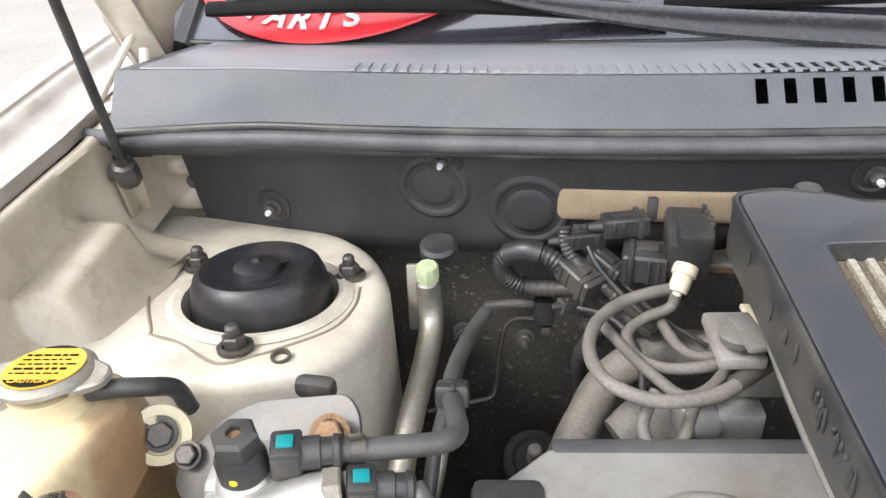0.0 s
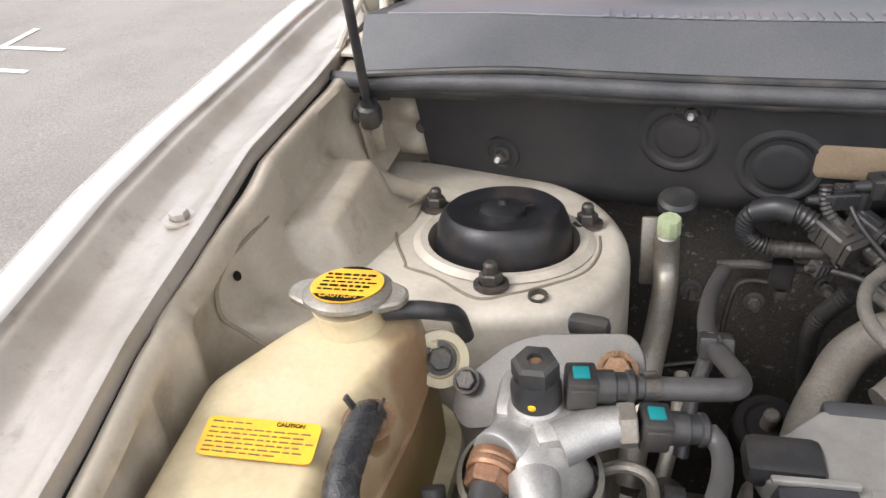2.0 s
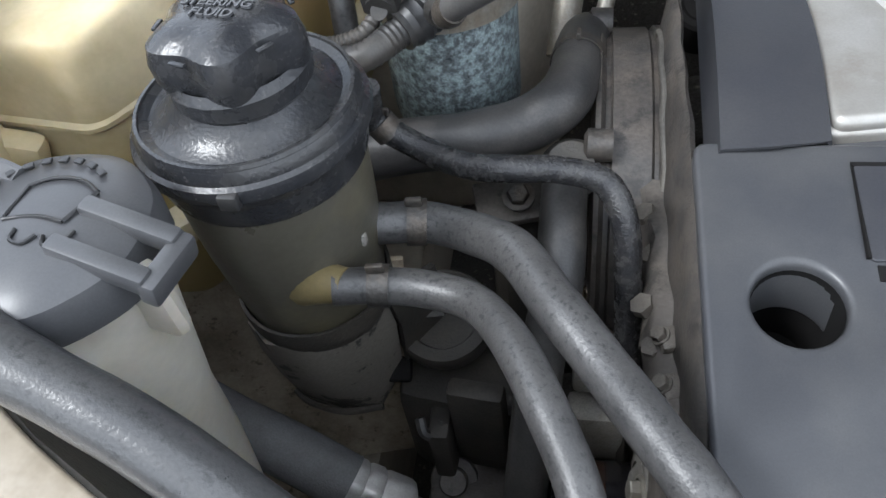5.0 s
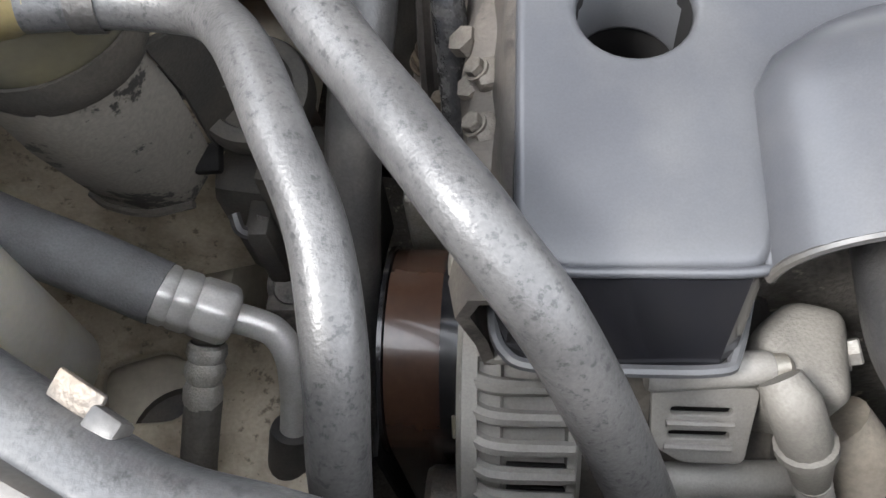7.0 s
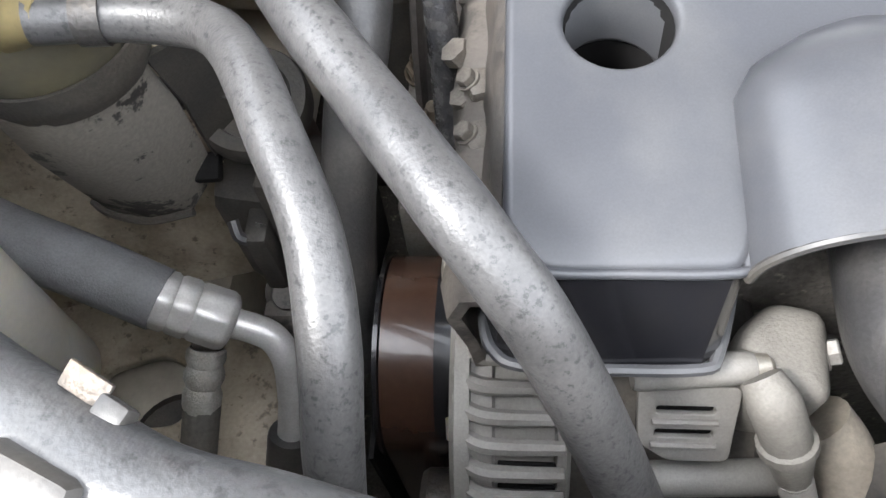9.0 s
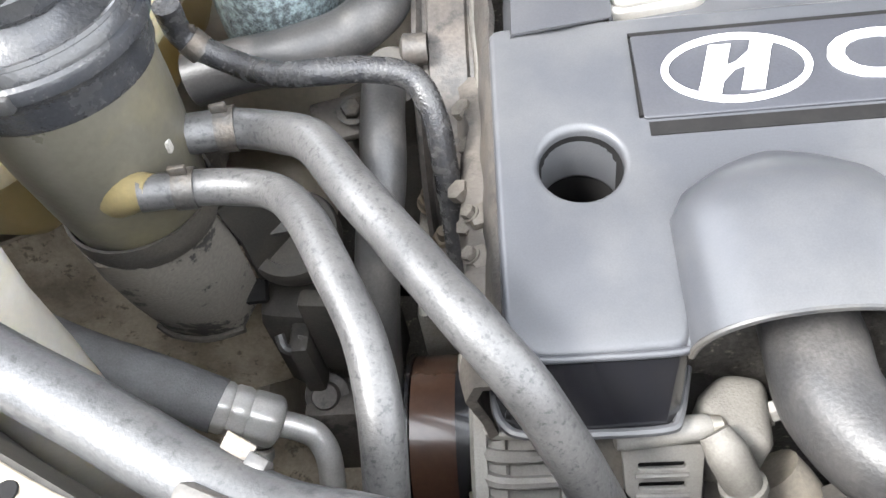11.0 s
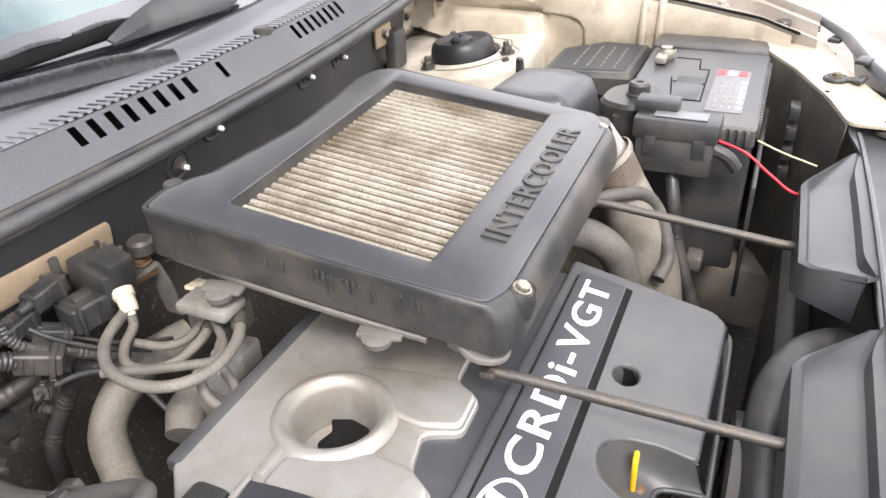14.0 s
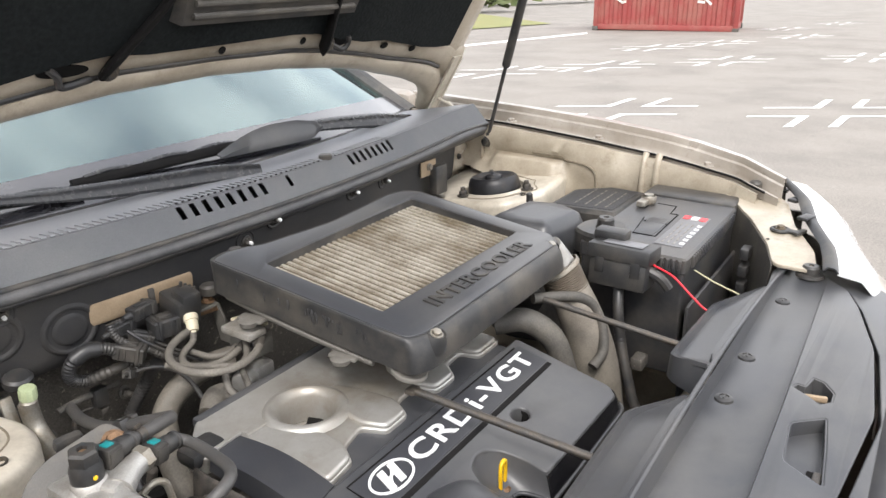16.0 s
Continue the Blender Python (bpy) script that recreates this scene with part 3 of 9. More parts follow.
c2 = c1 + w * 2.44
c3 = c0 + w * 2.44
for nm, a, b, o in (("side_wall", c0, c1, w), ("end_wall", c1, c2, -u), ("side_wall", c3, c2, -w), ("end_wall", c0, c3, u)):
    part(nm, corrugated(a, b, cz + 0.2, cz + 2.5, 0.28, 0.05, o), "container", cont, smooth=0)
part("roof", box(tuple(((c0 + c2) / 2)[:2]) + (cz + 2.52,), (4.25, 2.4, 0.08), 0.01, (0, 0, math.degrees(math.atan2(u.y, u.x)))), "container", cont)
for a, b in ((c0, c1), (c1, c2), (c2, c3), (c3, c0)):
    mid = (a + b) / 2
    ang = math.degrees(math.atan2((b - a).y, (b - a).x))
    for z in (cz + 0.14, cz + 2.52):
        part("rail", box((mid.x, mid.y, z), ((b - a).length, 0.1, 0.16), 0.01, (0, 0, ang)), "container", cont)
for p in (c0, c1, c2, c3):
    part("corner_post", box((p.x, p.y, cz + 1.3), (0.14, 0.14, 2.55), 0.01, (0, 0, math.degrees(math.atan2(u.y, u.x)))), "container", cont)
    part("corner_casting", box((p.x, p.y, cz + 0.08), (0.18, 0.18, 0.16), 0.01, (0, 0, math.degrees(math.atan2(u.y, u.x)))), "deep", cont)
for f, s in ((0.17, 0.3), (0.2, 0.16), (0.75, 0.22), (0.79, 0.34)):
    p = c0 + u * (4.25 * f) - w * 0.012
    part("painted_bar", box((p.x, p.y, cz + 0.85 + s * 0.3), (s, 0.004, 0.07), 0, (0, 30 * (s - 0.2) * 10, math.degrees(math.atan2(u.y, u.x)))), "line", cont)

# ---- car body ----
car = thing("car", (0, 0.3, 0), "champagne-painted car body with its open engine bay", "car body")
YS = [-0.085, -0.06, -0.03, 0.0, 0.05, 0.1, 0.15, 0.2, 0.25, 0.3, 0.35, 0.4, 0.45, 0.5, 0.55, 0.6, 0.7, 0.82]
CROWN_X = ((-0.13, 0.66), (-0.09, 0.7), (0.0, 0.765), (0.1, 0.8), (0.2, 0.81), (0.5, 0.81), (0.82, 0.825))
CROWN_Z = ((-0.13, 0.985), (-0.09, 0.995), (0.0, 1.012), (0.15, 1.033), (0.3, 1.048), (0.5, 1.06), (0.82, 1.07))
LIP_X = ((-0.13, 0.6), (-0.09, 0.632), (0.0, 0.682), (0.1, 0.694), (0.3, 0.695), (0.45, 0.705), (0.56, 0.705), (0.82, 0.705))


def fender(s):
    rows, rim = [], []
    for y in YS:
        xo, zc, xi = bands(CROWN_X, y), bands(CROWN_Z, y), bands(LIP_X, y)
        k = (xo - xi) / 0.115
        dent = 0.0012 * math.sin(y * 41) + 0.001 * math.sin(y * 97 + s)
        rows.append([(s * x, y, z) for x, z in (
            (xo + 0.07, zc - 0.62), (xo + 0.065, zc - 0.3), (xo + 0.045, zc - 0.13), (xo + 0.02, zc - 0.045), (xo + 0.004, zc - 0.01),
            (xo - 0.008 * k, zc), (xo - 0.034 * k, zc + 0.001), (xo - 0.036 * k, zc - 0.002), (xo - 0.038 * k, zc - 0.011), (xo - 0.042 * k, zc - 0.0125),
            (xo - 0.046 * k, zc - 0.014), (xo - 0.049 * k, zc - 0.03 + dent), (xo - 0.056 * k, zc - 0.038 + dent), (xo - 0.068 * k, zc - 0.04),
            (xi + 0.026 * k, zc - 0.034 - dent), (xi + 0.012 * k, zc - 0.026), (xi + 0.003, zc - 0.0225), (xi, zc - 0.024), (xi, zc - 0.04))])
    p = part("fender", sheet(rows, 0.0012), "body", car, "champagne painted front fender", smooth=50)
    for y in (0.288, 0.06, 0.5):
        zc, xi = bands(CROWN_Z, y), bands(LIP_X, y)
        part("fender_bolt", bolt((s * (xi + 0.017), y, zc - 0.024), (0, 0, 1), 0.007, 0.008, 1.7), "body", p)
    rows = []
    for y in [k * 0.0125 - 0.05 for k in range(53)]:
        zc, xi = bands(CROWN_Z, y) - 0.005, bands(LIP_X, y)
        deep = bands(((0.0, 1), (0.3, 1), (0.345, 0), (0.82, 0)), y)
        blk = bands(((0.33, 0), (0.36, 1), (0.5, 1), (0.53, 0)), y)
        wav = (0.0012 if s > 0 else 0.0035) * math.sin(y * 34 + 1.3 * math.sin(y * 19))
        fold = (0.016 if s > 0 else 0.006) * max(0, min(1, (y - 0.2) / 0.025))
        a = [(xi - 0.003 + wav * 0.5, zc - 0.07), (xi - 0.0055 + wav * 0.5, zc - 0.032), (xi - 0.009 + wav * 0.5, zc - 0.025), (xi - 0.02 + wav * 0.3 - fold * 0.4, zc - 0.024), (xi - 0.027 + wav * 0.3 - fold * 0.7, zc - 0.05)]
        hi = [(xi - 0.024, 0.978), (xi - 0.03 - 0.022 * blk, 0.958 + 0.017 * blk), (xi - 0.036 - 0.02 * blk, 0.95 + 0.02 * blk),
              (xi - 0.055 - 0.008 * blk, 0.944), (xi - 0.09 + 0.045 * max(0, min(1, (y - 0.5) / 0.08)), 0.94)]
        lo = [(xi - 0.025 - fold, 0.955), (xi - 0.021 - wav - fold, 0.92), (xi - 0.019 - wav - fold, 0.86), (xi - 0.02 - fold, 0.7), (xi - 0.03, 0.5)]
        rows.append([(s * x, y, z) for x, z in a + [lerp(h, d, deep) for h, d in zip(hi, lo)]])
    part("inner_apron", sheet(rows), "wing", car, "beige painted inner wing, darkened for shade, with grime", smooth=60)


L_LIP_X = ((-0.09, 0.6), (-0.05, 0.63), (0.0, 0.652), (0.05, 0.664), (0.09, 0.672), (0.127, 0.677), (0.184, 0.687), (0.22, 0.69), (0.286, 0.6945), (0.38, 0.709), (0.52, 0.713), (0.62, 0.72), (0.82, 0.73))
L_LIP_Z = ((-0.09, 0.99), (0.0, 1.008), (0.09, 1.02), (0.184, 1.0275), (0.286, 1.0365), (0.38, 1.038), (0.52, 1.036), (0.82, 1.036))
L_CROWN = ((-0.09, 0.655), (0.0, 0.708), (0.06, 0.727), (0.12, 0.741), (0.17, 0.749), (0.27, 0.757), (0.4, 0.768), (0.65, 0.785), (0.82, 0.79))
L_FACE = ((-0.05, 0.625), (0.0, 0.65), (0.037, 0.666), (0.08, 0.675), (0.11, 0.68), (0.2, 0.6775), (0.29, 0.6795), (0.345, 0.687), (0.42, 0.698), (0.508, 0.7), (0.57, 0.69), (0.62, 0.68))


def near(y, c, w):
    return math.exp(-((y - c) / w) ** 2)


def step(y, a, b):
    f = max(0.0, min(1.0, (y - a) / (b - a)))
    return f * f * (3 - 2 * f)


def left_wing():
    rows = []
    for k in range(88):
        y = -0.085 + 0.0104 * k
        xl, zl, xc = bands(L_LIP_X, y), bands(L_LIP_Z, y), bands(L_CROWN, y)
        d = 0.0011 * noise.noise(Vector((y * 26, 0.3, 0))) + 0.0006 * math.sin(y * 83)
        w = xc - xl - 0.0085 - 0.011
        rows.append([(-x, y, z) for x, z in ((xc + 0.072, zl - 0.62), (xc + 0.07, zl - 0.3), (xc + 0.062, zl - 0.12), (xc + 0.047, zl - 0.03), (xc + 0.036, zl + 0.006), (xc + 0.027, zl + 0.0165), (xc + 0.014, zl + 0.0205),
                                             (xc + 0.002, zl + 0.0195), (xc - 0.001, zl + 0.0165), (xc - 0.0025, zl + 0.0135), (xc - 0.006, zl + 0.0122), (xc - 0.0085, zl + 0.0105), (xl + 0.011 + 0.89 * w, zl + 0.006 + d), (xl + 0.011 + 0.74 * w, zl + 0.0008 + d),
                                             (xl + 0.011 + 0.6 * w, zl - 0.0025 + d), (xl + 0.011 + 0.45 * w, zl - 0.003 + 2 * d), (xl + 0.011 + 0.22 * w, zl - 0.0018 - d), (xl + 0.011, zl - 0.0002), (xl + 0.004, zl + 0.0028), (xl, zl + 0.0024), (xl - 0.0012, zl - 0.001), (xl, zl - 0.016))])
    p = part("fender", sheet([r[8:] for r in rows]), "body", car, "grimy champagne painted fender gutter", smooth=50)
    # The crown's sky reflection is put into this lighter paint.
    part("crown", sheet([r[:9] for r in rows], 0.0012), "crown", p, "fender crown painted paler for its sky reflection", smooth=50)
    for y in (0.29, 0.055):
        part("fender_bolt", bolt((-(bands(L_LIP_X, y) + 0.0195), y, bands(L_LIP_Z, y) - 0.0012), (0.05, 0, 1), 0.0062, 0.007, 1.7), "body", p)
    rows = []
    for k in range(112):
        y = -0.06 + 0.0062 * k
        xl, zl, xf = bands(L_LIP_X, y), bands(L_LIP_Z, y), bands(L_FACE, y)
        w = 0.0022 * math.sin(y * 47 + 1.5 * math.sin(y * 21)) + 0.0045 * step(y, 0.2, 0.215) * (1 - step(y, 0.27, 0.29)) - 0.003 * step(y, 0.29, 0.31)
        u = xf - 0.0055 * near(y, 0.168, 0.006) - 0.004 * near(y, 0.135, 0.012) + 0.007 * step(y, 0.222, 0.232) * (1 - step(y, 0.3, 0.33)) - 0.005 * near(y, 0.216, 0.007) + 0.0012 * math.sin(y * 31)
        pan = step(y, 0.238, 0.272)
        blk = step(y, 0.35, 0.372) * (1 - step(y, 0.472, 0.49))
        lift = 0.022 * (1 - step(y, 0.26, 0.36)) * (1 - blk)
        sag = 0.0009 * noise.noise(Vector((y * 40, 2, 0)))
        a = [(xl + 0.004, zl - 0.03), (xl - 0.001 + w * 0.3, zl - 0.014), (xl - 0.0035 + w * 0.5, zl - 0.0085), (xl - 0.0085 + w, zl - 0.0075), (min(xl - 0.0125 + w, u + 0.003), zl - 0.011), (min(u + 0.001, xl - 0.013), zl - 0.019)]
        lo = [(u, 1.0), (u + 0.0008 + sag, 0.984), (u, 0.965), (u + 0.002, 0.94), (u - 0.002, 0.9), (u - 0.003, 0.84), (u - 0.003, 0.72), (u - 0.012, 0.5)]
        hi = [(u, 1.001), (u - 0.0008, 0.994 - 0.004 * blk), (lerp((u - 0.004,), (0.69,), blk)[0], 0.978 + 0.006 * blk + 0.2 * lift), (lerp((u - 0.01,), (0.681,), blk)[0], 0.962 + 0.0245 * blk + 0.6 * lift),
              (lerp((u - 0.02,), (0.658,), blk)[0], 0.953 + 0.0325 * blk + 0.9 * lift), (lerp((u - 0.032,), (0.652,), blk)[0], 0.949 + 0.033 * blk + lift), (lerp((u - 0.042,), (0.642,), blk)[0], 0.946 + 0.008 * blk + 1.1 * lift), (0.62, 0.938 + 1.1 * lift)]
        tail = 0.75 * step(y, 0.512, 0.54)
        rows.append([(-(x + tail * max(0, 0.686 - x)), y, z) for x, z in a + [lerp(q, r, pan) for q, r in zip(lo, hi)]])
    part("inner_apron", sheet(rows), "wing", car, "beige painted inner wing, darkened for shade, with grime", smooth=60)
    for y, z in ((0.109, 0.981), (0.135, 0.952)):
        part("spot_weld", lathe([(0.004, 0), (0.0036, 0.0004), (0.0025, 0.0001), (0, 0.0002)], (-(bands(L_FACE, y) - 0.0042), y, z), (1, 0, 0.1), 20), "wing", car)
    part("wing_hole", lathe([(0.0072, 0), (0.0068, 0.0012), (0, 0.001)], (-0.6655, 0.037, 0.974), (1, -0.3, 0.1), 22), "ink", car)
    # Black tube stands in for the shade in the gap below the lip.
    part("gap_shade", tube([(-(bands(L_LIP_X, y) - 0.0005), y, bands(L_LIP_Z, y) - 0.0135) for y in [0.01 * k - 0.05 for k in range(62)]], 0.0034, 8, 2), "ink", car, "black tube drawn as the shaded gap under the fender lip")


left_wing()
for s in (1,):
    fender(s)
    part("wing_channel", sheet([[(s * (bands(LIP_X, y) + dx), y, bands(CROWN_Z, y) - dz) for dx, dz in ((0.03, 0.05), (0.0, 0.066), (-0.018, 0.072))] for y in YS], 0.002), "black", car)
    # Same black tube for the shaded gap on this side.
    part("gap_shade", tube([(s * (bands(LIP_X, y) - 0.003), y, bands(CROWN_Z, y) - 0.0245) for y in YS[1:-2]], 0.0024, 8, 4), "ink", car, "black tube drawn as the shaded gap under the fender lip")
bead = [(-0.6385, 0.2465, 0.972), (-0.653, 0.249, 0.9745), (-0.667, 0.2535, 0.979), (-0.6815, 0.2562, 0.9865), (-0.684, 0.2595, 0.998), (-0.684, 0.264, 1.0065), (-0.6845, 0.275, 1.0105), (-0.685, 0.295, 1.0115), (-0.685, 0.33, 1.009), (-0.6875, 0.345, 1.006)]
part("sealant_bead", tube(bead, 0.0014, 8, 6, wobble=0.3), "sealant", car)
part("drain_hole", lathe([(0.0034, 0), (0.003, 0.0012), (0, 0.001)], (-0.6855, 0.288, 0.996), (1, 0, 0.3), 16), "ink", car)
# pressed ribs, bead and drain hole on the inner wing beside the battery
for s in (1,):
    for y in (0.147, 0.174):
        xi = bands(LIP_X, y) - 0.024
        part("pressed_rib", tube([(s * (xi + 0.014), y, 1.012), (s * (xi + 0.003), y, 0.997), (s * (xi - 0.001), y, 0.975), (s * (xi - 0.002), y, 0.93), (s * xi, y, 0.85), (s * (xi + 0.004), y, 0.78)], 0.0065, 12), "wing", car)
    bead = [(0.262, 0.86), (0.264, 0.945), (0.27, 0.968), (0.285, 0.978), (0.315, 0.98), (0.34, 0.98), (0.352, 0.986), (0.42, 0.986)]
    part("pressed_bead", tube([(s * (bands(LIP_X, y) - (0.042 if y < 0.3 else 0.036 if y < 0.33 else 0.03)), y, z) for y, z in bead], 0.0024, 8, 6), "sealant", car)
    xi = bands(LIP_X, 0.054) - 0.026
    part("drain_hole", lathe([(0.007, 0), (0.0065, 0.0015), (0.005, 0.001), (0, 0.001)], (s * xi, 0.054, 0.948), (-s, 0, 0.1), 18), "ink", car)


def tower(s):
    def rise(x, y):
        return -0.05 * (s * x - 0.54) * -1 - 0.12 * (y - 0.44)
    out = [(0.7, 0.338), (0.62, 0.327), (0.54, 0.322), (0.49, 0.335), (0.455, 0.37), (0.441, 0.42), (0.445, 0.475), (0.468, 0.53), (0.51, 0.57),
           (0.6, 0.6), (0.7, 0.605)]
    out = round_loop([(s * x, y) for x, y in out], 0.03, 4)
    bm = plate([out, ring_pts((s * 0.541, 0.437), 0.06, 36)], 0.62, 0.935, 0.014, rise, 4)
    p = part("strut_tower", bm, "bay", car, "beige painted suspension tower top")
    bm = sheet([[(s * 0.541 + r * math.cos(a), 0.437 + r * math.sin(a), 0.935 + h + rise(s * 0.541 + r * math.cos(a), 0.437 + r * math.sin(a)))
                 for a in [2 * math.pi * i / 40 for i in range(40)]] for r, h in ((0.072, 0.0005), (0.066, 0.004), (0.06, 0.003), (0.058, -0.02))], 0, True)
    part("raised_rim", bm, "bay", p)
    bead = [(0.619, 0.494, 0.9408), (0.63, 0.457, 0.9426), (0.626, 0.423, 0.9422), (0.607, 0.384, 0.945), (0.603, 0.376, 0.9458)]
    bead += [(x, y, 0.935 + rise(s * x, y)) for x, y in ((0.578, 0.366), (0.545, 0.343), (0.523, 0.353), (0.505, 0.3655), (0.476, 0.392), (0.466, 0.425), (0.467, 0.455))]
    part("sealant_bead", tube([(s * x, y, z) for x, y, z in bead], 0.0013, 8, 5, wobble=0.3), "sealant", p, "brownish line of sealant")
    bm = lathe([(0.007, 0.001), (0.007, 0.002), (0.005, 0.002), (0.005, -0.006), (0, -0.006)], (s * 0.503, 0.352, 0.936 + rise(s * 0.503, 0.352)), (0, -0.1, 1), 16)
    part("drain_hole", bm, "iron", p)
    ax = (0, 0.12, 1)
    cap = thing("strut_cap", (s * 0.541, 0.437, 0.93), "black rubber cap over the suspension strut", "rubber cap", "strut caps")
    bm = lathe([(0.0545, -0.02), (0.054, 0.006), (0.052, 0.02), (0.0485, 0.029), (0.044, 0.0325), (0.038, 0.032), (0.032, 0.0285), (0.024, 0.0275), (0, 0.027)],
               (s * 0.541, 0.437, 0.93), ax, 48)
    part("cap_body", bm, "dome", cap)
    part("cap_button", lathe([(0.019, 0.0), (0.018, 0.005), (0.012, 0.008), (0.004, 0.0085), (0.003, 0.012), (0, 0.012)],
                             (s * 0.541, 0.437 + 0.12 * 0.027, 0.957), ax, 30), "dome", cap)
    part("button_tab", box((s * 0.541 + 0.017, 0.447, 0.961), (0.012, 0.004, 0.002), 0.0008, (0, 0, 30)), "dome", cap)
    for x, y in ((0.537, 0.361), (0.607, 0.482), (0.478, 0.473)):
        z = 0.936 + rise(s * x, y)
        n = thing("tower_nut", (s * x, y, z), "dark hexagon nut on a strut stud", "nut", "strut nuts")
        part("nut", bolt((s * x, y, z), ax, 0.0085, 0.011, 1.5), "iron", n)
        part("stud", lathe([(0.005, 0.009), (0.005, 0.017), (0.0035, 0.019), (0, 0.019)], (s * x, y, z), ax, 14), "iron", n)


for s in (-1, 1):
    tower(s)


# firewall, floor and hidden closing walls of the bay
def panel_y(x, z):
    return 0.497 + 0.22 * x * x + (1.0 - z) * 0.12


rows = []
for z in (0.93, 0.9, 0.85, 0.78, 0.7, 0.6, 0.4):
    rows.append([(x, panel_y(x, z) + 0.03 + 0.004 * math.sin(x * 31 + z * 40), z) for x in [k * 0.04 - 0.7 for k in range(36)]])
part("bulkhead", sheet(rows, 0.01), "deep", car, "dark grimy insulated bulkhead", smooth=60)
part("undertray", box((0, 0.18, 0.4), (1.4, 0.86, 0.02)), "deep", car)
part("crossmember", box((0, -0.17, 0.62), (1.25, 0.03, 0.5), 0.01), "deep", car)
for s in (-1, 1):
    part("chassis_rail", box((s * 0.6, 0.12, 0.55), (0.09, 0.7, 0.12), 0.015), "bay", car, "beige painted chassis rail")
    rows = []
    for z, d in ((1.03, 0.0), (1.002, 0.0), (0.996, 0.002), (0.992, 0.005), (0.985, 0.011), (0.978, 0.013), (0.972, 0.011), (0.967, 0.003), (0.961, 0.0), (0.954, 0.001), (0.948, 0.009), (0.942, 0.012), (0.936, 0.011), (0.931, 0.003), (0.926, -0.012), (0.915, -0.014), (0.9, -0.012)):
        rows.append([(s * x, 0.602 - 1.3 * d * bands(((0.634, 0.1), (0.643, 0.3), (0.652, 1.0), (0.668, 0.75), (0.69, 0.2), (0.71, 0)), x) + 0.0015 * noise.noise(Vector((x * 40, z * 40, 3))), z - 0.16 * max(0, 0.66 - x) * (1 if d > 0.001 else 0)) for x in (0.634, 0.641, 0.648, 0.656, 0.664, 0.672, 0.68, 0.69, 0.71)])
    part("wheel_house", box((s * 0.722, 0.27, 0.64), (0.01, 0.78, 0.58), 0.002), "deep", car)
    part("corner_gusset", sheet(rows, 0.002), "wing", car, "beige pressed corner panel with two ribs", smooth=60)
    part("panel_flap", box((s * 0.635, 0.588, 0.996), (0.022, 0.002, 0.018), 0.0006, (8, s * 20, 0)), "wing", car)
    for x, z in ((0.645, 0.961), (0.647, 0.917)):
        part("stud_clip", bolt((s * x, 0.592, z), (0, -1, 0.2), 0.0045, 0.006, 1.5), "umber", car)

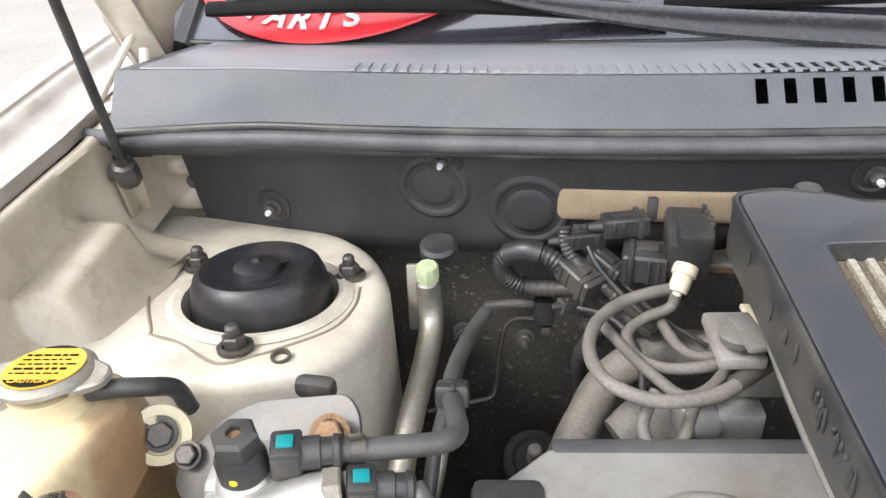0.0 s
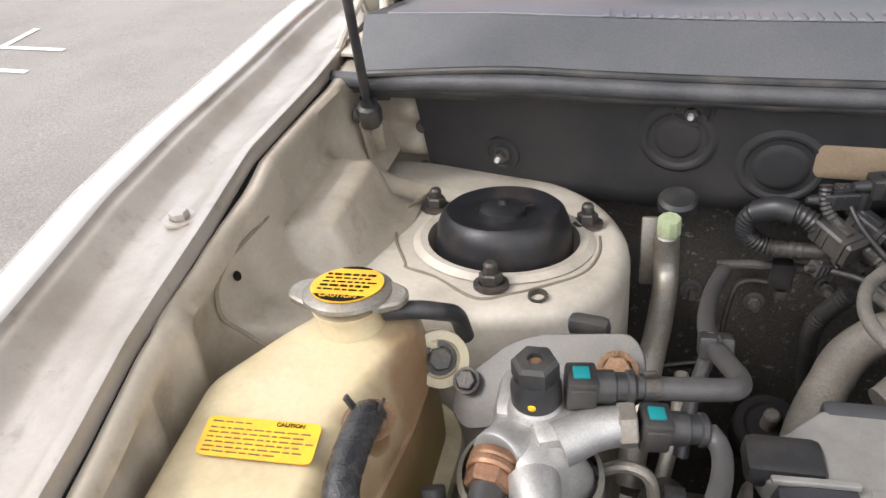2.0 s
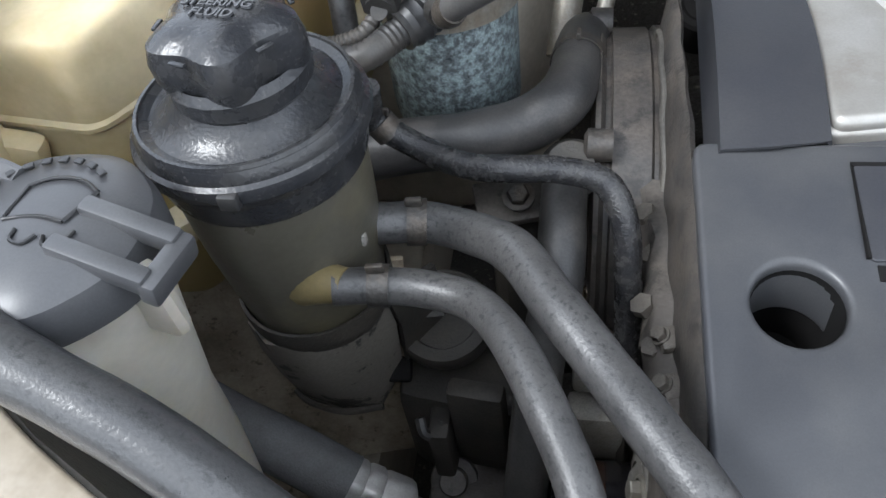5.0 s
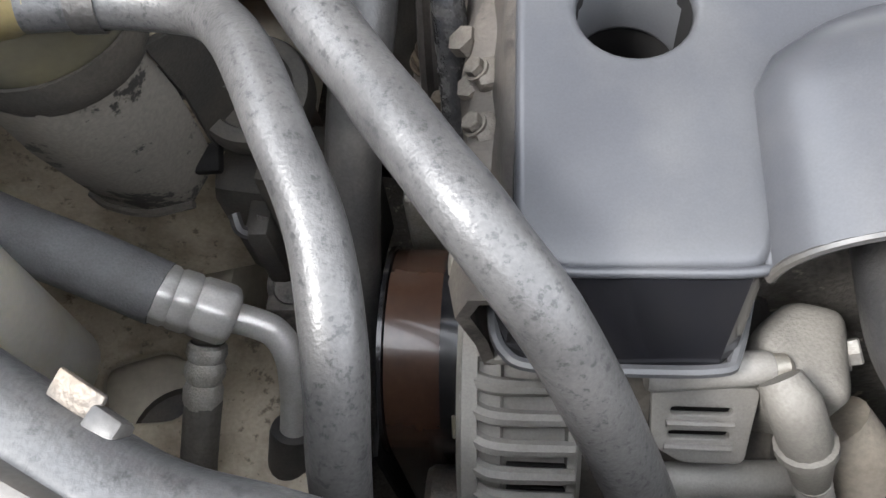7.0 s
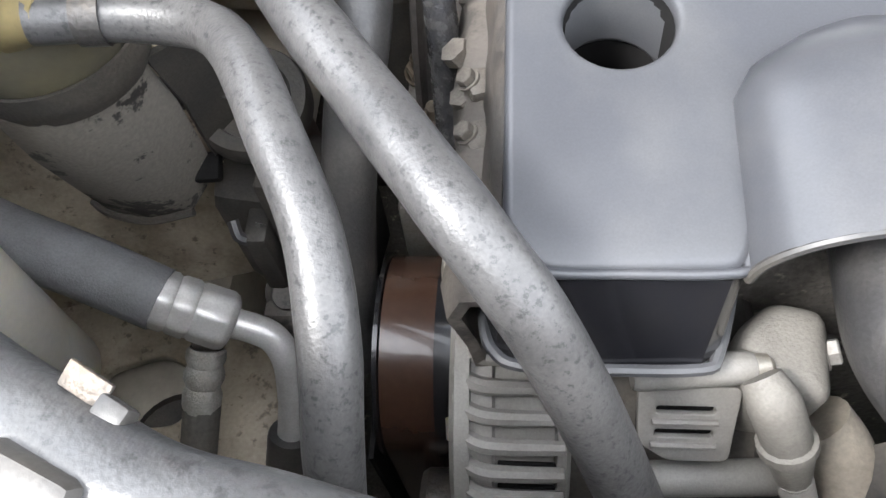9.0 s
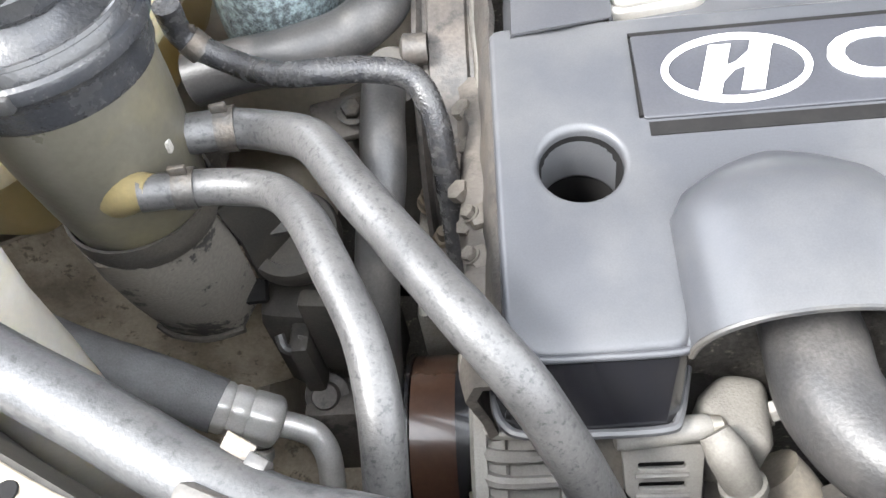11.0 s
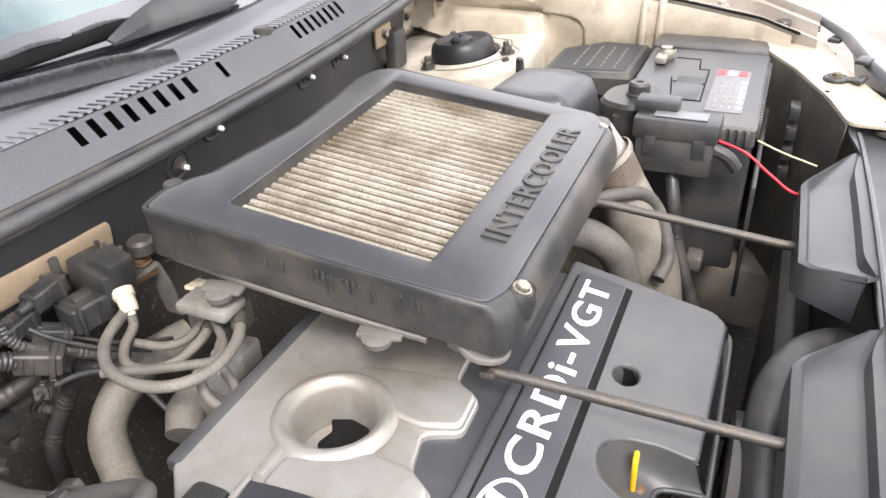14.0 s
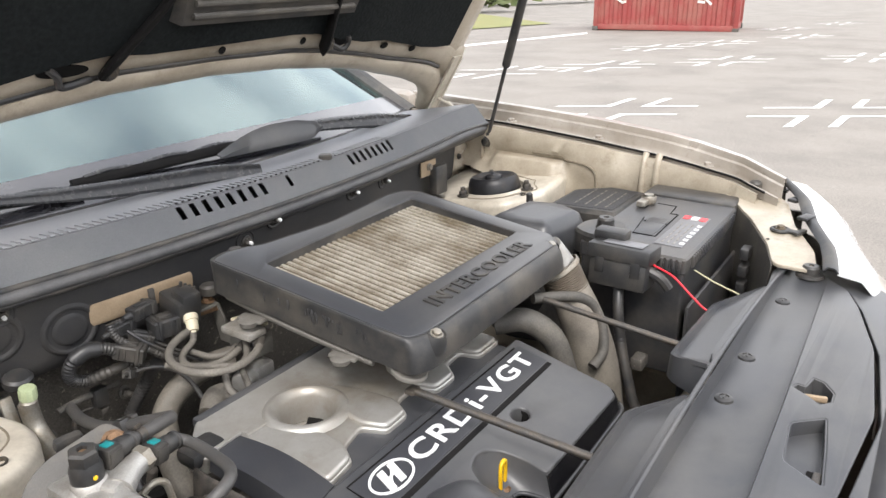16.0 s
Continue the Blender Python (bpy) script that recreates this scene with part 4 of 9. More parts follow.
# headlight mounts and lamps
for s in (-1, 1):
    out = [(0.7, 0.0), (0.72, -0.05), (0.66, -0.1), (0.56, -0.13), (0.47, -0.175), (0.4, -0.19), (0.4, -0.128), (0.47, -0.105), (0.56, -0.06), (0.62, -0.02), (0.65, 0.01)]
    bm = plate([round_loop([(s * x, y) for x, y in out], 0.014, 4)], -0.006, 0.0, 0.0015, lambda x, y: 0.94 + 0.09 * (abs(x) - 0.43))
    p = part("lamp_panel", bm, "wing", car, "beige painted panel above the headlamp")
    rows = []
    for x, y in ((0.65, 0.01), (0.62, -0.02), (0.56, -0.06), (0.47, -0.105), (0.4, -0.128)):
        z = 0.936 + 0.09 * (x - 0.43)
        rows.append([(s * x, y, z), (s * x * 0.99, y + 0.004, z - 0.05), (s * x * 0.985, y + 0.006, z - 0.3)])
    part("lamp_panel_skirt", sheet(rows, 0.0015), "dusty", car)
    for x, y, dx, dy in ((0.698, -0.036, 0.012, -0.045), (0.528, -0.113, -0.004, -0.03)):
        z = 0.9405 + 0.09 * (x - 0.43)
        c = part("lamp_bracket", merged(lathe([(0.0165, 0), (0.0165, 0.002), (0.0145, 0.004), (0.0115, 0.0042), (0.0105, 0.0025), (0, 0.0025)], (s * x, y, z), (0, 0, 1), 26), box((s * (x + dx * 0.62), y + dy * 0.62, z + 0.002), (0.016, abs(dy) * 1.1, 0.003), 0.0012, (0, 0, s * math.degrees(math.atan2(dx, -dy)))),
                                        box((s * (x + dx), y + dy, z + 0.003), (0.03, 0.01, 0.006), 0.002, (0, 0, s * -20))), "black", p, "black lamp bracket")
        part("bracket_bolt", bolt((s * x, y, z + 0.003), (0, 0, 1), 0.0062, 0.006, 1.4), "nut", c)
    part("plate_hole", lathe([(0.003, 0), (0.0028, 0.0006), (0, 0.0005)], (s * 0.485, -0.103, 0.9452), (0, 0, 1), 14), "ink", p)
    part("hood_bumper", lathe([(0.016, 0), (0.016, 0.006), (0.012, 0.008), (0.012, 0.018), (0.009, 0.022), (0, 0.022)], (s * 0.69, -0.035, 0.962), (0, 0, 1), 24), "black", p, "black rubber hood bumper")
    lamp = thing("headlamp", (s * 0.58, -0.19, 0.9), "clear headlamp with a black upper gasket", "headlamp", "headlamps")
    rows = []
    for t in range(9):
        f = t / 8
        x = 0.735 - 0.34 * f
        yi = bands(((0.39, -0.196), (0.47, -0.182), (0.56, -0.14), (0.66, -0.11), (0.735, -0.06)), x)
        yo = yi - 0.07 - 0.01 * math.sin(f * 3.1)
        z = 0.945 + 0.12 * (x - 0.43)
        rows.append([(s * x, yi - 0.022, z), (s * x, (yi + yo) / 2 - 0.02, z - 0.004), (s * x, yo - 0.01, z - 0.03), (s * x, yo - 0.035, z - 0.12), (s * x, yo - 0.04, z - 0.25)])
    part("lens", sheet(rows, 0.003), "lamp", lamp, "clear curved headlamp lens", smooth=60)
    rows = []
    for t in range(9):
        f = t / 8
        x = 0.735 - 0.34 * f
        yi = bands(((0.39, -0.196), (0.47, -0.182), (0.56, -0.14), (0.66, -0.11), (0.735, -0.06)), x)
        z = 0.95 + 0.12 * (x - 0.43)
        rows.append([(s * x, yi - 0.002, z - 0.004), (s * x, yi - 0.008, z + 0.003), (s * x, yi - 0.018, z + 0.002), (s * x, yi - 0.024, z - 0.004)])
    part("gasket", sheet(rows, 0.003), "black", lamp, "black rubber gasket", smooth=60)
    for x, y in ((0.66, -0.112), (0.56, -0.145)):
        part("lamp_clip", box((s * x, y, 0.968), (0.03, 0.018, 0.006), 0.002, (0, 0, -s * 20)), "black", lamp)
# bumper and grille below the nose
rows = []
for k in range(25):
    x = -0.72 + 1.44 * k / 24
    y = -0.3 - 0.05 * (1 - (x / 0.72) ** 2) + 0.2 * (abs(x) / 0.72) ** 4
    rows.append([(x, y + 0.03, 0.91), (x, y - 0.005, 0.9), (x, y - 0.03, 0.84), (x, y - 0.06, 0.6), (x, y - 0.03, 0.3)])
part("nose_panel", sheet(rows, 0.003), "body", car, "champagne painted nose panel", smooth=60)

# ---- cowl cover ----
cowl = thing("cowl_cover", (0, 0.55, 1.04), "dark grey plastic cowl cover with intake slots", "cowl cover")


def lip_z(x):
    return 1.038 + 0.025 * x * x - 0.11 * max(0, abs(x) - 0.56)


def cowl_point(x, v):
    """v runs from 0 at the front lip over the ridge at 0.5 to 1 at the glass."""
    y0, y1, y2 = 0.485 + 0.11 * x * x, 0.514 + 0.13 * x * x, 0.64 + 0.28 * x * x
    z0, z1, z2 = lip_z(x), 1.071 + 0.025 * x * x - 0.05 * max(0, abs(x) - 0.56), 1.0575 - 0.035 * x * x
    if v < 0.5:
        f = v / 0.5
        return (x, y0 + (y1 - y0) * f, z0 + (z1 - z0) * f)
    f = (v - 0.5) / 0.5
    return (x, y1 + (y2 - y1) * f, z1 + (z2 - z1) * f)


slots = [(-0.166 + 0.0203 * k, 0.0085) for k in range(8)] + [(0.03, 0.007)] + [(0.178 + 0.0165 * k, 0.0072) for k in range(8)]
ribs = [-0.47 + 0.0105 * k for k in range(60) if -0.47 + 0.0105 * k < 0.12] + [0.16 + 0.0095 * k for k in range(16)]
xs = sorted(set([round(-0.68 + 0.02 * k, 4) for k in range(69)] + [round(a, 4) for a, _ in slots] + [round(a + b, 4) for a, b in slots]))
vs = [0.0, 0.06, 0.12, 0.24, 0.46, 0.49, 0.5, 0.52, 0.7, 0.85, 1.0]
bm = bmesh.new()
grid = {(i, j): bm.verts.new(cowl_point(x, v)) for i, x in enumerate(xs) for j, v in enumerate(vs)}
for i in range(len(xs) - 1):
    mid = (xs[i] + xs[i + 1]) / 2
    for j in range(len(vs) - 1):
        if 0.2 < vs[j] < 0.4 and any(a < mid < a + b for a, b in slots):
            continue
        bm.faces.new((grid[i, j], grid[i + 1, j], grid[i + 1, j + 1], grid[i, j + 1]))
bmesh.ops.solidify(bm, geom=bm.faces[:], thickness=0.003)
part("top_panel", bm, "cowl", cowl, smooth=40)
rows = []
for v, dz in ((0, -0.002), (0.01, 0.0008), (0.03, 0.0018), (0.5, 0.002), (1.0, 0.002)):
    row = []
    for k in range(67):
        x = -0.66 + 0.02 * k
        g = 0.515
        p = cowl_point(x, g + (1 - g) * v)
        row.append((p[0], p[1], p[2] + dz))
    rows.append(row)
part("rear_panel", sheet(rows, 0.001), "cowl", cowl, "raised rear strip of the cowl", smooth=40)
part("water_box", sheet([[(x, cowl_point(x, v)[1], cowl_point(x, v)[2] - d) for x in (-0.68, -0.4, -0.2, 0, 0.2, 0.4, 0.68)]
                         for v, d in ((0.0, 0.006), (0.1, 0.03), (0.9, 0.035), (1.0, 0.006))], 0.002), "black", cowl)
# Black strips on the solid panel paint in the shade between ribs.
for xa, xb in ((-0.16, 0.118), (0.156, 0.306)):
    n_x = int((xb - xa) / 0.02)
    part("grille_gap_shade", sheet([[tuple(Vector(cowl_point(xa + (xb - xa) * k / n_x, v)) + Vector((0, 0, dz))) for k in range(n_x + 1)] for v, dz in ((0.51, 0.0012), (0.597, 0.0026))], 0.0008), "ink", cowl, "black strip drawn as the shaded slits between the grille ribs")
for x in ribs:
    a, b = cowl_point(x, 0.505), cowl_point(x, 0.6)
    part("grille_rib", sheet([[(x - 0.0026, a[1], a[2] + 0.001), (x + 0.0026, a[1], a[2] + 0.001)], [(x - 0.0026, a[1] + 0.002, a[2] + 0.0026), (x + 0.0026, a[1] + 0.002, a[2] + 0.0026)],
                              [(x - 0.0024, b[1], b[2] + 0.0036), (x + 0.0024, b[1], b[2] + 0.0036)]], 0.001), "cowl", cowl, smooth=0)
# Lip is black to paint in the dark gap between cowl and seal.
part("front_lip", tube([cowl_point(x, 0.0)[:2] + (cowl_point(x, 0)[2] - 0.001,) for x in [k * 0.068 - 0.68 for k in range(21)]], 0.0035, 10, 3), "black", cowl)
part("round_plug", lathe([(0.011, 0), (0.011, 0.006), (0.008, 0.008), (0, 0.008)], cowl_point(0.136, 0.53), (0, 0, 1), 24), "black", cowl)
# rubber seal under the lip
seal = [(x, 0.482 + 0.11 * x * x + 0.5 * max(0, abs(x) - 0.6) ** 1.5, lip_z(x) - 0.01) for x in [k * 0.0745 - 0.745 for k in range(21)]]
bs = thing("bonnet_seal", (0, 0.46, 1.03), "thick weathered rubber seal along the bulkhead", "rubber seal")
part("bulb", tube([(x, y, z) for x, y, z in seal], 0.0074, 14, 4, wobble=0.05), "seal", bs, "weathered grey-black hollow bulb", smooth=60)
part("clip_lip", tube([(x, y + 0.003, z - 0.009) for x, y, z in seal], 0.004, 10, 4), "black", bs, smooth=60)

# ---- insulation panel ----
pan = thing("bulkhead_insulation", (-0.1, 0.53, 0.93), "moulded black insulation panel on the bulkhead", "insulation panel")
nx = 60
rows = []
for j, z in enumerate((1.032, 1.02, 0.99, 0.95, 0.925, 0.912, 0.905)):
    row = []
    for i in range(nx):
        x0 = -0.648 + 0.08 * (1.032 - z)
        x = x0 + (0.595 - x0) * i / (nx - 1)
        zz = z if z > 0.93 else z + 0.022 * max(0, min(1, (x + 0.45) / 0.3)) * (1 if x < 0.3 else 1)
        row.append((x, panel_y(x, zz) + (0.012 if j == 6 else 0), zz))
    rows.append(row)
part("pad", sheet(rows, 0.006), "panel", pan, smooth=60)


def on_panel(x, z, off):
    return (x, panel_y(x, z) - off, z)


for x, z, r in ((-0.41, 0.979, 0.031), (-0.33, 0.96, 0.034)):
    d = (0.44 * x, -1, -0.12)
    part("embossed_disc", lathe([(r + 0.002, -0.002), (r, 0.0006), (r - 0.003, 0.0022), (r - 0.0055, 0.002), (r - 0.008, 0.0), (r - 0.0125, -0.0002), (r - 0.015, 0.0018), (r - 0.018, 0.0024), (0, 0.0026)],
                                on_panel(x, z, 0.0065), d, 44), "panel", pan)
rows = []
for f in (0.0, 0.06, 0.2, 0.5, 0.8, 0.94, 1.0):
    inset = 0.004 * (1 - min(1, min(f, 1 - f) / 0.2)) ** 2
    rows.append([on_panel(x, 0.956 + 0.028 * f, 0.0066 if f in (0.0, 1.0) or k in (0, 5) else 0.0074) for k, x in enumerate((-0.307 + inset, -0.303 + inset, -0.25, -0.2, -0.171 - inset, -0.167 - inset))])
part("bare_patch", sheet(rows, 0.002), "tan", pan, "tan rectangular patch")
for x, z in ((-0.563, 0.946), (-0.4, 1.008), (-0.075, 1.0), (0.165, 1.014), (0.26, 1.01), (-0.02, 1.02)):
    cl = thing("panel_clip", on_panel(x, z, 0.004), "black push clip with a white pin", "clip", "insulation clips")
    d = Vector((0.44 * x, -1, -0.12)).normalized()
    c = Vector(on_panel(x, z, 0.0065))
    part("washer", lathe([(0.0175, -0.001), (0.0165, 0.0016), (0.0145, 0.0018), (0.013, 0.0004), (0, 0.0004)], tuple(c), tuple(d), 28), "panel", cl)
    part("fastener", merged(lathe([(0.0085, 0.0), (0.0085, 0.0022), (0.0068, 0.003), (0, 0.003)], tuple(c + d * 0.0005), tuple(d), 20), lathe([(0.0056, 0.002), (0.0056, 0.0095), (0.0048, 0.0105), (0, 0.0105)], tuple(c), tuple(d), 6)), "black", cl)
    part("pin", lathe([(0.0026, 0), (0.0026, 0.0035), (0.002, 0.0048), (0, 0.0048)], tuple(c + d * 0.0102), tuple(d), 10), "letters", cl)

# ---- windscreen, dash and roof pillars ----
rows = []
for k in range(8):
    f = k / 7
    rows.append([(x, 0.64 + 0.28 * x * x + 0.76 * f, 1.0555 - 0.035 * x * x + 0.36 * f) for x in [j * 0.1 - 0.7 for j in range(15)]])
ws = thing("windscreen", (0, 1.0, 1.2), "sloping tinted windscreen reflecting a cloudy sky", "windscreen")
pane = part("glass_pane", sheet(rows, 0.004), "glass", ws, smooth=80)
pane.visible_shadow = False
rows = []
for k in range(4):
    rows.append([(x, 0.64 + 0.28 * x * x - 0.0025 + 0.76 * f, 1.0555 - 0.035 * x * x + 0.005 + 0.36 * f) for x in [j * 0.1 - 0.7 for j in range(15)] for f in [(0.004 + (0.105 - 0.07 * x * x) * k / 3)]])
part("frit_band", sheet(rows, 0.001), "frit", ws, "black printed band along the bottom edge", smooth=80)
part("lower_trim", tube([(x, 0.64 + 0.28 * x * x - 0.002, 1.0585 - 0.035 * x * x) for x in [j * 0.1 - 0.7 for j in range(15)]], 0.0035, 8, 4), "black", ws, "black rubber trim along the glass", smooth=60)
cab = thing("car_cabin", (0, 1.6, 1.0), "dark car interior behind the windscreen", "car cabin")
rows = [[(x, 0.66 + 0.28 * x * x + 0.5 * f, 1.045 - 0.05 * x * x - 0.03 * f) for x in [j * 0.1 - 0.7 for j in range(15)]] for f in (0, 0.3, 0.6, 1)]
part("dashboard", sheet(rows, 0.01), "cowl", cab, "grey dashboard top")
part("rear_wall", box((0, 2.3, 1.0), (1.5, 0.02, 1.2)), "liner", cab)
part("roof", box((0, 1.95, 1.56), (1.45, 1.0, 0.03), 0.01), "body", cab)
for s in (-1, 1):
    part("pillar", tube([(s * 0.71, 0.77, 1.03), (s * 0.7, 1.1, 1.195), (s * 0.68, 1.5, 1.39), (s * 0.66, 1.9, 1.53)], 0.022, 10), "black", cab, "dark windscreen pillar")
    part("side_panel", box((s * 0.78, 1.6, 0.75), (0.06, 1.6, 0.65), 0.03), "body", cab)

# ---- sign behind the glass ----
sc = Vector((-0.4926, 0.908, 1.154))
sign = thing("round_sign", sc, "round red sign with white lettering lying on the windscreen", "sign")
frame_m = Matrix(((0.9824, -0.0788, -0.1692, sc.x), (0.0, 0.9065, -0.4221, sc.y), (0.1867, 0.4147, 0.8906, sc.z), (0, 0, 0, 1)))
bm = lathe([(0, 0), (0.2255, 0), (0.227, 0.0015), (0.2255, 0.003), (0, 0.003)], n=64)
bm.transform(frame_m)
part("disc", bm, "red", sign)
bm = lathe([(0.15, 0.0032), (0.15, 0.0042), (0, 0.0042)], n=48)
bm.transform(frame_m)
part("centre_print", bm, "blue", sign, "blue printed centre")
bm = sheet([[(r * math.cos(a), r * math.sin(a), 0.0045) for a in [2 * math.pi * i / 48 for i in range(48)]] for r in (0.15, 0.16)], 0.0004, True)
bm.transform(frame_m)
part("white_ring", bm, "letters", sign)
for k, ch in ((-2, "P"), (-1, "A"), (0, "R"), (1, "T"), (2, "S"), (4.0, "T"), (4.7, "I")):
    a = radians(-114 + k * 8.6)
    bm = text(ch, 0.04, 0.0006, frame_m @ Matrix.Rotation(a + math.pi / 2, 4, "Z") @ Matrix.Translation((0, -0.197, 0.0046)), bold=0.001)
    part("letter", bm, "letters", sign)

# ---- coolant tank ----
def tank_top(x, y, z=0):
    return 0.07 * (y - 0.08)


tank = thing("coolant_tank", (-0.615, 0.17, 0.83), "yellowed translucent coolant expansion tank with brown stains", "coolant tank")
T_LOW = [(-0.668, 0.085), (-0.612, 0.078), (-0.588, 0.112), (-0.566, 0.165), (-0.558, 0.225), (-0.557, 0.275), (-0.568, 0.297), (-0.607, 0.3), (-0.64, 0.258), (-0.668, 0.215)]
T_TOP = [(-0.662, 0.085), (-0.607, 0.081), (-0.594, 0.105), (-0.5845, 0.14), (-0.583, 0.2), (-0.561, 0.262), (-0.573, 0.288), (-0.607, 0.29), (-0.634, 0.254), (-0.666, 0.208)]
t_out = round_loop(T_LOW, 0.01, 4)


def tank_body():
    """Loft from the wide lower outline to the narrower top, with a moulded seam between."""
    rows = []
    for z, f, grow in ((0.82, 0, -0.006), (0.83, 0, 0.002), (0.9, 0, 0.003), (0.9345, 0, 0.0), (0.936, 0, 0.0022), (0.938, 0, 0.0022), (0.9395, 0, 0.0), (0.948, 0.06, 0.0), (0.958, 0.3, 0.0), (0.966, 0.62, 0.0),
                       (0.972, 0.9, 0.0), (0.9745, 1.0, -0.0025), (0.9757, 1.0, -0.007), (0.976, 1.0, -0.014)):
        lo, hi = T_LOW, T_TOP
        loop = round_loop([lerp(a, b, f) for a, b in zip(lo, hi)], 0.009, 4)
        cx = sum(p[0] for p in loop) / len(loop)
        cy = sum(p[1] for p in loop) / len(loop)
        row = []
        for x, y in loop:
            d = math.hypot(x - cx, y - cy)
            q = (x + (x - cx) / d * grow, y + (y - cy) / d * grow)
            row.append((*q, z + tank_rise(*q, z) + 0.0012 * noise.noise(Vector((q[0] * 40, q[1] * 40, z * 30)))))
        rows.append(row)
    bm = sheet(rows, 0, True)
    for ring in (rows[0], rows[-1]):
        f = bm.faces.new([min(bm.verts, key=lambda v, r=r: (v.co - Vector(r)).length) for r in ring])
        if ring is rows[-1]:
            bmesh.ops.poke(bm, faces=[f])
    return bm


def tank_rise(x, y, z):
    return tank_top(x, y) * max(0, min(1, (z - 0.9) / 0.06))


part("body", tank_body(), "tank", tank, smooth=40)
part("bottom_flange", stack(t_out, [(0.866, -0.003), (0.868, -0.012), (0.874, -0.0135), (0.88, -0.012), (0.884, -0.003)]), "eartank", tank, "pale moulded lower flange")
nk = (-0.599, 0.263, 0.975)
part("filler_neck", lathe([(0.026, -0.004), (0.023, 0.004), (0.0205, 0.01), (0.02, 0.026), (0.022, 0.027), (0.022, 0.03), (0, 0.03)], nk, (0, -0.03, 1), 36), "tank", tank)
cap = part("pressure_cap", lathe([(0.0185, 0.0035), (0.0245, 0.0042), (0.0265, 0.0058), (0.0262, 0.008), (0.0235, 0.0098), (0.0215, 0.0105), (0, 0.011)],
                                 (-0.599, 0.2625, 1.002), (0, 0.14, 1), 40), "zinc", tank, "shiny steel pressure cap")
for s in (-1, 1):
    part("cap_ear", stack(round_loop([(-0.599 + s * 0.018, 0.247), (-0.599 + s * 0.034, 0.255), (-0.599 + s * 0.0365, 0.2625), (-0.599 + s * 0.034, 0.27), (-0.599 + s * 0.018, 0.278)], 0.005),
                          [(1.0045, 0.001), (1.0055, 0), (1.0085, 0), (1.0096, 0.0015)]), "zinc", cap)
cap_m = pose(-0.599, 0.2642, 1.0134, -8, 0, 0)
bm = lathe([(0.0212, -0.0006), (0.0212, 0.0), (0, 0.0)], n=36)
bm.transform(cap_m)
part("cap_label", bm, "label", cap, "round amber warning label")
bm = plate([[(0.0205 * math.cos(a), 0.0205 * math.sin(a)) for a in [radians(222 + 96 * k / 12) for k in range(13)]]], 0.0002, 0.0006)
bm.transform(cap_m)
part("label_band", bm, "ink", cap)
bm = plate([[(0.0205 * math.cos(a), 0.0205 * math.sin(a)) for a in [radians(62 + 56 * k / 12) for k in range(13)]]], 0.0002, 0.0006)
bm.transform(cap_m)
part("label_band", bm, "ink", cap)
part("label_word", text("CAUTION", 0.005, 0.0002, cap_m @ Matrix.Translation((0, -0.0155, 0.001))), "label", cap, "CAUTION")
rnd = random.Random(21)
for k in range(5):
    x = -0.0155
    while x < 0.013:
        w = rnd.uniform(0.002, 0.0055)
        part("print_bar", box(cap_m @ Vector((x + w / 2, 0.0105 - 0.0045 * k, 0.0004)), (w, 0.0009 if k % 3 else 0.0015, 0.0004)), "ink", cap)
        x += w + 0.0014
lab = [(-0.65, 0.181), (-0.588, 0.1825), (-0.5855, 0.1585), (-0.6475, 0.157)]
part("warning_label", plate([round_loop(lab, 0.004)], 0.0, 0.0006, 0, lambda x, y: 0.9788 + tank_top(x, y)), "label", tank, "amber warning label with dark print")


def lab_bar(u, v, w, h):
    p = lerp(lerp(lab[0], lab[1], u), lerp(lab[3], lab[2], u), v)
    return box((p[0], p[1], 0.9796 + tank_top(*p)), (w, h, 0.0004), 0, (0, 0, 1.5))


part("label_word", text("CAUTION", 0.0034, 0.0002, pose(-0.604, 0.1792, 0.98 + tank_top(-0.6, 0.179), 4, 0, 1.5)), "ink", tank, "CAUTION")
for k, (v, u_end) in enumerate(((0.14, 0.42), (0.3, 0.95), (0.42, 0.93), (0.54, 0.96), (0.66, 0.9), (0.78, 0.94), (0.89, 0.7))):
    u = 0.05
    while u < u_end - 0.05:
        w = rnd.uniform(0.03, 0.1)
        part("print_bar", lab_bar(u + w / 2, v, w * 0.062, 0.0007), "rust", tank)
        u += w + 0.022
ear = part("mounting_ear", lathe([(0.0175, -0.006), (0.018, 0.0), (0.0175, 0.006), (0.012, 0.006), (0.0115, 0.003), (0, 0.003)], (-0.5525, 0.272, 0.955), (0.35, -0.75, 0.55), 30), "eartank", tank)
part("ear_web", box((-0.562, 0.276, 0.955), (0.02, 0.012, 0.028), 0.004), "eartank", tank)
part("ear_bolt", bolt((-0.5515, 0.2695, 0.9573), (0.35, -0.75, 0.55), 0.0075, 0.006, 1.4), "iron", ear)
ear = part("mounting_ear", lathe([(0.02, -0.007), (0.0205, 0.0), (0.02, 0.007), (0.013, 0.007), (0.012, 0.003), (0, 0.003)], (-0.668, 0.062, 0.932), (0.1, -0.75, 0.65), 30), "tank", tank)
part("ear_web", box((-0.655, 0.071, 0.925), (0.03, 0.014, 0.03), 0.005, (0, 20, 10)), "tank", tank)
part("ear_bolt", bolt((-0.6675, 0.0585, 0.935), (0.1, -0.75, 0.65), 0.0075, 0.007, 1.4), "iron", ear)
part("moulded_lug", lathe([(0.013, -0.006), (0.0135, 0), (0.013, 0.006), (0.0065, 0.006), (0.006, -0.004), (0, -0.004)], (-0.5990, 0.1790, 0.905), (0.1, -0.55, 0.8), 24), "tank", tank)
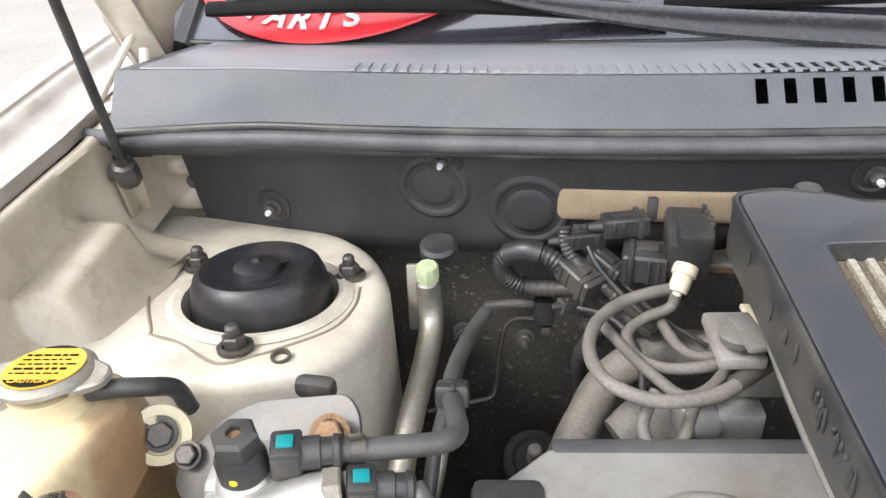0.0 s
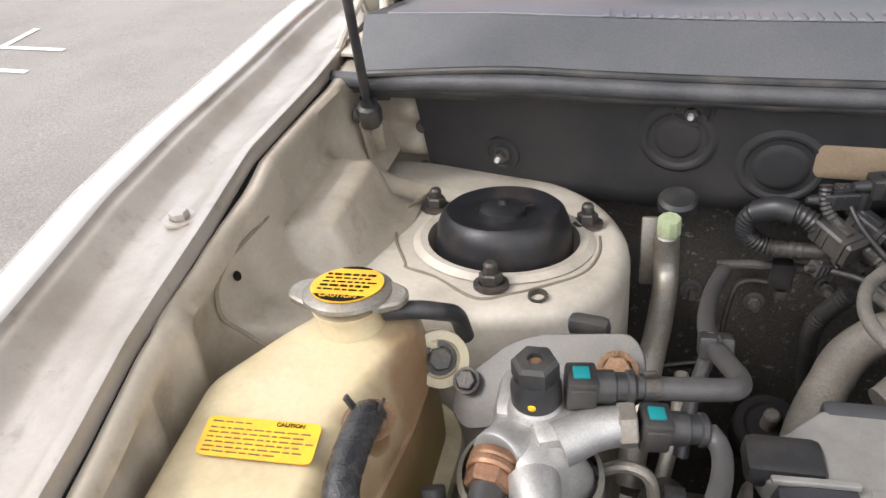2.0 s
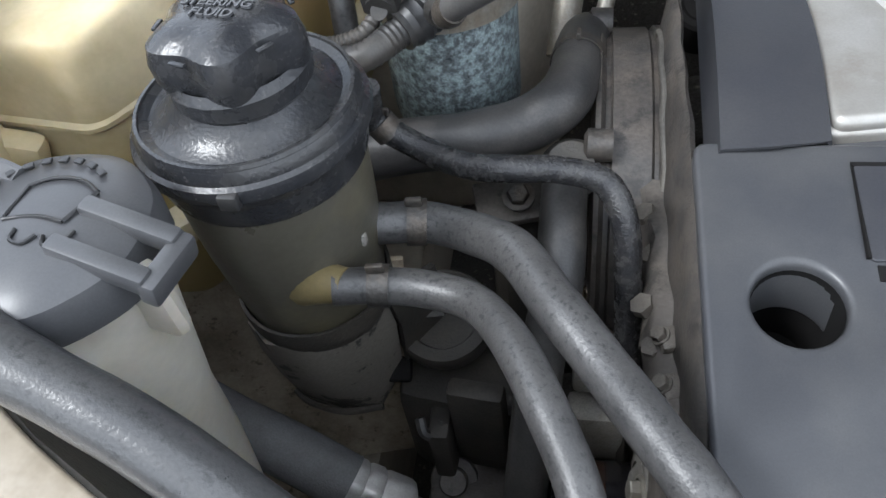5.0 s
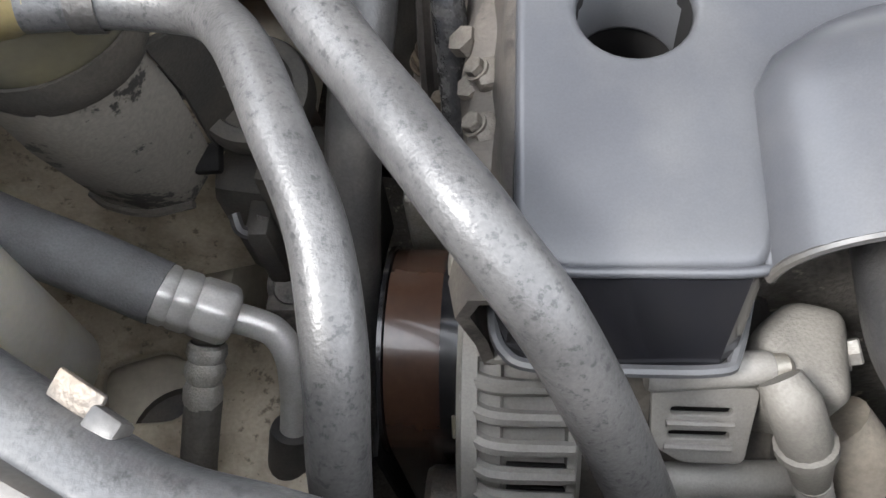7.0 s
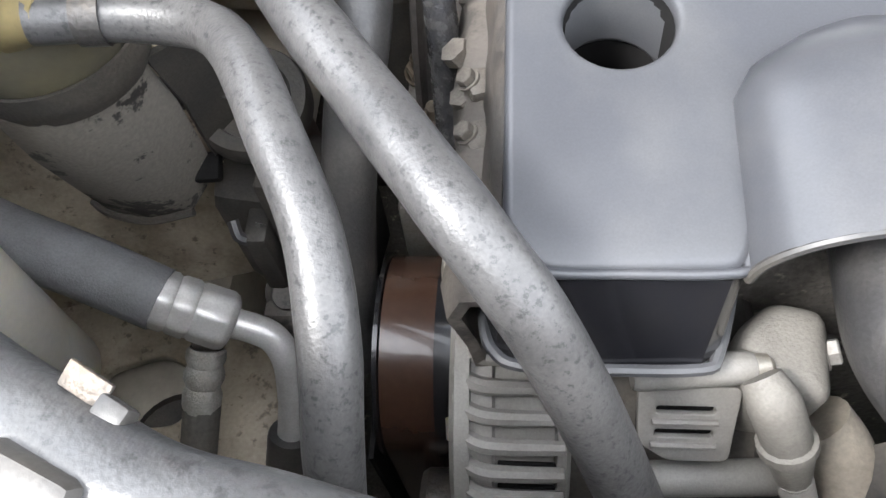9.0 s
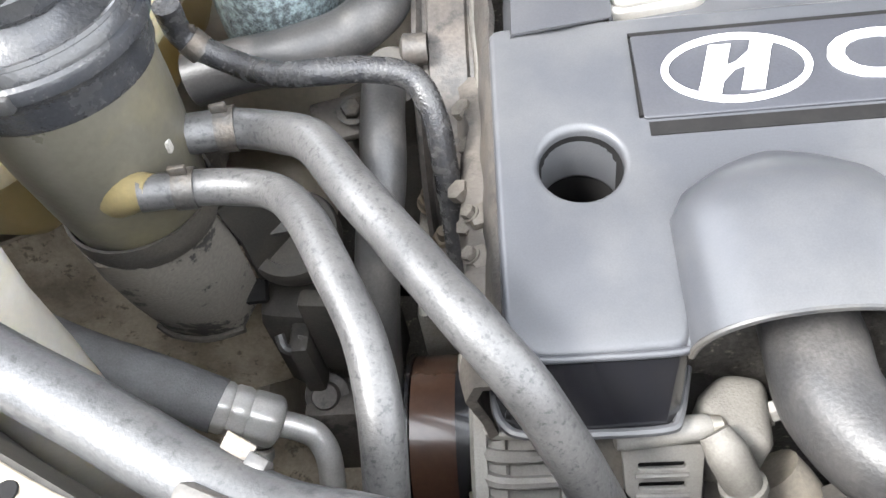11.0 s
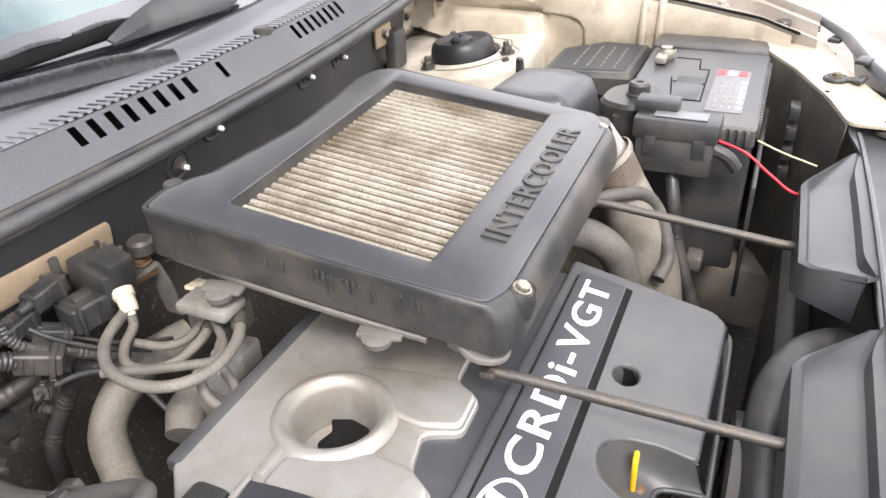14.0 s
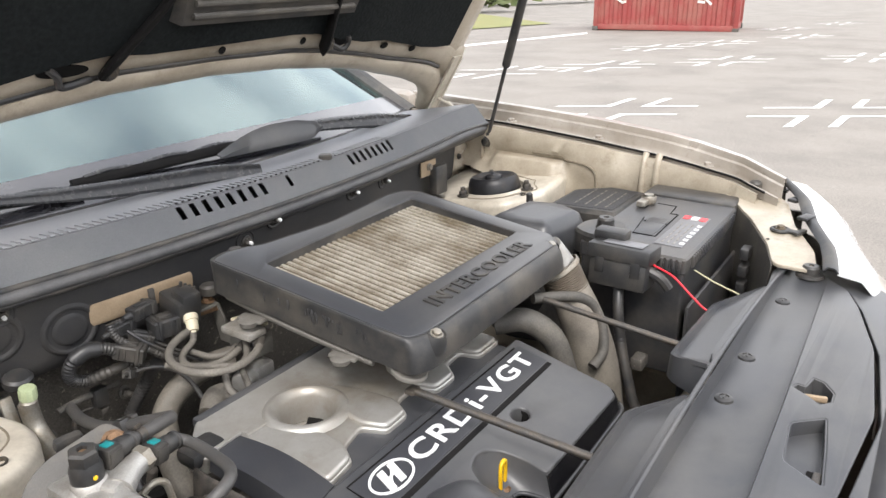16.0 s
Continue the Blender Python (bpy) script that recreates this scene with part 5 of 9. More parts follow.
part("outlet_stub", lathe([(0.009, -0.01), (0.009, 0.012), (0, 0.012)], (-0.5680, 0.1930, 0.972), (0.1, -0.3, 0.9), 18), "tank", tank)
part("stain_ring", lathe([(0.0145, 0), (0.0115, 0.0012), (0.0085, 0.0008)], (-0.5680, 0.1930, 0.9815), (0.02, -0.07, 1), 24), "rust", tank, "brown stain ring round the outlet")

h = thing("coolant_hose", (-0.56, 0.12, 0.93), "black rubber hose from the coolant tank with clamp ears", "hose")
part("hose_body", tube([(-0.567, 0.194, 0.976), (-0.568, 0.19, 0.986), (-0.567, 0.153, 0.986), (-0.562, 0.136, 0.978), (-0.559, 0.132, 0.955), (-0.565, 0.144, 0.925), (-0.581, 0.175, 0.88)], 0.0088, 20, wobble=0.05), "oilyhose", h, smooth=60)
part("clamp_ear", box((-0.5765, 0.1930, 0.9935), (0.002, 0.004, 0.008), 0.0006, (0, -25, 0)), "black", h)
part("clamp_ear", box((-0.5595, 0.1930, 0.9935), (0.002, 0.004, 0.008), 0.0006, (0, 25, 0)), "black", h)
h = solo("overflow_hose", tube([(-0.578, 0.262, 0.997), (-0.56, 0.264, 0.998), (-0.549, 0.27, 0.993), (-0.542, 0.283, 0.98), (-0.539, 0.288, 0.96)], 0.0055, 14), "black",
         (-0.56, 0.27, 0.98), "thin black overflow hose beside the filler neck", "hose", smooth=60)

# ---- power steering reservoir ----
pc = Vector((-0.533, 0.062, 0.003))
ps = thing("steering_reservoir", (pc.x, pc.y, 0.86), "smoked plastic power steering reservoir with a ridged black cap", "fluid reservoir")
part("body", lathe([(0, 0.848), (0.022, 0.849), (0.028, 0.853), (0.0312, 0.862), (0.0335, 0.88), (0.0352, 0.9), (0.0355, 0.9015), (0.0363, 0.915), (0.0372, 0.94), (0.0375, 0.958)], tuple(pc), (0, 0, 1), 48), "reservoir", ps)
part("lid", lathe([(0.0378, 0.937), (0.0388, 0.9395), (0.0395, 0.946), (0.0405, 0.95), (0.0428, 0.9525), (0.0432, 0.955), (0.0425, 0.9575), (0.0408, 0.9585), (0.0405, 0.9605), (0.0392, 0.963), (0.0372, 0.9638), (0.0355, 0.963), (0.034, 0.9622), (0.031, 0.9635), (0.0275, 0.966), (0.0245, 0.9695), (0.022, 0.974), (0, 0.976)],
                  tuple(pc), (0, 0, 1), 64), "oily", ps, "glossy oily black lid")
part("lid_ring", lathe([(0.0392, 0.9632), (0.0386, 0.9646), (0.0374, 0.9646), (0.0368, 0.9632)], tuple(pc), (0, 0, 1), 64), "oily", ps)
part("lid_tab", box((pc.x + 0.006, pc.y - 0.0425, 0.9575), (0.007, 0.004, 0.006), 0.001), "black", ps)
cp = part("knob_cap", merged(lathe([(0.0225, 0.973), (0.024, 0.975), (0.0245, 0.981), (0.0225, 0.984)], (pc.x + 0.003, pc.y - 0.002, 0), (0, 0, 1), 60),
                             lathe([(0.024, 0.98), (0.0258, 0.984), (0.0262, 0.991), (0.0245, 0.9965), (0.02, 0.9995), (0.014, 1.0012), (0, 1.0018)], (pc.x + 0.003, pc.y - 0.002, 0), (0, 0, 1), 90, 5, 0.2)),
          "oily", ps, "lobed oily black screw cap")
for body, dy in (("Power", 0.0068), ("Steering", 0.0012), ("Fluid", -0.0044)):
    part("lettering", text(body.upper(), 0.0056, 0.0004, pose(pc.x + 0.003, pc.y - 0.002 + dy, 1.002, 0, 0, -8), bold=0.0001), "cover", cp)
for a in (36, 108, 180, 252, 324):
    part("grip_scoop", box((pc.x + 0.003 + 0.0225 * math.cos(radians(a)), pc.y - 0.002 + 0.0225 * math.sin(radians(a)), 0.9955), (0.006, 0.002, 0.0012), 0.0005, (0, 0, a + 90)), "oily", cp)
part("lower_port", tube([(-0.521, 0.038, 0.897), (-0.513, 0.0335, 0.9), (-0.503, 0.031, 0.902)], [0.0118, 0.0085, 0.0064], 18), "amberplastic", ps, "amber translucent outlet")
part("upper_port", tube([(-0.512, 0.066, 0.893), (-0.504, 0.067, 0.896), (-0.496, 0.0675, 0.897)], [0.014, 0.0095, 0.0072], 18), "amberplastic", ps, "amber translucent outlet")
part("level_nub", box((-0.5005, 0.05, 0.907), (0.0035, 0.004, 0.006), 0.001), "dull", ps)
br = thing("reservoir_bracket", (-0.535, 0.05, 0.78), "grimy dark steel bracket under the steering reservoir", "bracket")
part("cradle", lathe([(0.0305, 0.849), (0.0335, 0.855), (0.0342, 0.859), (0.0342, 0.866), (0.0328, 0.866), (0.031, 0.857), (0.029, 0.85)], tuple(pc), (0, 0, 1), 36), "soot", br)
rows = [[(-0.566, 0.047, 0.85), (-0.552, 0.034, 0.853), (-0.53, 0.03, 0.855), (-0.514, 0.042, 0.856), (-0.504, 0.062, 0.856)],
        [(-0.57, 0.052, 0.82), (-0.556, 0.04, 0.822), (-0.533, 0.037, 0.823), (-0.515, 0.05, 0.823), (-0.505, 0.07, 0.823)],
        [(-0.573, 0.06, 0.785), (-0.561, 0.052, 0.785), (-0.538, 0.048, 0.786), (-0.519, 0.058, 0.787), (-0.51, 0.078, 0.787)],
        [(-0.576, 0.07, 0.752), (-0.566, 0.064, 0.75), (-0.545, 0.06, 0.75), (-0.523, 0.064, 0.752), (-0.515, 0.085, 0.755)]]
part("leg_plate", sheet(rows, 0.003), "legpaint", br, "grey-brown folded leg plate", smooth=50)
part("leg_hem", tube([(-0.576, 0.069, 0.751), (-0.566, 0.063, 0.749), (-0.545, 0.059, 0.749), (-0.523, 0.063, 0.751)], 0.0022, 8), "soot", br)
part("side_plate", sheet([[(-0.504, 0.062, 0.856), (-0.488, 0.09, 0.846)], [(-0.505, 0.072, 0.82), (-0.488, 0.097, 0.812)], [(-0.512, 0.084, 0.765), (-0.495, 0.11, 0.758)]], 0.003), "soot", br)
part("arm", sheet([[(-0.526, 0.073, 0.8119999999999999), (-0.526, 0.08600000000000001, 0.818)], [(-0.509, 0.078, 0.8099999999999999), (-0.509, 0.09100000000000001, 0.816)], [(-0.495, 0.08499999999999999, 0.807), (-0.495, 0.098, 0.8130000000000001)], [(-0.486, 0.088, 0.805), (-0.486, 0.101, 0.811)]], 0.006), "soot", br, smooth=50)
part("arm_tongue", tube([(-0.525, 0.08, 0.812), (-0.523, 0.08, 0.795), (-0.516, 0.082, 0.795)], 0.004, 8), "soot", br)
part("clip_hook", tube([(-0.5, 0.054, 0.757), (-0.497, 0.048, 0.752), (-0.49, 0.05, 0.748), (-0.488, 0.056, 0.752)], 0.003, 8), "black", br)
part("stamp_plate", box((-0.522, 0.077, 0.767), (0.03, 0.014, 0.008), 0.002, (25, 0, 4)), "ink", br)
for k in range(9):
    part("stamped_mark", box((-0.5290 + 0.00175 * k, 0.0740 + 0.0003 * k, 0.7725 + 0.0004 * (k % 2)), (0.0009, 0.0011, 0.001), 0, (30, 0, 10)), "white", br, "pale stamped mark")


def hose(name, pts, r, label, mat="rubber", clamps=(), **kw):
    t = thing(name, pts[len(pts) // 2], label, "hose")
    part("hose_body", tube(pts, r, 18, 10, wobble=0.04, **kw), mat, t, smooth=60)
    for c, d in clamps:
        part("clamp", lathe([(r + 0.0003, -0.004), (r + 0.0011, -0.004), (r + 0.0011, 0.004), (r + 0.0003, 0.004)], c, d, 22), "iron", t, "dark spring clamp")
        e = Vector(c) + Vector((0, 0, r + 0.003))
        part("clamp_ear", box(tuple(e), (0.007, 0.0025, 0.004), 0.0008, (0, 0, math.degrees(math.atan2(d[1], d[0])))), "iron", t)
    return t


hose("return_hose", [(-0.509, 0.0305, 0.901), (-0.492, 0.034, 0.8985), (-0.474, 0.034, 0.8975), (-0.455, 0.027, 0.9), (-0.44, 0.008, 0.906), (-0.4265, -0.018, 0.908), (-0.4155, -0.041, 0.902), (-0.4105, -0.064, 0.892),
                     (-0.411, -0.085, 0.87), (-0.414, -0.1, 0.83), (-0.418, -0.108, 0.77)], 0.0073, "worn grey-black rubber return hose", clamps=(((-0.492, 0.034, 0.8985), (1, 0.12, -0.1)),))
hose("suction_hose", [(-0.5, 0.067, 0.897), (-0.481, 0.071, 0.8945), (-0.462, 0.065, 0.896), (-0.442, 0.0485, 0.904), (-0.4245, 0.0215, 0.907), (-0.4085, -0.0005, 0.9055), (-0.394, -0.0215, 0.9055), (-0.3785, -0.0415, 0.9015),
                      (-0.3605, -0.059, 0.8815), (-0.337, -0.082, 0.829), (-0.316, -0.1, 0.755)], 0.0088, "thick worn grey-black rubber suction hose", clamps=(((-0.484, 0.0705, 0.895), (1, 0.15, -0.12)),))
hose("vacuum_hose", [(-0.511, 0.12, 0.925), (-0.511, 0.1235, 0.905), (-0.4915, 0.12, 0.8916), (-0.469, 0.1085, 0.8915), (-0.4487, 0.1035, 0.8945), (-0.428, 0.107, 0.891), (-0.408, 0.1055, 0.885), (-0.399, 0.094, 0.872), (-0.3965, 0.083, 0.85), (-0.395, 0.071, 0.82), (-0.3945, 0.06, 0.795)],
     0.0062, "thin black rubber hose with an oily sheen", "oilyhose", clamps=(((-0.5075, 0.1235, 0.9005), (0.6, -0.1, -0.8)),))
hose("coolant_pipe_hose", [(-0.527, 0.144, 0.866), (-0.503, 0.147, 0.869), (-0.473, 0.15, 0.871), (-0.447, 0.159, 0.873), (-0.4305, 0.17, 0.878), (-0.424, 0.196, 0.874), (-0.4225, 0.226, 0.868), (-0.418, 0.262, 0.855), (-0.412, 0.295, 0.822)],
     0.0142, "thick dark coolant hose bending under the fuel filter", "darkhose", clamps=(((-0.4225, 0.216, 0.87), (0.05, 1, -0.2)),))
hose("lower_pipe", [(-0.4265, 0.135, 0.862), (-0.4265, 0.11, 0.858), (-0.427, 0.082, 0.845), (-0.434, 0.058, 0.815), (-0.44, 0.03, 0.76), (-0.444, 0.01, 0.7)], 0.0112, "grey-black pipe running down beside the engine", "darkhose")
wh = hose("washer_hose", [(-0.655, -0.008, 1.0), (-0.6235, -0.019, 0.996), (-0.594, -0.033, 0.987), (-0.5625, -0.049, 0.975), (-0.52, -0.0625, 0.96), (-0.48, -0.0795, 0.944), (-0.4483, -0.0955, 0.935), (-0.4233, -0.1075, 0.936), (-0.398, -0.113, 0.934), (-0.373, -0.117, 0.922), (-0.345, -0.122, 0.9)],
          0.0092, "worn black rubber hose along the front panel", "wornhose")
part("hose_clip", box((-0.4335, -0.0925, 0.9412), (0.0085, 0.0045, 0.0012), 0.0004, (24, 8, -28)), "iron", wh, "dull steel hose clip")
part("clip_block", box((-0.4285, -0.0965, 0.94), (0.006, 0.004, 0.004), 0.0008, (10, 0, -28)), "black", wh)
part("hose_clip", box((-0.437, -0.1095, 0.942), (0.018, 0.012, 0.009), 0.002, (20, 0, -22)), "black", wh, "black plastic hose clip")

part("hose_clip", merged(box((-0.6035, -0.0195, 1.0005), (0.008, 0.002, 0.01), 0.0005, (0, 20, 25)), box((-0.598, -0.0225, 0.9975), (0.009, 0.005, 0.006), 0.001, (0, 18, 20))), "plate", wh, "dull steel hose clip")

# ---- washer bottle ----
wb = thing("washer_bottle", (-0.566, -0.012, 0.9), "milky washer bottle neck with a grey flip cap", "washer bottle")
rows = [[(*q, z) for q in ring_pts((cx, cy), r, 30)] for z, cx, cy, r in ((0.66, -0.63, 0.008, 0.026), (0.7, -0.602, -0.004, 0.026), (0.8, -0.5825, -0.0095, 0.0235), (0.84, -0.576, -0.0105, 0.0225), (0.88, -0.573, -0.01, 0.0213), (0.93, -0.567, -0.012, 0.024), (0.955, -0.566, -0.012, 0.027), (0.966, -0.566, -0.012, 0.027))]
part("neck", sheet(rows, 0.0015, True), "white", wb, "long milky filler neck", smooth=60)
part("neck_arm", box((-0.541, -0.0175, 0.957), (0.022, 0.008, 0.032), 0.004, (0, 0, -12)), "white", wb)
cp = part("cap", lathe([(0.031, 0.962), (0.0335, 0.964), (0.0338, 0.971), (0.032, 0.977), (0.026, 0.9815), (0, 0.984)], (-0.566, -0.012, 0), (0, 0, 1), 48, 8, 0.02), "cover", wb, "grey plastic flip cap")
for a in (-1, 1):
    d = Vector((math.cos(radians(-12)), math.sin(radians(-12)), 0))
    n = Vector((-d.y, d.x, 0))
    c = Vector((-0.566, -0.012, 0.979)) + d * 0.028 + n * 0.0072 * a
    part("latch_arm", box(tuple(c), (0.03, 0.006, 0.007), 0.0015, (0, 12, -12)), "cover", cp)
c = Vector((-0.566, -0.012, 0.9735)) + d * 0.0425
part("latch_bar", box(tuple(c), (0.006, 0.0204, 0.009), 0.0015, (0, 12, -12)), "cover", cp)
part("lift_tab", tube([(-0.581, 0.0, 0.9765), (-0.59, 0.004, 0.9768), (-0.598, 0.007, 0.9755), (-0.602, 0.0085, 0.974)], [0.01, 0.0095, 0.008, 0.005], 14, flat=0.3), "cover", cp)
fan = [(-0.012, 0.006), (-0.009, 0.011), (-0.004, 0.0145), (0.002, 0.016), (0.008, 0.0155)]
for pts in (fan, [(-0.012, 0.006), (-0.006, -0.006)], [(-0.006, -0.006), (0.002, 0.0), (0.01, 0.003)], [(0.01, 0.003), (0.008, 0.0155)], [(0.001, -0.006), (0.003, -0.009), (0.007, -0.008), (0.008, -0.004)],
            [(0.01, -0.003), (0.013, -0.005), (0.016, -0.002), (0.0155, 0.003)]):
    part("spray_symbol", tube([(-0.564 + x * 0.87 + y * 0.5, -0.012 - x * 0.5 + y * 0.87, 0.9838 - 0.08 * (x * x + y * y) / 0.03) for x, y in pts], 0.0006, 6, 4), "black", cp, smooth=60)
for k in range(11):
    a = radians(190 - 14 * k)
    part("raised_mark", box((-0.566 + 0.0215 * math.cos(a), -0.011 + 0.0215 * math.sin(a), 0.9828), (0.0022, 0.003, 0.001), 0.0003, (0, 0, math.degrees(a))), "black", cp)

# ---- fuel filter ----
ff = thing("fuel_filter", (-0.487, 0.2, 0.84), "cast alloy fuel filter head on an oily canister", "fuel filter")
fc = (-0.49, 0.211)
part("canister", lathe([(0, 0.838), (0.028, 0.838), (0.034, 0.845), (0.036, 0.855), (0.0365, 0.925), (0.0345, 0.93)], (*fc, 0), (0, 0, 1), 48), "filter", ff, "oily dark canister with scaly residue")
part("retaining_band", lathe([(0.0365, 0.916), (0.0395, 0.917), (0.0395, 0.934), (0.0365, 0.936)], (*fc, 0), (0, 0, 1), 48), "zinc", ff)
hd = part("head", lathe([(0.0335, 0.924), (0.0345, 0.928), (0.034, 0.936), (0.031, 0.9425), (0.0285, 0.947), (0.0255, 0.955), (0.022, 0.96), (0.017, 0.963), (0, 0.964)], (*fc, 0), (0, 0, 1), 48, 5, 0.12), "alloy", ff, "cast alloy filter head")
part("sensor_boss", tube([(-0.496, 0.212, 0.946), (-0.5025, 0.203, 0.954), (-0.505, 0.198, 0.956)], [0.02, 0.0165, 0.0145], 22), "alloy", hd)
part("head_skirt", lathe([(0.0345, 0.921), (0.0365, 0.922), (0.0365, 0.927), (0.0345, 0.929)], (*fc, 0), (0, 0, 1), 48), "alloy", hd)
part("pump_boss", lathe([(0.0175, 0.945), (0.0165, 0.962), (0.0145, 0.968), (0.013, 0.9695), (0, 0.9695)], (-0.488, 0.231, 0), (0, 0, 1), 28), "alloy", hd)
part("rear_web", box((-0.487, 0.242, 0.95), (0.05, 0.04, 0.03), 0.008), "alloy", hd)
part("top_web", box((-0.475, 0.22, 0.961), (0.03, 0.028, 0.014), 0.005, (0, 0, 20)), "alloy", hd)
pm = part("primer_knob", lathe([(0.0125, 0.966), (0.0135, 0.969), (0.0135, 0.98), (0.012, 0.984), (0.0115, 0.986)], (-0.488, 0.232, 0), (0, 0, 1), 30), "black", ff, "black hand primer with a hexagon top")
part("hex_top", lathe([(0.0125, 0.985), (0.0128, 0.987), (0.0125, 0.995), (0.0105, 0.9975), (0.0045, 0.9975), (0.0045, 0.994), (0, 0.994)], (-0.488, 0.232, 0), (0, 0, 1), 6), "black", pm, smooth=20)
part("red_seal", lathe([(0.004, 0.9945), (0, 0.9948)], (-0.488, 0.232, 0), (0, 0, 1), 14), "rust", pm)
part("yellow_dot", lathe([(0.0022, 0), (0, 0.0012)], (-0.4885, 0.2185, 0.975), (0, -1, 0.1), 12), "yellow", pm)
part("outlet_right", tube([(-0.475, 0.212, 0.957), (-0.458, 0.222, 0.96), (-0.443, 0.2265, 0.961)], [0.013, 0.0115, 0.0105], 18), "alloy", ff)
part("hex_nut", lathe([(0.0112, 0), (0.0122, 0.001), (0.0122, 0.0085), (0.0112, 0.0095), (0, 0.0095)], (-0.4455, 0.2258, 0.961), (1, 0.18, 0.03), 6), "zinc", ff, smooth=20)
part("outlet_front", tube([(-0.485, 0.19, 0.953), (-0.481, 0.177, 0.953), (-0.48, 0.172, 0.953)], [0.014, 0.012, 0.011], 18), "alloy", ff)
part("copper_sensor", merged(lathe([(0.0128, 0), (0.0134, 0.002), (0.0134, 0.004), (0.0126, 0.0052), (0.0134, 0.0064), (0.0134, 0.0088), (0.0124, 0.0105), (0, 0.0105)], (-0.505, 0.199, 0.9565), (-0.1, -0.9, -0.12), 28),
                             lathe([(0.0112, 0.0), (0.0122, 0.001), (0.0122, 0.0075), (0.0105, 0.0088), (0, 0.0088)], (-0.506, 0.1895, 0.9553), (-0.1, -0.9, -0.12), 6)), "copper", ff, "copper-coloured sensor fitting", smooth=25)
pl_m = Matrix.Translation((-0.49, 0.268, 0.955)) @ Euler((radians(38), radians(-14), 0)).to_matrix().to_4x4()
bm = plate([round_loop([(-0.058, -0.016), (-0.052, -0.002), (-0.02, 0.018), (0.0, 0.022), (0.054, 0.016), (0.06, 0.004), (0.058, -0.022), (0.03, -0.03), (-0.05, -0.03)], 0.008)], -0.002, 0.002, 0.0008)
bm.transform(pl_m)
bk = part("mounting_plate", bm, "plate", ff, "grey steel mounting plate")
part("plate_bolt", bolt((-0.534, 0.262, 0.948), (0, -0.62, 0.76), 0.0062, 0.006, 1.3), "iron", bk)
part("plate_bolt", bolt((-0.447, 0.256, 0.971), (0, -0.62, 0.76), 0.0078, 0.008, 1.45), "rust", bk, "rusty plate bolt")
part("rubber_lug", box((-0.465, 0.3, 0.965), (0.026, 0.012, 0.014), 0.005, (0, 0, -10)), "black", bk)


def connector(name, a, b, group, label, clip_at=0.25):
    """A quick connector from a to b with a teal lock on top."""
    a, b = Vector(a), Vector(b)
    d = (b - a).normalized()
    L = (b - a).length
    t = thing(name, tuple(a), label, "connector", group)
    rot = d.to_track_quat("X", "Z").to_matrix().to_4x4()

    def at(m):
        m.transform(Matrix.Translation(a) @ rot)
        return m
    part("housing", at(box((L * 0.26, 0, 0), (L * 0.42, 0.019, 0.019), 0.002)), "black", t)
    part("barrel", at(merged(lathe([(0.009, L * 0.44), (0.009, L * 0.7), (0.0078, L * 0.72), (0.0078, L * 0.86), (0.009, L * 0.88), (0.009, L * 0.95), (0.0065, L), (0, L)], (0, 0, 0), (1, 0, 0), 22))), "black", t)
    part("lock", at(box((L * clip_at, 0, 0.0095), (0.0088, 0.0085, 0.003), 0.0008)), "teal", t, "teal lock tab")
    for s in (-1, 1):
        part("side_rib", at(box((L * 0.26, s * 0.0098, 0.0), (L * 0.34, 0.0016, 0.012), 0.0005)), "black", t)
    return t


connector("fuel_connector", (-0.475, 0.2345, 0.977), (-0.437, 0.242, 0.974), "fuel line connectors", "black fuel line connector with a teal lock")
connector("fuel_connector", (-0.4365, 0.2275, 0.9605), (-0.4, 0.2345, 0.955), "fuel line connectors", "black fuel line connector with a teal lock")
connector("fuel_connector", (-0.4795, 0.178, 0.953), (-0.4765, 0.139, 0.9475), "fuel line connectors", "black fuel line connector with a teal lock")
hose("fuel_hose", [(-0.442, 0.2415, 0.974), (-0.42, 0.247, 0.97), (-0.4, 0.253, 0.966), (-0.385, 0.262, 0.96), (-0.38, 0.28, 0.95), (-0.384, 0.31, 0.937), (-0.389, 0.345, 0.921), (-0.388, 0.39, 0.905), (-0.38, 0.44, 0.892), (-0.368, 0.48, 0.885)],
     0.0064, "grey-black rubber fuel hose looping to the bulkhead", "smoothhose", clamps=(((-0.43, 0.2445, 0.972), (1, 0.25, -0.15)), ((-0.386, 0.33, 0.927), (-0.1, 1, -0.4))))
hose("fuel_hose_loop", [(-0.4765, 0.139, 0.9475), (-0.47, 0.1285, 0.958), (-0.4402, 0.1185, 0.978), (-0.4168, 0.1407, 0.9695), (-0.404, 0.172, 0.9605), (-0.395, 0.205, 0.953), (-0.394, 0.225, 0.952), (-0.4, 0.2345, 0.955)],
     0.0054, "grey-black rubber fuel hose in a wide loop", "smoothhose", clamps=(((-0.4725, 0.1315, 0.9545), (0.5, -0.5, 0.6)),))
t = thing("sensor_harness", (-0.51, 0.155, 0.94), "ribbed black wiring sleeve of the fuel sensor", "wiring")
part("sleeve", tube([(-0.5075, 0.149, 0.944), (-0.51, 0.155, 0.94), (-0.515, 0.146, 0.936), (-0.524, 0.142, 0.934), (-0.532, 0.14, 0.934), (-0.542, 0.139, 0.936), (-0.548, 0.14, 0.942), (-0.555, 0.148, 0.947)], 0.0038, 12, 8, ribs=0.16, pitch=0.0033), "black", t)
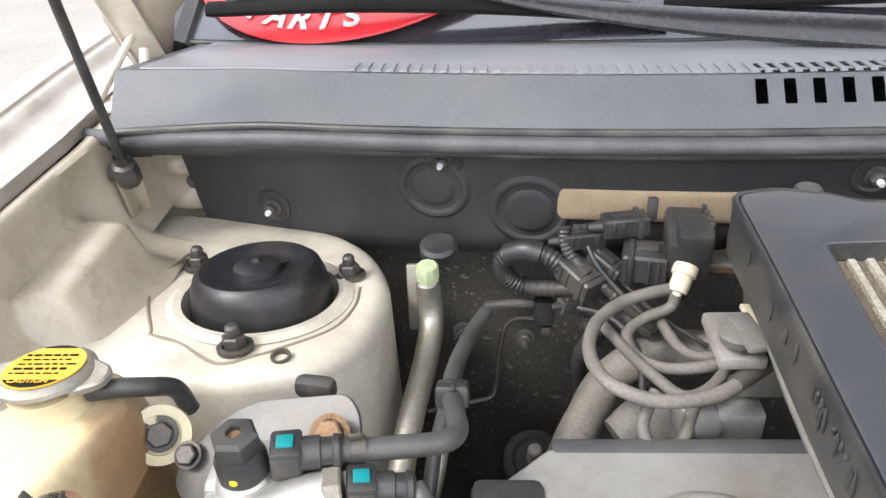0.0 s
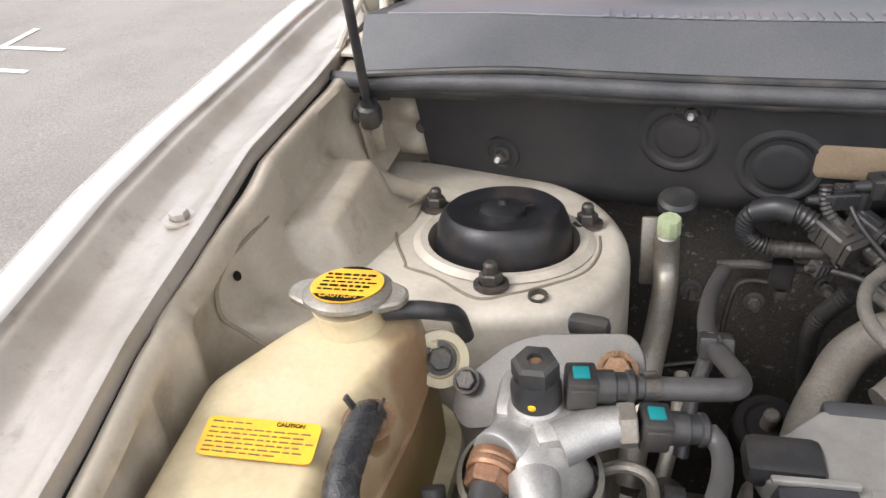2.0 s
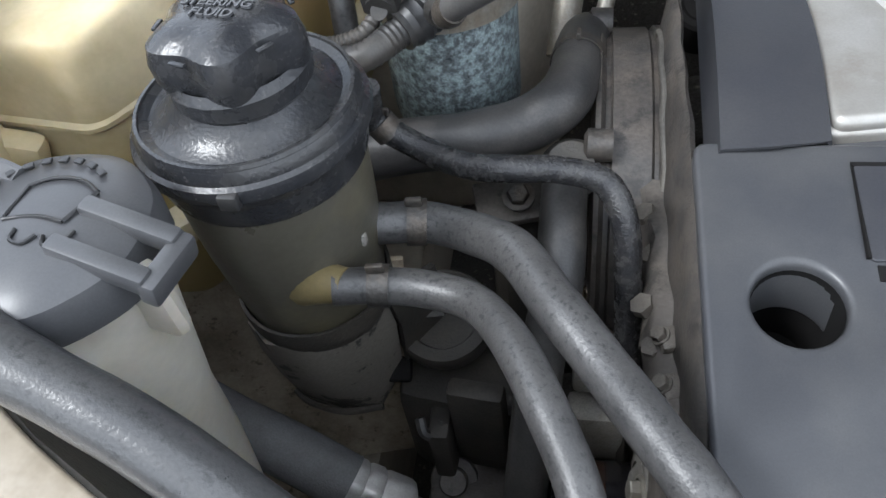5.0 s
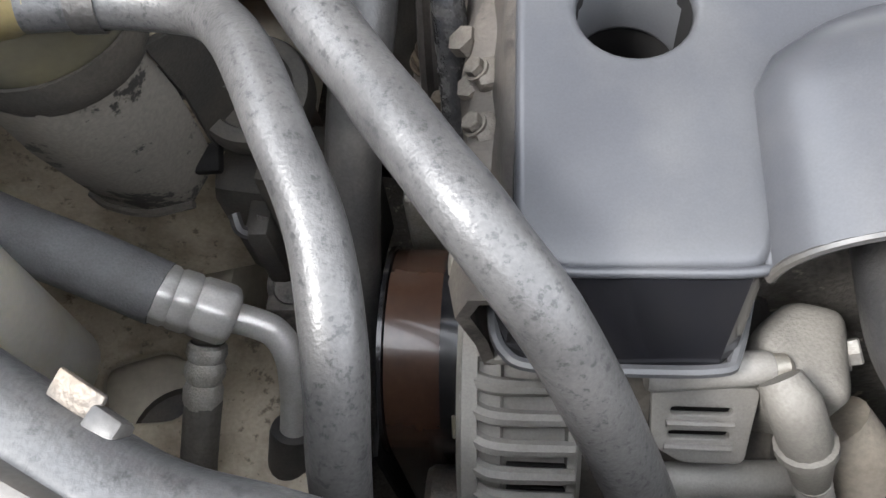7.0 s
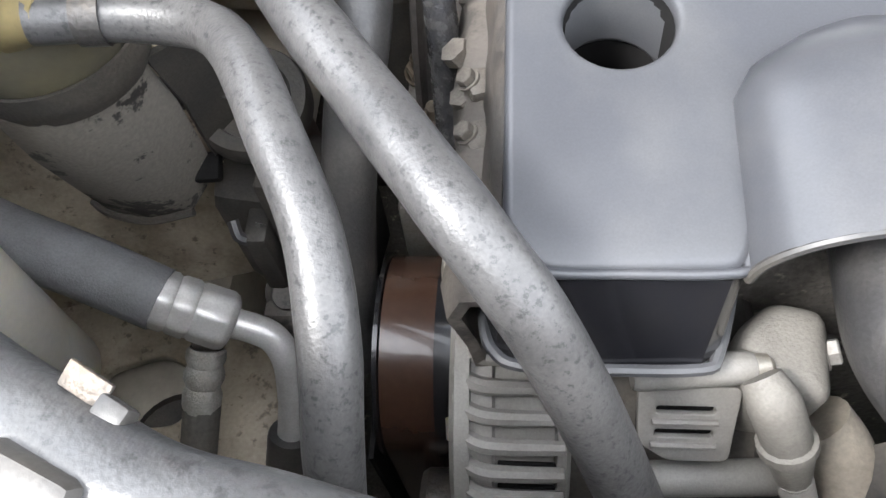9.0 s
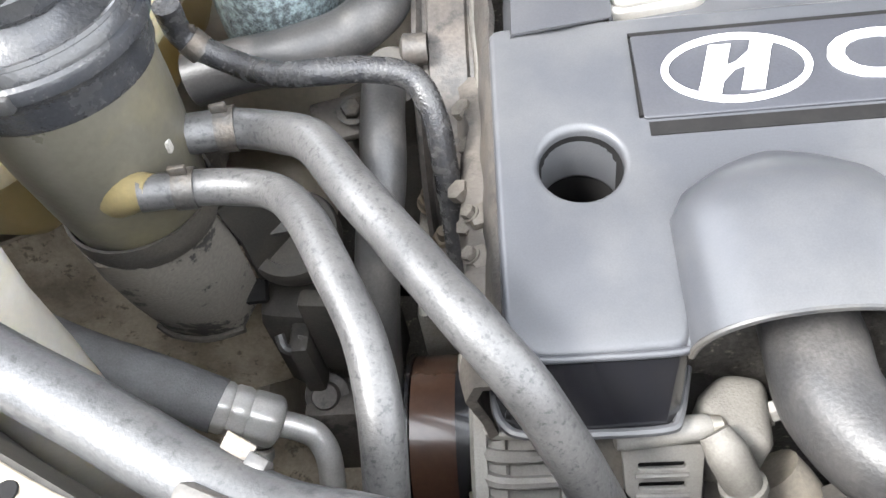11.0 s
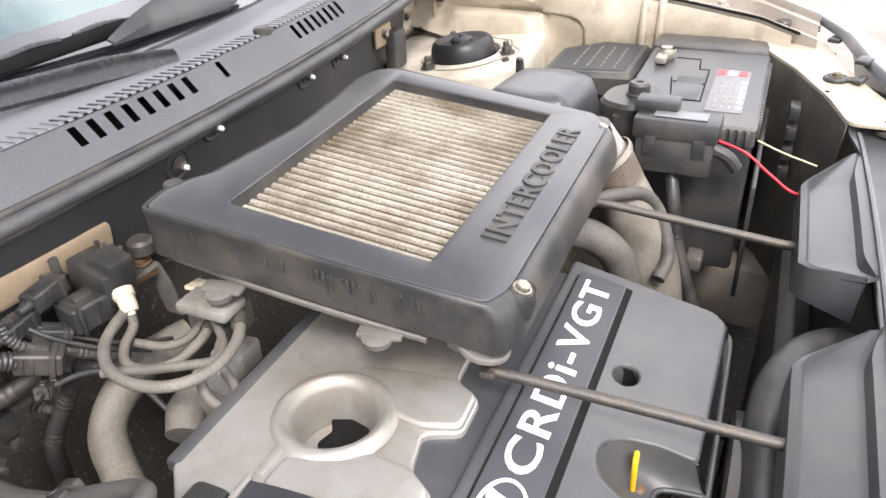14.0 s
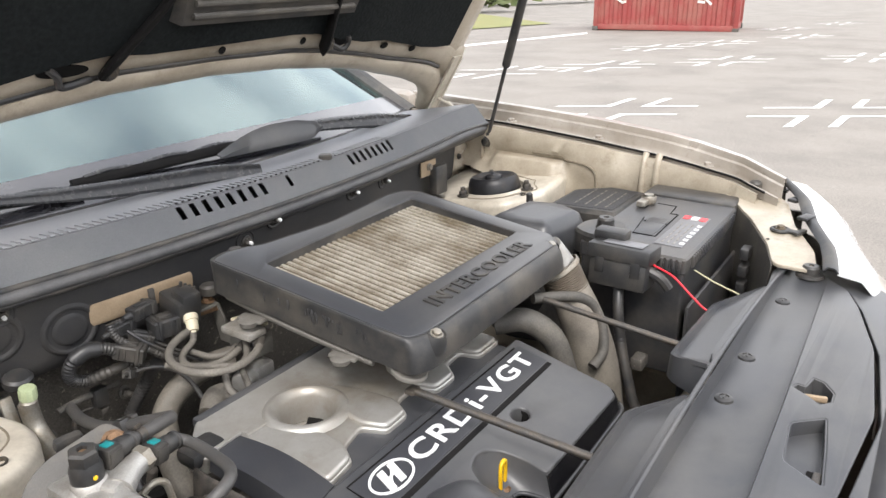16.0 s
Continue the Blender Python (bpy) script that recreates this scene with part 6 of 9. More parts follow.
part("plug", tube([(-0.5063, 0.182, 0.9535), (-0.507, 0.168, 0.951), (-0.5075, 0.15, 0.945)], [0.0092, 0.0088, 0.006], 16, 6), "black", t, "black round sensor plug")
part("plug_body", box((-0.5073, 0.158, 0.948), (0.0165, 0.016, 0.0125), 0.002, (12, 0, -3)), "black", t)
part("yellow_band", lathe([(0.0094, -0.0006), (0.0097, 0), (0.0094, 0.0006)], (-0.507, 0.168, 0.951), (-0.05, -0.95, -0.18), 22), "yellow", t, "thin yellow band")
part("plug_latch", box((-0.502, 0.163, 0.958), (0.005, 0.008, 0.003), 0.0008, (12, 0, -3)), "black", t)
t = thing("water_sensor_harness", (-0.504, 0.146, 0.932), "taped black wiring sleeve below the filter", "wiring")
part("sleeve", tube([(-0.496, 0.154, 0.934), (-0.504, 0.146, 0.932), (-0.513, 0.137, 0.93), (-0.525, 0.136, 0.927), (-0.541, 0.142, 0.92), (-0.555, 0.158, 0.905)], 0.0072, 14, 8, ribs=0.07, pitch=0.0045, wobble=0.08), "black", t)
part("round_plug", tube([(-0.4888, 0.1612, 0.9358), (-0.496, 0.154, 0.934), (-0.5, 0.15, 0.933)], [0.0105, 0.0112, 0.0095], 22, 10, ribs=0.1, pitch=0.005, smooth=False), "black", t, "ribbed round black plug")
hose("stub_hose", [(-0.541, 0.197, 0.93), (-0.539, 0.19, 0.92), (-0.537, 0.181, 0.9)], 0.0068, "short dusty hose stub between tank and filter", "rubber")
solo("bypass_pipe", tube([(-0.455, 0.225, 0.925), (-0.44, 0.222, 0.935), (-0.428, 0.22, 0.93), (-0.424, 0.218, 0.91)], 0.0035, 10), "zinc", (-0.44, 0.22, 0.92), "thin bent steel pipe behind the filter", "pipe")

# ---- engine ----
eng = thing("engine", (-0.16, 0.12, 0.5), "grimy engine block and cylinder head", "engine")
part("block", box((-0.16, 0.12, 0.6), (0.42, 0.26, 0.36), 0.02), "deep", eng)
part("head_casting", box((-0.16, 0.13, 0.79), (0.41, 0.27, 0.08), 0.012), "deep", eng)
DRUM_Y, DRUM_Z, DRUM_R = 0.205, 0.765, 0.112


def drum_z(y):
    d = DRUM_R ** 2 - (y - DRUM_Y) ** 2
    return DRUM_Z + math.sqrt(d) if d > 0 else 0.0


part("timing_cover", lathe([(0.0, -0.02), (0.104, -0.02), (0.113, -0.0185), (0.1135, -0.016), (0.1105, -0.0145), (0.1085, -0.0135), (0.1085, -0.011), (0.1115, -0.01), (0.1115, 0.009), (0.1095, 0.0105), (0.1095, 0.0125), (0.1125, 0.0135), (0.1125, 0.017), (0.106, 0.02), (0, 0.02)], (-0.394, DRUM_Y, DRUM_Z), (1, 0, 0), 72), "flank", eng, "rounded dusty black timing belt cover")
for a in (62, 118):
    part("cover_lug", lathe([(0.008, -0.006), (0.0085, 0.006), (0.005, 0.008), (0, 0.008)], (-0.41, DRUM_Y + 0.115 * math.cos(radians(a)), DRUM_Z + 0.115 * math.sin(radians(a))), (-1, 0, 0), 16), "flank", eng)
rows = [[(x + 0.0015 * math.sin(k * 2.3 + j), -0.035 + 0.0125 * k, max(z, drum_z(-0.035 + 0.0125 * k) - 0.004) + 0.002 * math.sin(k * 1.7 + j)) for k in range(15)] for j, (x, z) in enumerate(((-0.372, 0.852), (-0.383, 0.85), (-0.386, 0.842), (-0.38, 0.825), (-0.374, 0.79)))]
part("head_ledge", sheet(rows, 0.004), "umber", eng, "dusty alloy ledge of the cylinder head", smooth=60)
part("head_finger", merged(tube([(-0.3690, 0.1320, 0.8470), (-0.3810, 0.1200, 0.8460), (-0.3850, 0.1040, 0.8410)], [0.007, 0.006, 0.005], 12), lathe([(0.0055, 0), (0.0055, 0.005), (0, 0.006)], (-0.3870, 0.1200, 0.8490), (-0.6, 0, 1), 6)), "lug", eng, "dull alloy finger of the head")
part("head_finger", merged(tube([(-0.3660, 0.1090, 0.8440), (-0.3780, 0.0970, 0.8430), (-0.3820, 0.0810, 0.8380)], [0.007, 0.006, 0.005], 12), lathe([(0.0055, 0), (0.0055, 0.005), (0, 0.006)], (-0.3840, 0.0970, 0.8460), (-0.6, 0, 1), 6)), "lug", eng, "dull alloy finger of the head")
part("head_finger", merged(tube([(-0.3670, 0.0590, 0.8440), (-0.3790, 0.0470, 0.8430), (-0.3830, 0.0310, 0.8380)], [0.007, 0.006, 0.005], 12), lathe([(0.0055, 0), (0.0055, 0.005), (0, 0.006)], (-0.3850, 0.0470, 0.8460), (-0.6, 0, 1), 6)), "lug", eng, "dull alloy finger of the head")
part("head_finger", merged(tube([(-0.3710, 0.0800, 0.8440), (-0.3830, 0.0680, 0.8430), (-0.3870, 0.0520, 0.8380)], [0.007, 0.006, 0.005], 12), lathe([(0.0055, 0), (0.0055, 0.005), (0, 0.006)], (-0.3890, 0.0680, 0.8460), (-0.6, 0, 1), 6)), "lug", eng, "dull alloy finger of the head")
for y, z in ((0.047, 0.858), (0.025, 0.857), (0.0, 0.852)):
    part("valve_lug", merged(box((-0.3815, y, z - 0.006), (0.008, 0.011, 0.012), 0.002, (10, 0, 15)), bolt((-0.3845, y, z - 0.002), (-0.6, 0, 1), 0.0034, 0.004, 1.25)), "lug", eng, "dull alloy lug")
for p, d in (((-0.412, 0.114, 0.79), (0, -0.35, 1)), ((-0.404, 0.091, 0.784), (0, -0.35, 1))):
    part("stud_nut", bolt(p, d, 0.0062, 0.008, 1.2, 0.008), "nut", eng)
part("side_bracket", merged(box((-0.407, 0.105, 0.772), (0.026, 0.075, 0.018), 0.003, (-14, 0, 0)), box((-0.407, 0.066, 0.74), (0.03, 0.018, 0.045), 0.003)), "dull", eng, "dusty steel side bracket")
part("bracket_gusset", sheet([[(-0.396, 0.14, 0.8), (-0.396, 0.06, 0.76)], [(-0.394, 0.14, 0.7), (-0.394, 0.05, 0.66)]], 0.004), "soot", eng)
part("water_pipe_flange", lathe([(0.009, 0), (0.015, 0.001), (0.016, 0.004), (0.011, 0.006), (0.0115, 0.014), (0, 0.014)], (-0.424, 0.148, 0.852), (0, -0.6, 1), 24), "soot", eng)
part("tie_bolt", bolt((-0.452, 0.155, 0.826), (0, -0.4, 1), 0.006, 0.006, 1.5), "iron", eng, "dull olive bolt head")
part("tie_plate", box((-0.452, 0.16, 0.818), (0.05, 0.03, 0.006), 0.002, (10, 0, 15)), "umber", eng)
part("rear_casting", box((-0.43, 0.19, 0.72), (0.09, 0.08, 0.16), 0.02, (0, 0, 12)), "soot", eng)
part("pump_disc", lathe([(0, 0.004), (0.018, 0.004), (0.0195, 0.008), (0.026, 0.008), (0.0275, 0.005), (0.0275, -0.004), (0.024, -0.008), (0, -0.008)], (-0.49, 0.1, 0.785), (0.05, -0.3, 1), 44), "soot", eng, "dark round pump cover")
part("pump_neck", lathe([(0.022, -0.05), (0.022, -0.01), (0.024, -0.006), (0, -0.006)], (-0.49, 0.1, 0.785), (0.05, -0.3, 1), 36), "rustdark", eng, "rust-brown pump body")
part("pump_body", box((-0.478, 0.085, 0.715), (0.075, 0.05, 0.09), 0.012, (0, 0, -8)), "soot", eng)
part("pump_cover", box((-0.468, 0.058, 0.75), (0.03, 0.012, 0.07), 0.003, (0, 0, -6)), "soot", eng)
part("pump_rib", box((-0.49, 0.06, 0.728), (0.012, 0.03, 0.05), 0.003), "soot", eng)
part("mount_block", box((-0.476, 0.05, 0.66), (0.05, 0.045, 0.07), 0.006, (-8, 0, 0)), "umber", eng)
part("mount_bolt", lathe([(0.0, 0.013), (0.0075, 0.013), (0.0085, 0.011), (0.0085, 0.005), (0.0135, 0.004), (0.0145, 0.0), (0.012, 0)], (-0.487, 0.049, 0.693), (0.1, -0.6, 1), 24), "umber", eng)
# alternator and belt
alt = thing("alternator", (-0.345, 0.0, 0.76), "dusty alloy alternator with slotted housing", "alternator")
AY, AZ = -0.02, 0.75
part("stator", lathe([(0.02, -0.05), (0.05, -0.05), (0.053, -0.046), (0.053, 0.046), (0.05, 0.05), (0, 0.05)], (-0.335, AY, AZ), (1, 0, 0), 48), "soot", alt, "dark stator core")
part("end_bell", lathe([(0.03, -0.016), (0.052, -0.016), (0.0575, -0.012), (0.059, -0.006), (0.059, -0.001), (0.0565, 0.0), (0.0565, 0.02), (0.059, 0.021), (0.059, 0.024), (0.053, 0.026)], (-0.375, AY, AZ), (1, 0, 0), 56), "casing", alt, "dusty cast end bell")
for k in range(10):
    a = radians(84 + 9.2 * k)
    pts = [(x, AY + r * math.cos(a + da), AZ + r * math.sin(a + da)) for x, r, da in ((-0.3875, 0.05, -0.14), (-0.3865, 0.057, -0.07), (-0.382, 0.0605, -0.02), (-0.374, 0.0615, 0.0), (-0.352, 0.0612, 0.0))]
    part("cooling_rib", tube(pts, [0.0024, 0.0028, 0.003, 0.003, 0.0026], 8, 5), "casing", alt)
for a in (139, 148.5, 158):
    c = radians(a)
    part("vent_slot", box((-0.364, AY + 0.0572 * math.cos(c), AZ + 0.0572 * math.sin(c)), (0.02, 0.0034, 0.002), 0.0006, (a - 90, 0, 0)), "ink", alt)
part("front_flange", merged(lathe([(0.057, -0.003), (0.0625, -0.0025), (0.0625, 0.0025), (0.057, 0.003)], (-0.386, AY, AZ), (1, 0, 0), 56), box((-0.385, AY + 0.028, AZ + 0.06), (0.006, 0.02, 0.02), 0.003)), "casing", alt)
part("flange_bolt", bolt((-0.389, 0.003, 0.805), (-1, -0.1, 0.2), 0.005, 0.006, 1.4), "zinc", alt)
slots_a = [rect(-0.0095, 0.0085, v - 0.0014, v + 0.0014, 0.0012, 2) for v in (0.0052, -0.0032)]
bm = plate([round_loop([(-0.0155, 0.0135), (0.016, 0.0135), (0.014, -0.0135), (-0.005, -0.0135), (-0.0145, -0.007)], 0.003), *slots_a], -0.0014, 0.0014, 0.0005)
bm.transform(pose(-0.3155, -0.0537, 0.8105, 51, 0, 0))
part("slotted_plate", bm, "casing", alt, "dusty slotted rear plate")
part("dark_back", box((-0.3155, -0.0505, 0.8065), (0.028, 0.022, 0.003), 0, (51, 0, 0)), "ink", alt)
for v in (0.001, -0.0075):
    part("plate_rib", tube([tuple(pose(-0.3155, -0.0537, 0.8105, 51, 0, 0) @ Vector((u, v, 0.0016))) for u in (-0.0105, 0.0, 0.0095)], 0.0012, 8, smooth=False), "casing", alt)
part("through_rod", lathe([(0.0046, 0), (0.0052, 0.002), (0.0052, 0.034), (0.0044, 0.036), (0, 0.036)], (-0.334, -0.0455, 0.829), (1, 0.09, 0), 18), "casing", alt)
part("rod_tip", lathe([(0.0042, 0), (0.0038, 0.004), (0.002, 0.0055), (0, 0.006)], (-0.298, -0.0423, 0.829), (1, 0.09, 0), 14), "zinc", alt)
part("paint_mark", box((-0.297, -0.0455, 0.8268), (0.0035, 0.002, 0.002), 0.0006), "redwire", alt, "red paint mark")
part("lower_lug", lathe([(0.0055, 0), (0.0062, 0.002), (0.0062, 0.046), (0.005, 0.048), (0, 0.048)], (-0.33, -0.066, 0.787), (1, 0.05, 0), 16), "casing", alt)
part("belly", box((-0.315, -0.04, 0.775), (0.04, 0.04, 0.05), 0.01), "soot", alt)
part("rear_bracket", stack(round_loop([(-0.3, -0.05), (-0.302, -0.03), (-0.288, -0.018), (-0.272, -0.022), (-0.276, -0.052)], 0.006), [(0.78, 0.0), (0.824, 0.0), (0.8275, 0.002), (0.829, 0.005)]), "dustcast", alt, "pale dusty cast bracket", smooth=50)
part("bracket_bolt", bolt((-0.274, -0.034, 0.821), (1, 0, 0.5), 0.0042, 0.005, 1.3), "alloy", alt, "bright bolt")
part("plug_boot", tube([(-0.299, -0.048, 0.836), (-0.2955, -0.0545, 0.833), (-0.2905, -0.0595, 0.823), (-0.286, -0.064, 0.812), (-0.282, -0.067, 0.8)], [0.006, 0.0078, 0.0076, 0.0068, 0.0055], 14), "dustcast", alt, "dusty rubber terminal boot")
part("boot_collar", lathe([(0.007, -0.0024), (0.0088, -0.0016), (0.0088, 0.0016), (0.007, 0.0024)], (-0.2885, -0.0615, 0.818), (0.3, -0.35, -0.85), 20), "dustcast", alt)
part("boot_sleeve", tube([(-0.2825, -0.0668, 0.802), (-0.277, -0.07, 0.788), (-0.27, -0.074, 0.77), (-0.262, -0.076, 0.74)], 0.0058, 14, 8, ribs=0.2, pitch=0.0042), "casing", alt, "corrugated wiring sleeve")
part("side_elbow", tube([(-0.268, -0.045, 0.79), (-0.258, -0.055, 0.78), (-0.252, -0.07, 0.765), (-0.25, -0.09, 0.74)], 0.012, 16), "duct", alt, "pale dusty elbow")
pu = thing("belt_drive", (-0.4, 0.01, 0.74), "ribbed drive belt over a black pulley", "belt drive")
BY, BZ, BR = 0.008, 0.712, 0.047
loop = [(BY + BR * math.cos(radians(a)), BZ + BR * math.sin(radians(a))) for a in range(180, -1, -9)]
rows = [[(x, y, z) for x in (-0.4248, -0.4018)] for y, z in [(BY - BR, 0.42), (BY - BR, 0.6)] + loop + [(BY + BR, 0.6), (BY + BR, 0.42)]]
part("belt", sheet(rows, 0.003), "belt", pu, "worn brown-black belt", smooth=60)
part("pulley", lathe([(0, -0.034), (0.04, -0.034), (0.0485, -0.033), (0.0485, -0.031), (0.044, -0.03), (0.044, -0.008), (0.0475, -0.007), (0.0475, 0.006), (0.044, 0.008), (0.03, 0.01), (0, 0.01)], (-0.3946, BY, BZ), (1, 0, 0), 52), "gloss", pu, "glossy black pulley")
part("belt_guard", sheet([[(-0.429, BY - BR - 0.006, z), (-0.4295, BY + BR, z)] for z in (0.42, 0.72)], 0.002), "ink", pu)
part("guide_wheel", lathe([(0, -0.01), (0.02, -0.01), (0.022, -0.007), (0.022, 0.007), (0.02, 0.01), (0, 0.01)], (-0.4, -0.06, 0.68), (1, 0, 0), 28), "iron", pu)
part("clip_pin", lathe([(0.0008, 0), (0.0008, 0.012), (0, 0.012)], (-0.3955, -0.034, 0.745), (0, -0.5, -1), 8), "white", pu)

# ---- air conditioning lines ----
ac = thing("aircon_line", (-0.53, 0.01, 0.75), "air conditioning hose with crimped alloy ends", "pipe")
part("rubber_hose", tube([(-0.68, 0.075, 0.785), (-0.64, 0.055, 0.77), (-0.605, 0.042, 0.76), (-0.57, 0.0325, 0.7495), (-0.537, 0.024, 0.7335)], 0.0158, 22), "greyhose", ac, "grey dusty insulated hose")
fer = Vector((-0.5055, 0.0205, 0.7145)) - Vector((-0.5405, 0.0245, 0.7355))
ferr = [(0.013, 0), (0.0148, 0.0012), (0.0151, 0.008), (0.0139, 0.0098), (0.0149, 0.0116), (0.0151, 0.0185), (0.0139, 0.0203), (0.0149, 0.0221), (0.0152, 0.0355), (0.0138, 0.0385), (0.0112, 0.04), (0, 0.04)]
part("ferrule", lathe(ferr, (-0.5405, 0.0245, 0.7355), tuple(fer), 48, 8, 0.06), "polished", ac, "crimped alloy ferrule", smooth=40)
part("alloy_pipe", tube([(-0.511, 0.021, 0.717), (-0.497, 0.0195, 0.7115), (-0.4875, 0.0165, 0.706), (-0.482, 0.009, 0.697), (-0.4818, -0.001, 0.682), (-0.484, -0.01, 0.666), (-0.488, -0.02, 0.648)], 0.0076, 20), "polished", ac, "bright bent alloy pipe")
part("sleeve", lathe([(0.0076, 0), (0.0118, 0.0005), (0.0125, 0.003), (0.0125, 0.06), (0, 0.06)], (-0.4862, -0.0155, 0.6565), (-0.2, -0.45, -0.85), 20), "black", ac)
part("second_ferrule", lathe([(0.0085, 0), (0.0098, 0.0015), (0.0102, 0.006), (0.0088, 0.0095), (0.0102, 0.013), (0.0102, 0.017), (0.0086, 0.021), (0.01, 0.0245), (0.0098, 0.031), (0.0088, 0.034), (0, 0.034)], (-0.523, 0.013, 0.702), (-0.15, -0.75, -0.62), 24, 6, 0.05), "dull", ac, "dusty crimped ferrule")
part("second_hose", tube([(-0.5275, -0.01, 0.682), (-0.531, -0.026, 0.667), (-0.536, -0.042, 0.645), (-0.542, -0.055, 0.6)], 0.0096, 16), "dusty", ac)
part("tee_block", box((-0.522, 0.018, 0.706), (0.016, 0.014, 0.012), 0.003, (0, 20, 10)), "dull", ac)
bm = plate([round_loop([(-0.69, -0.02), (-0.68, 0.07), (-0.6, 0.075), (-0.535, 0.062), (-0.46, 0.04), (-0.455, -0.08), (-0.6, -0.09)], 0.015), round_loop([(-0.615, 0.022), (-0.575, 0.036), (-0.553, 0.02), (-0.556, -0.008), (-0.6, -0.012)], 0.012)], 0.628, 0.638, 0.003)
part("rail_bracket", bm, "mountpaint", ac, "grimy beige painted mount with an oval opening")
part("rail_wall", sheet([[(-0.68, 0.09, 0.8), (-0.6, 0.12, 0.8), (-0.52, 0.14, 0.79)], [(-0.68, 0.075, 0.7), (-0.6, 0.1, 0.7), (-0.52, 0.12, 0.7)], [(-0.68, 0.06, 0.635), (-0.6, 0.08, 0.635), (-0.52, 0.1, 0.635)]], 0.004), "mountpaint", ac, "grimy beige painted rail wall", smooth=60)
part("low_pulley", lathe([(0, 0), (0.03, 0), (0.034, 0.004), (0.03, 0.012), (0, 0.012)], (-0.565, -0.012, 0.6), (0.3, -0.3, 1), 32), "soot", ac)
ap = thing("aircon_pipe", (-0.415, 0.45, 0.86), "dull alloy pipe with a pale green service cap", "pipe")
part("pipe", tube([(-0.415, 0.476, 0.918), (-0.414, 0.474, 0.895), (-0.414, 0.462, 0.88), (-0.418, 0.43, 0.868), (-0.424, 0.396, 0.857), (-0.43, 0.36, 0.84), (-0.437, 0.32, 0.8)], 0.0102, 18), "zinc", ap)
part("service_cap", lathe([(0.0075, 0), (0.0095, 0.001), (0.0095, 0.013), (0.0085, 0.015), (0, 0.015)], (-0.414, 0.473, 0.924), (0, -0.1, 1), 20, 10, 0.08), "green", ap, "pale green screw cap")
part("collar", lathe([(0.009, 0), (0.009, 0.01), (0.006, 0.014), (0, 0.014)], (-0.415, 0.474, 0.912), (0, -0.1, 1), 18), "zinc", ap)
part("support_plate", box((-0.428, 0.49, 0.895), (0.014, 0.006, 0.06), 0.002, (-15, 0, 0)), "zinc", ap)
part("round_cap", lathe([(0.016, 0), (0.016, 0.008), (0.013, 0.011), (0, 0.011)], (-0.407, 0.505, 0.93), (0, -0.2, 1), 26), "black", ap)
part("second_pipe", tube([(-0.4, 0.4, 0.84), (-0.404, 0.36, 0.83), (-0.415, 0.32, 0.8)], 0.006, 12), "zinc", ap)

def plug(name, c, size, rot, mat, parent):
    """A wiring plug: ribbed body with its lip, latch and cable boot as parts."""
    L, W, H = size
    m = pose(*c, *rot)
    e = min(size)

    def at(bm):
        bm.transform(m)
        return bm
    p = part(name, at(stack(rect(-L / 2, L / 2, -W / 2, W / 2, e * 0.14, 2), [(-H / 2, e * 0.1), (-H * 0.42, 0), (H * 0.42, 0), (H / 2, e * 0.1)])), mat, parent)
    part("lip", at(box((L * 0.3, 0, 0), (L * 0.14, W * 1.16, H * 1.16), e * 0.08)), mat, p)
    part("latch", at(box((-L * 0.05, 0, H * 0.55), (L * 0.5, W * 0.34, H * 0.18), e * 0.05)), mat, p)
    for k in (-1, 1):
        for j in range(2):
            part("grip_rib", at(box((-L * 0.3 + L * 0.2 * j, k * W * 0.51, 0), (L * 0.07, W * 0.1, H * 0.8), e * 0.03)), mat, p)
    part("cable_boot", at(tube([(-L * 0.46, 0, 0), (-L * 0.62, 0, 0), (-L * 0.8, 0, 0)], [H * 0.34, H * 0.3, H * 0.2], 12, smooth=False)), mat, p)
    return p


# ---- engine cover ----
def cov_z(x, y):
    return 0.885 + 0.16 * (y - 0.045)


cov = thing("engine_cover", (-0.16, 0.1, 0.86), "dark grey plastic engine cover with a silver rear section", "engine cover")
front = [(-0.3725, -0.02), (-0.3705, -0.0295), (-0.363, -0.034), (-0.3095, -0.033), (-0.3, 0.0), (-0.288, 0.018), (-0.266, 0.026), (-0.244, 0.018), (-0.232, 0.0), (-0.2265, -0.034), (-0.2235, -0.034), (-0.2225, -0.01), (-0.219, 0.012), (-0.207, 0.032), (-0.19, 0.039), (-0.174, 0.037), (-0.163, 0.022), (-0.158, -0.003), (-0.16, -0.031),
         (0.02, -0.0335), (0.034, -0.021), (0.046, 0.118), (-0.3725, 0.12)]
holes = [ring_pts((-0.3385, 0.045), 0.0168, 32), ring_pts((-0.0945, 0.037), 0.0125, 28, 0.0105)]
skirt = plate([round_loop(front, 0.006, 3), *holes], -0.03, 0.0, 0.003, cov_z, 3)
part("front_section", skirt, "cover", cov, "satin dark grey front section")
part("hole_well", lathe([(0.0166, 0.0), (0.0158, -0.022), (0.0155, -0.05), (0, -0.05)], (-0.3385, 0.045, cov_z(-0.3385, 0.045) - 0.004), (0, -0.16, 1), 32), "ink", cov)
part("well_bolt", bolt((-0.334, 0.05, 0.835), (0, 0, 1), 0.006, 0.008, 1.4), "dull", cov)
part("hole_well", lathe([(0.0122, 0.0), (0.0115, -0.02), (0, -0.02)], (-0.0945, 0.037, cov_z(-0.0945, 0.037) - 0.004), (0, -0.16, 1), 28), "ink", cov)
